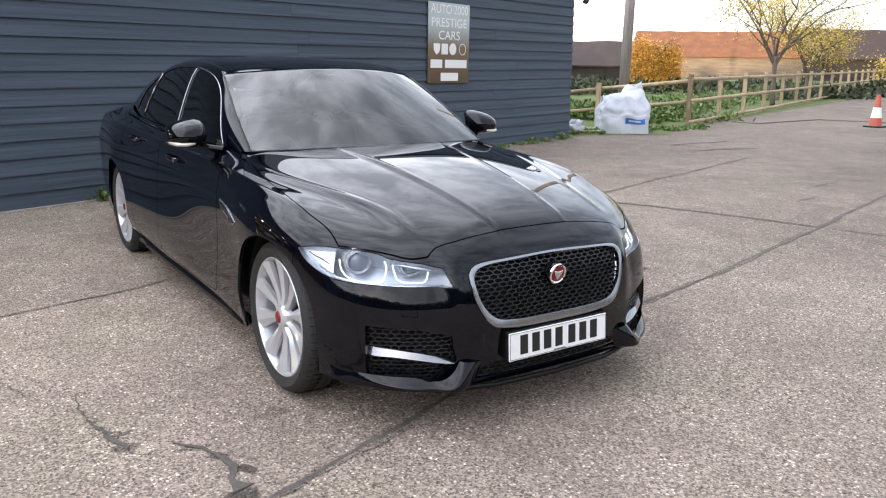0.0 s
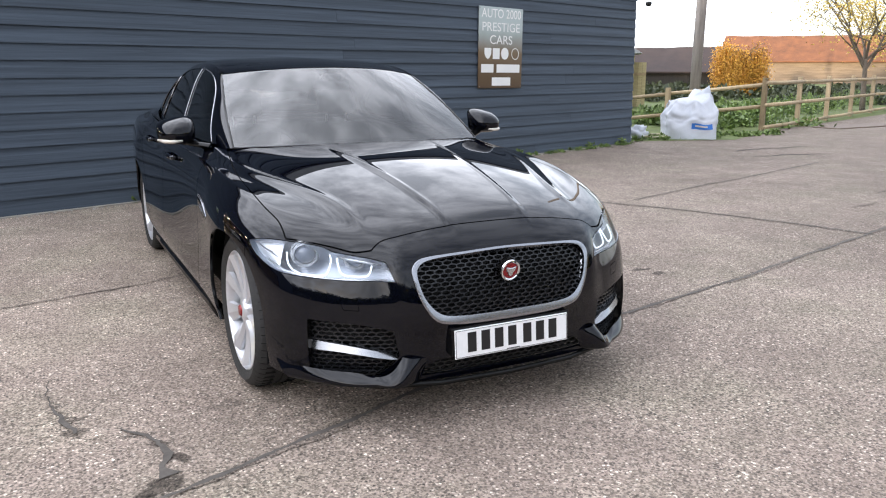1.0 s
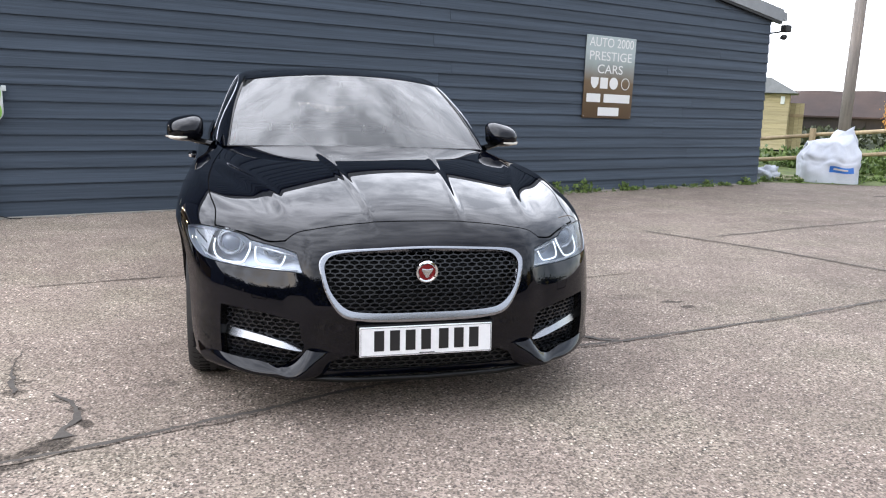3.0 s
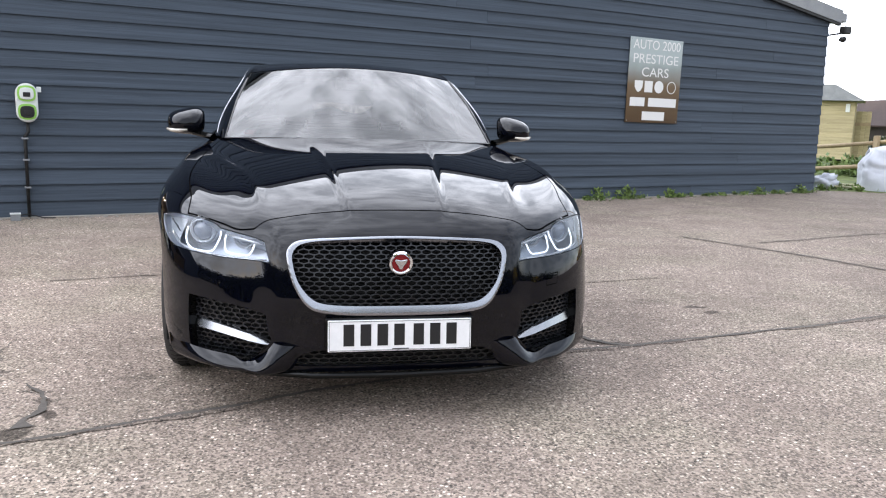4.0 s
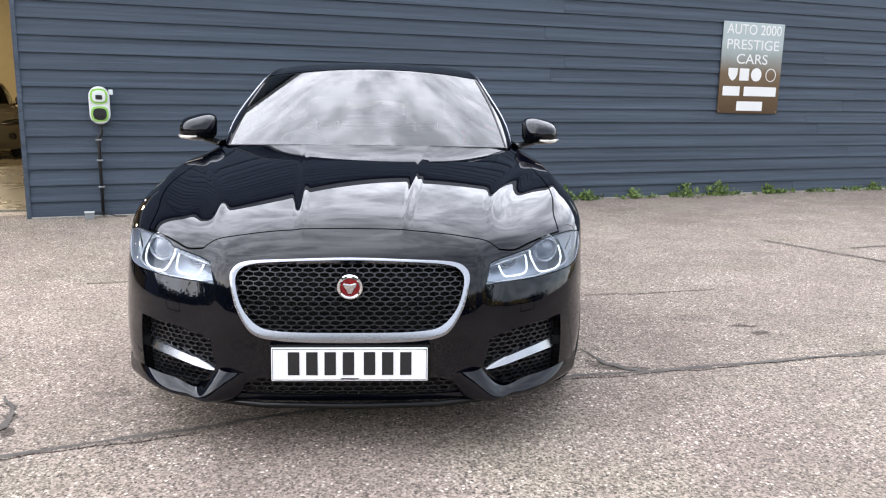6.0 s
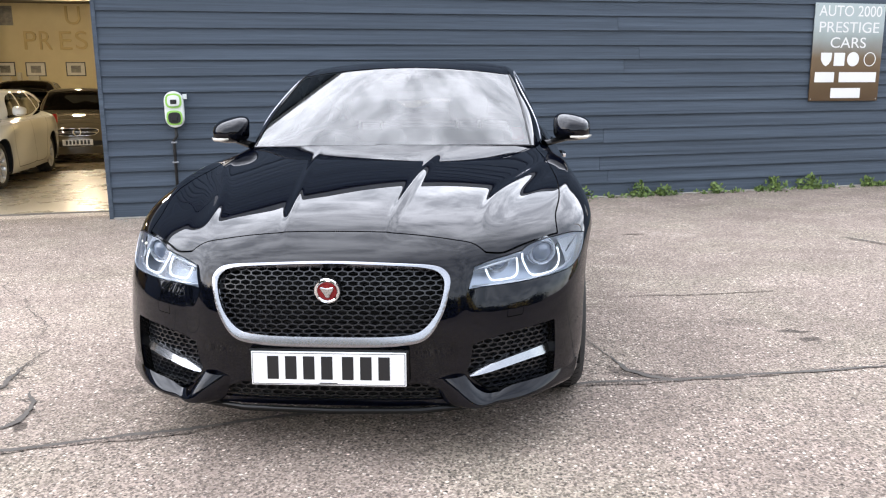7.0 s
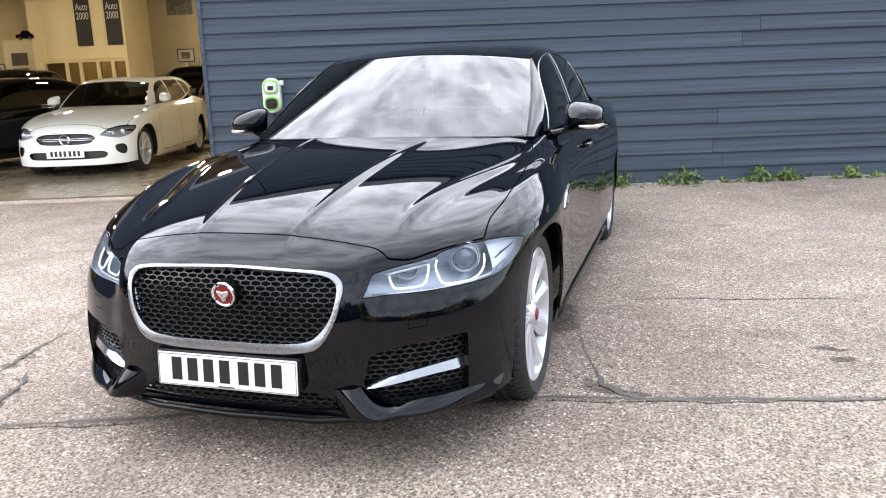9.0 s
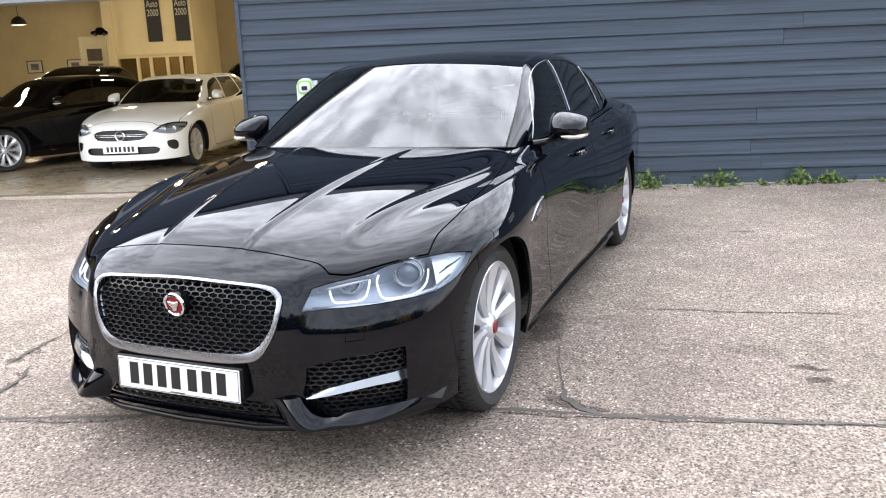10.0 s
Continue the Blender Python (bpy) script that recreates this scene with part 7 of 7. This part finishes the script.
pole = thing("utility_pole", "weathered round wooden utility pole", "pole", (11.95, 17.0, 0))
part("shaft", tube([(0, 0, 0), (.04, .0, 3), (.10, 0, 8.5)], [.125, .115, .10], 16), POLE_WOOD, pole, "", True)

# timber shed and panel behind the barn corner
SHED = pose(16.3, 24.5, 0, 0, 0, 142)
shed = thing("garden_shed", "pale timber shed with shallow grey roof", "shed")
shed.matrix_world = SHED
part("shed_core", box((.03, -2.4, 0), (3.0, -.03, 1.80)), UNDER, shed)
for k in range(13):
    z0 = .06 + .136 * k
    for lo, hi in (((0, -.022, z0), (3.0, .03, z0 + .134)), ((-.012, -2.4, z0), (.03, -.022, z0 + .134))):
        part("board", box(lo, hi, None, .004), SHED_WOOD, shed)
part("shed_roof", prism([(-.25, 1.84), (3.25, 1.84), (2.4, 2.32), (.6, 2.32)], 3.0, Matrix.Translation((0, -2.7, 0))), GREY_METAL, shed, "shallow grey roof")
part("wall_lamp", box((.14, .03, 1.50), (.26, .10, 1.75), None, .01), CASE, shed)
panel = thing("timber_screen", "upright close-boarded timber screen beside the shed", "screen", (17.42, 25.82, 0), 140)
for k in range(5):
    part("board", box((-.40 + .14 * k, 0, 0), (-.265 + .14 * k, .022, 1.56), None, .004), SHED_WOOD, panel)
part("rail", box((-.4, .022, 1.1), (.3, .06, 1.2)), WOOD, panel)


def make_barn(name, label, a, b, depth, eave, ridge, wall_mat, roof_mat, base=-.3):
    """A long low barn with its front along a to b and a pitched roof."""
    d = Vector((b[0] - a[0], b[1] - a[1], 0))
    barn = thing(name, label, "building", (*a, 0), math.degrees(math.atan2(d.y, d.x)))
    L = d.length
    part("wall", box((0, 0, base), (L, .2, eave)), wall_mat, barn)
    part("wall", box((0, depth - .2, base), (L, depth, eave)), wall_mat, barn)
    for x0 in (0, L - .2):
        part("gable", prism([(0, base), (depth, base), (depth, eave), (depth / 2, ridge - .1), (0, eave)], .2, Matrix.Translation((x0 + .2, 0, 0)) @ Matrix.Rotation(math.pi / 2, 4, "Z")), wall_mat, barn)
    for s in (0, 1):
        bm = bmesh.new()
        y0, y1 = (-.4, depth / 2) if s == 0 else (depth + .4, depth / 2)
        n = 24
        rows = []
        for i in range(n + 1):
            x = -.4 + (L + .8) * i / n
            sag = -.10 * math.sin(math.pi * i / n) + .03 * math.sin(i * 1.9)
            rows.append([bm.verts.new((x, y0, eave - .12)), bm.verts.new((x, y1, ridge + sag)), bm.verts.new((x, y0, eave - .02)), bm.verts.new((x, y1, ridge + .1 + sag))])
        for p, q in zip(rows, rows[1:]):
            bm.faces.new((p[0], p[1], q[1], q[0]))
            bm.faces.new((p[2], q[2], q[3], p[3]))
            bm.faces.new((p[0], q[0], q[2], p[2]))
        bm.faces.new(rows[0][:2] + rows[0][3:1:-1])
        bmesh.ops.recalc_face_normals(bm, faces=bm.faces)
        part("roof_slope", bm, roof_mat, barn)
    return barn, L


barn, L = make_barn("tiled_barn", "long low barn with sunlit orange tiled roof", (55.4, 59.6), (65.6, 45.4), 7.0, 2.0, 4.3, BARN_PALE, ROOF_TILE)
for k in range(14):
    part("weatherboard", box((0, -.02, -.2 + .155 * k), (L, .0, -.06 + .155 * k)), BARN_PALE, barn)
wing, L = make_barn("dark_barn_wing", "dark roofed barn wing end-on", (62.8, 44.6), (73.8, 39.1), 9.0, 1.9, 4.5, BARN_DARK, BARN_ROOF)
part("barge_board", tube([(-.25, -.4, 1.9), (-.25, 4.5, 4.62), (-.25, 9.4, 1.9)], .09, 6), BARN_PALE, wing)
long_barn, L = make_barn("long_dark_barn", "long low dark boarded barn with brown roof", (24.0, 58.0), (38.0, 42.0), 8.0, 1.15, 2.75, BARN_DARK, BARN_ROOF, -.6)
for k in range(5):
    part("door", box((2 + 3.8 * k, -.05, -.5), (3.9 + 3.8 * k, .0, .95)), BARN_DARK, long_barn)

make_tree("willow", "small weeping tree with golden autumn leaves", (28.7, 32.1, 0), 3.1, 1.05, LEAF_GOLD, .085, 15000, 3, True, .5, .10)
make_tree("willow", "second weeping tree with golden autumn leaves", (29.2, 31.7, 0), 2.9, .85, LEAF_GOLD, .085, 9000, 9, True, .5, .10)
make_tree("young_tree", "thin autumn tree with sparse yellow leaves behind the fence", (22.6, 20.5, 0), 6.0, 2.4, LEAF_YELLOW, .08, 5200, 5, False, .28, .095)
make_tree("young_tree", "small tree with yellowing leaves behind the fence", (28.4, 23.1, 0), 4.2, 1.8, LEAF_YELLOW, .08, 6000, 6, False, .25, .09)
make_tree("young_tree", "leafy yellow-green shrub beside the road", (46.5, 29.0, 0), 2.6, 1.8, LEAF_YELLOW, .16, 1500, 8, False, .15, .06)

# low growth
def tufts(name, label, spots, height, leaf, size, per, seed, kind="stuff"):
    rnd = random.Random(seed)
    pts = []
    for x, y, r in spots:
        for _ in range(int(per * r)):
            a, q = rnd.uniform(0, 6.283), abs(rnd.gauss(0, .5)) * r
            pts.append((x + q * math.cos(a), y + q * math.sin(a), height * r ** .5 * rnd.random() ** 1.4 * max(.15, 1 - q / r * .6)))
    return tagged(part(name, leaves_mesh(pts, size, rnd, -.5), leaf), label, "weeds", kind=kind)


rnd = random.Random(17)
edge = []
for k in range(150):
    t = rnd.random()
    d = rnd.uniform(.8, 3.6)
    x, y = 12.6 + 26 * t ** 1.4, 15.6 + 26 * t ** 1.4 * math.tan(radians(24.5))
    edge.append((x - .41 * d + rnd.uniform(-.4, .4), y + .91 * d, rnd.uniform(.35, .8)))
for k in range(60):
    t = rnd.random()
    edge.append((12.5 - 4.0 * t + rnd.uniform(.3, 2.6), 15.7 + 5.5 * t + rnd.uniform(.2, 1.4), rnd.uniform(.3, .7)))
tufts("verge_weeds", "tangle of green weeds behind the fence", edge, .50, LEAF_GREEN, .12, 150, 4)
far = []
for k in range(120):
    a = radians(rnd.uniform(29, 56))
    D = rnd.uniform(34, 50)
    far.append((-2 + D * math.cos(a), 3 + D * math.sin(a), rnd.uniform(.5, 1.1)))
tufts("far_shrubs", "far low shrubs in front of the barns", far, .55, LEAF_DARK, .25, 120, 14)


def wall_point(s, off=-.10):
    p = WALL @ Vector((s, off, 0))
    return p.x, p.y


for s, r, seed in ((2.27, .16, 1), (3.12, .13, 2), (4.35, .26, 3), (5.15, .22, 4), (5.45, .12, 9), (6.15, .14, 5), (6.95, .22, 6), (7.45, .26, 7), (8.3, .12, 8), (10.2, .12, 11), (11.2, .16, 12), (3.6, .28, 13)):
    x, y = wall_point(s)
    tufts("weed_clump", "green weed clump at the foot of the boards", [(x, y, r)], .34, LEAF_GREEN, .05, 750, seed)
spots = []
for k in range(80):
    x, y = wall_point(rnd.uniform(3.0, 11.6), rnd.uniform(-.16, -.02))
    spots.append((x, y, rnd.uniform(.03, .10)))
tufts("wall_grass", "thin line of grass along the wall foot", spots, .18, LEAF_GREEN, .04, 350, 21)
spots = []
for k in range(60):
    spots.append((rnd.uniform(8.3, 12.4), 14.75 + rnd.uniform(-.15, .4), rnd.uniform(.05, .14)))
tufts("verge_grass", "short grass at the yard's edge", spots, .25, LEAF_GREEN, .06, 420, 22)
GRIT = textured("gravel_grit", (0.22, 0.20, 0.18), (0.5, 0.47, 0.43), 40, (0.8, 0.9), 0.4)
bm = bmesh.new()
for k in range(420):
    x, y = wall_point(rnd.uniform(-.7, 11.5), -.05 - abs(rnd.gauss(0, .06)))
    bmesh.ops.create_icosphere(bm, subdivisions=1, radius=rnd.uniform(.004, .014), matrix=Matrix.Translation((x, y, .004)) @ Matrix.Diagonal((1.2, 1, .6, 1)))
tagged(part("grit", bm, GRIT), "loose grit along the wall foot", "gravel", kind="stuff")

# cone, boards on the ground
SHEETING = textured("worn_ply_sheet", (0.10, 0.075, 0.058), (0.20, 0.155, 0.125), 4, (0.7, 0.9), 0.3, 7, (1, 4, 1), 30)
CONE = textured("cone_orange", (0.30, 0.06, 0.03), (0.46, 0.09, 0.04), 6, (0.5, 0.7), 0.1)
cone = thing("traffic_cone", "orange traffic cone with white band on the road edge", "cone", (16.5, 13.36, 0))
part("base", box((-.19, -.19, 0), (.19, .19, .04), None, .015), PLASTIC, cone)
part("body", lathe([(.15, .04), (.14, .06), (.045, .73), (.03, .75), (0, .75)], 24), CONE, cone, "", True, 40)
part("white_band", lathe([(.121, .22), (.085, .46)], 24, Matrix.Translation((0, 0, .0))), CASE, cone, "", True)
for a, b in (((14.6, 15.5), (17.6, 15.75)), ((17.7, 15.55), (18.6, 13.9))):
    d = Vector((b[0] - a[0], b[1] - a[1], 0))
    t = thing("ground_board", "flat worn timber board lying on the concrete", "board", (*a, 0), math.degrees(math.atan2(d.y, d.x)))
    part("board", box((0, -.35, .0), (d.length, .35, .025), None, .006), SHEETING, t)


# the side of the yard behind the camera: an unseen belt of tall trees, added to keep the low sun off the yard
rnd = random.Random(41)
side = Vector((-SUN_FROM.y, SUN_FROM.x, 0))
for k in range(20):
    p = SUN_FROM * (36 + 5 * (k % 2) + rnd.uniform(-1, 1)) + side * (-40 + 4.2 * k)
    make_tree("sun_screen_tree", "tall dark tree in an unseen belt added to shade the yard", (p.x, p.y, 0), rnd.uniform(9.0, 10.5), 7.0, LEAF_DARK, 1.0, 1700, 60 + k, False, .12, .3)
for k in range(20):
    a = radians(-118 + 6.0 * k)
    p = Vector((math.cos(a), math.sin(a), 0)) * (34 + rnd.uniform(-3, 3))
    make_tree("hedge_tree", "bushy tree in the hedge beyond the yard", (p.x, p.y, 0), rnd.uniform(4.0, 6.0), 6.5, LEAF_YELLOW if k % 5 == 2 else LEAF_DARK, .7, 1500, 160 + k, False, .10, .25)

pts = []
for k in range(12000):
    a = radians(rnd.uniform(-200, 0))
    D = 33 + rnd.gauss(0, 1.2)
    pts.append((D * math.cos(a), D * math.sin(a), 2.6 * rnd.random() ** 1.3))
tagged(part("hedge", leaves_mesh(pts, .6, rnd), LEAF_DARK), "dense dark hedge round the far side of the yard", "hedge", kind="stuff")

# ---- the boards of the barn wall ----
pitch = .157
rnd = random.Random(4)
for r in range(27):
    z0 = .006 + pitch * r
    stop = min(11.64 - .02 * z0, 11.62 - (z0 + .03 - 2.78) / .147)
    cuts = [-.66] + [rnd.choice((rnd.uniform(4.6, 5.2), rnd.uniform(8.6, 10.4)))] + [11.62]
    cuts = [c for c in cuts if c < stop - .3] + [stop]
    for a, b in zip(cuts, cuts[1:]):
        bm = bmesh.new()
        n = 6
        cols = []
        sway, tilt = rnd.uniform(-.004, .004), rnd.uniform(-.003, .003)
        for i in range(n + 1):
            x = a + .002 + (b - a - .004) * i / n
            dz = sway * math.sin(math.pi * i / n) + tilt * i / n
            cols.append([bm.verts.new(q) for q in ((x, -.026, z0 + dz), (x, .03, z0 + dz), (x, .03, z0 + pitch + .02), (x, -.003, z0 + pitch + .02))])
        for p_, q_ in zip(cols, cols[1:]):
            for i in range(4):
                bm.faces.new((p_[i], p_[(i + 1) % 4], q_[(i + 1) % 4], q_[i]))
        bm.faces.new(cols[0][::-1])
        bm.faces.new(cols[-1])
        bmesh.ops.recalc_face_normals(bm, faces=bm.faces)
        part("board", bm, BOARD, wall)
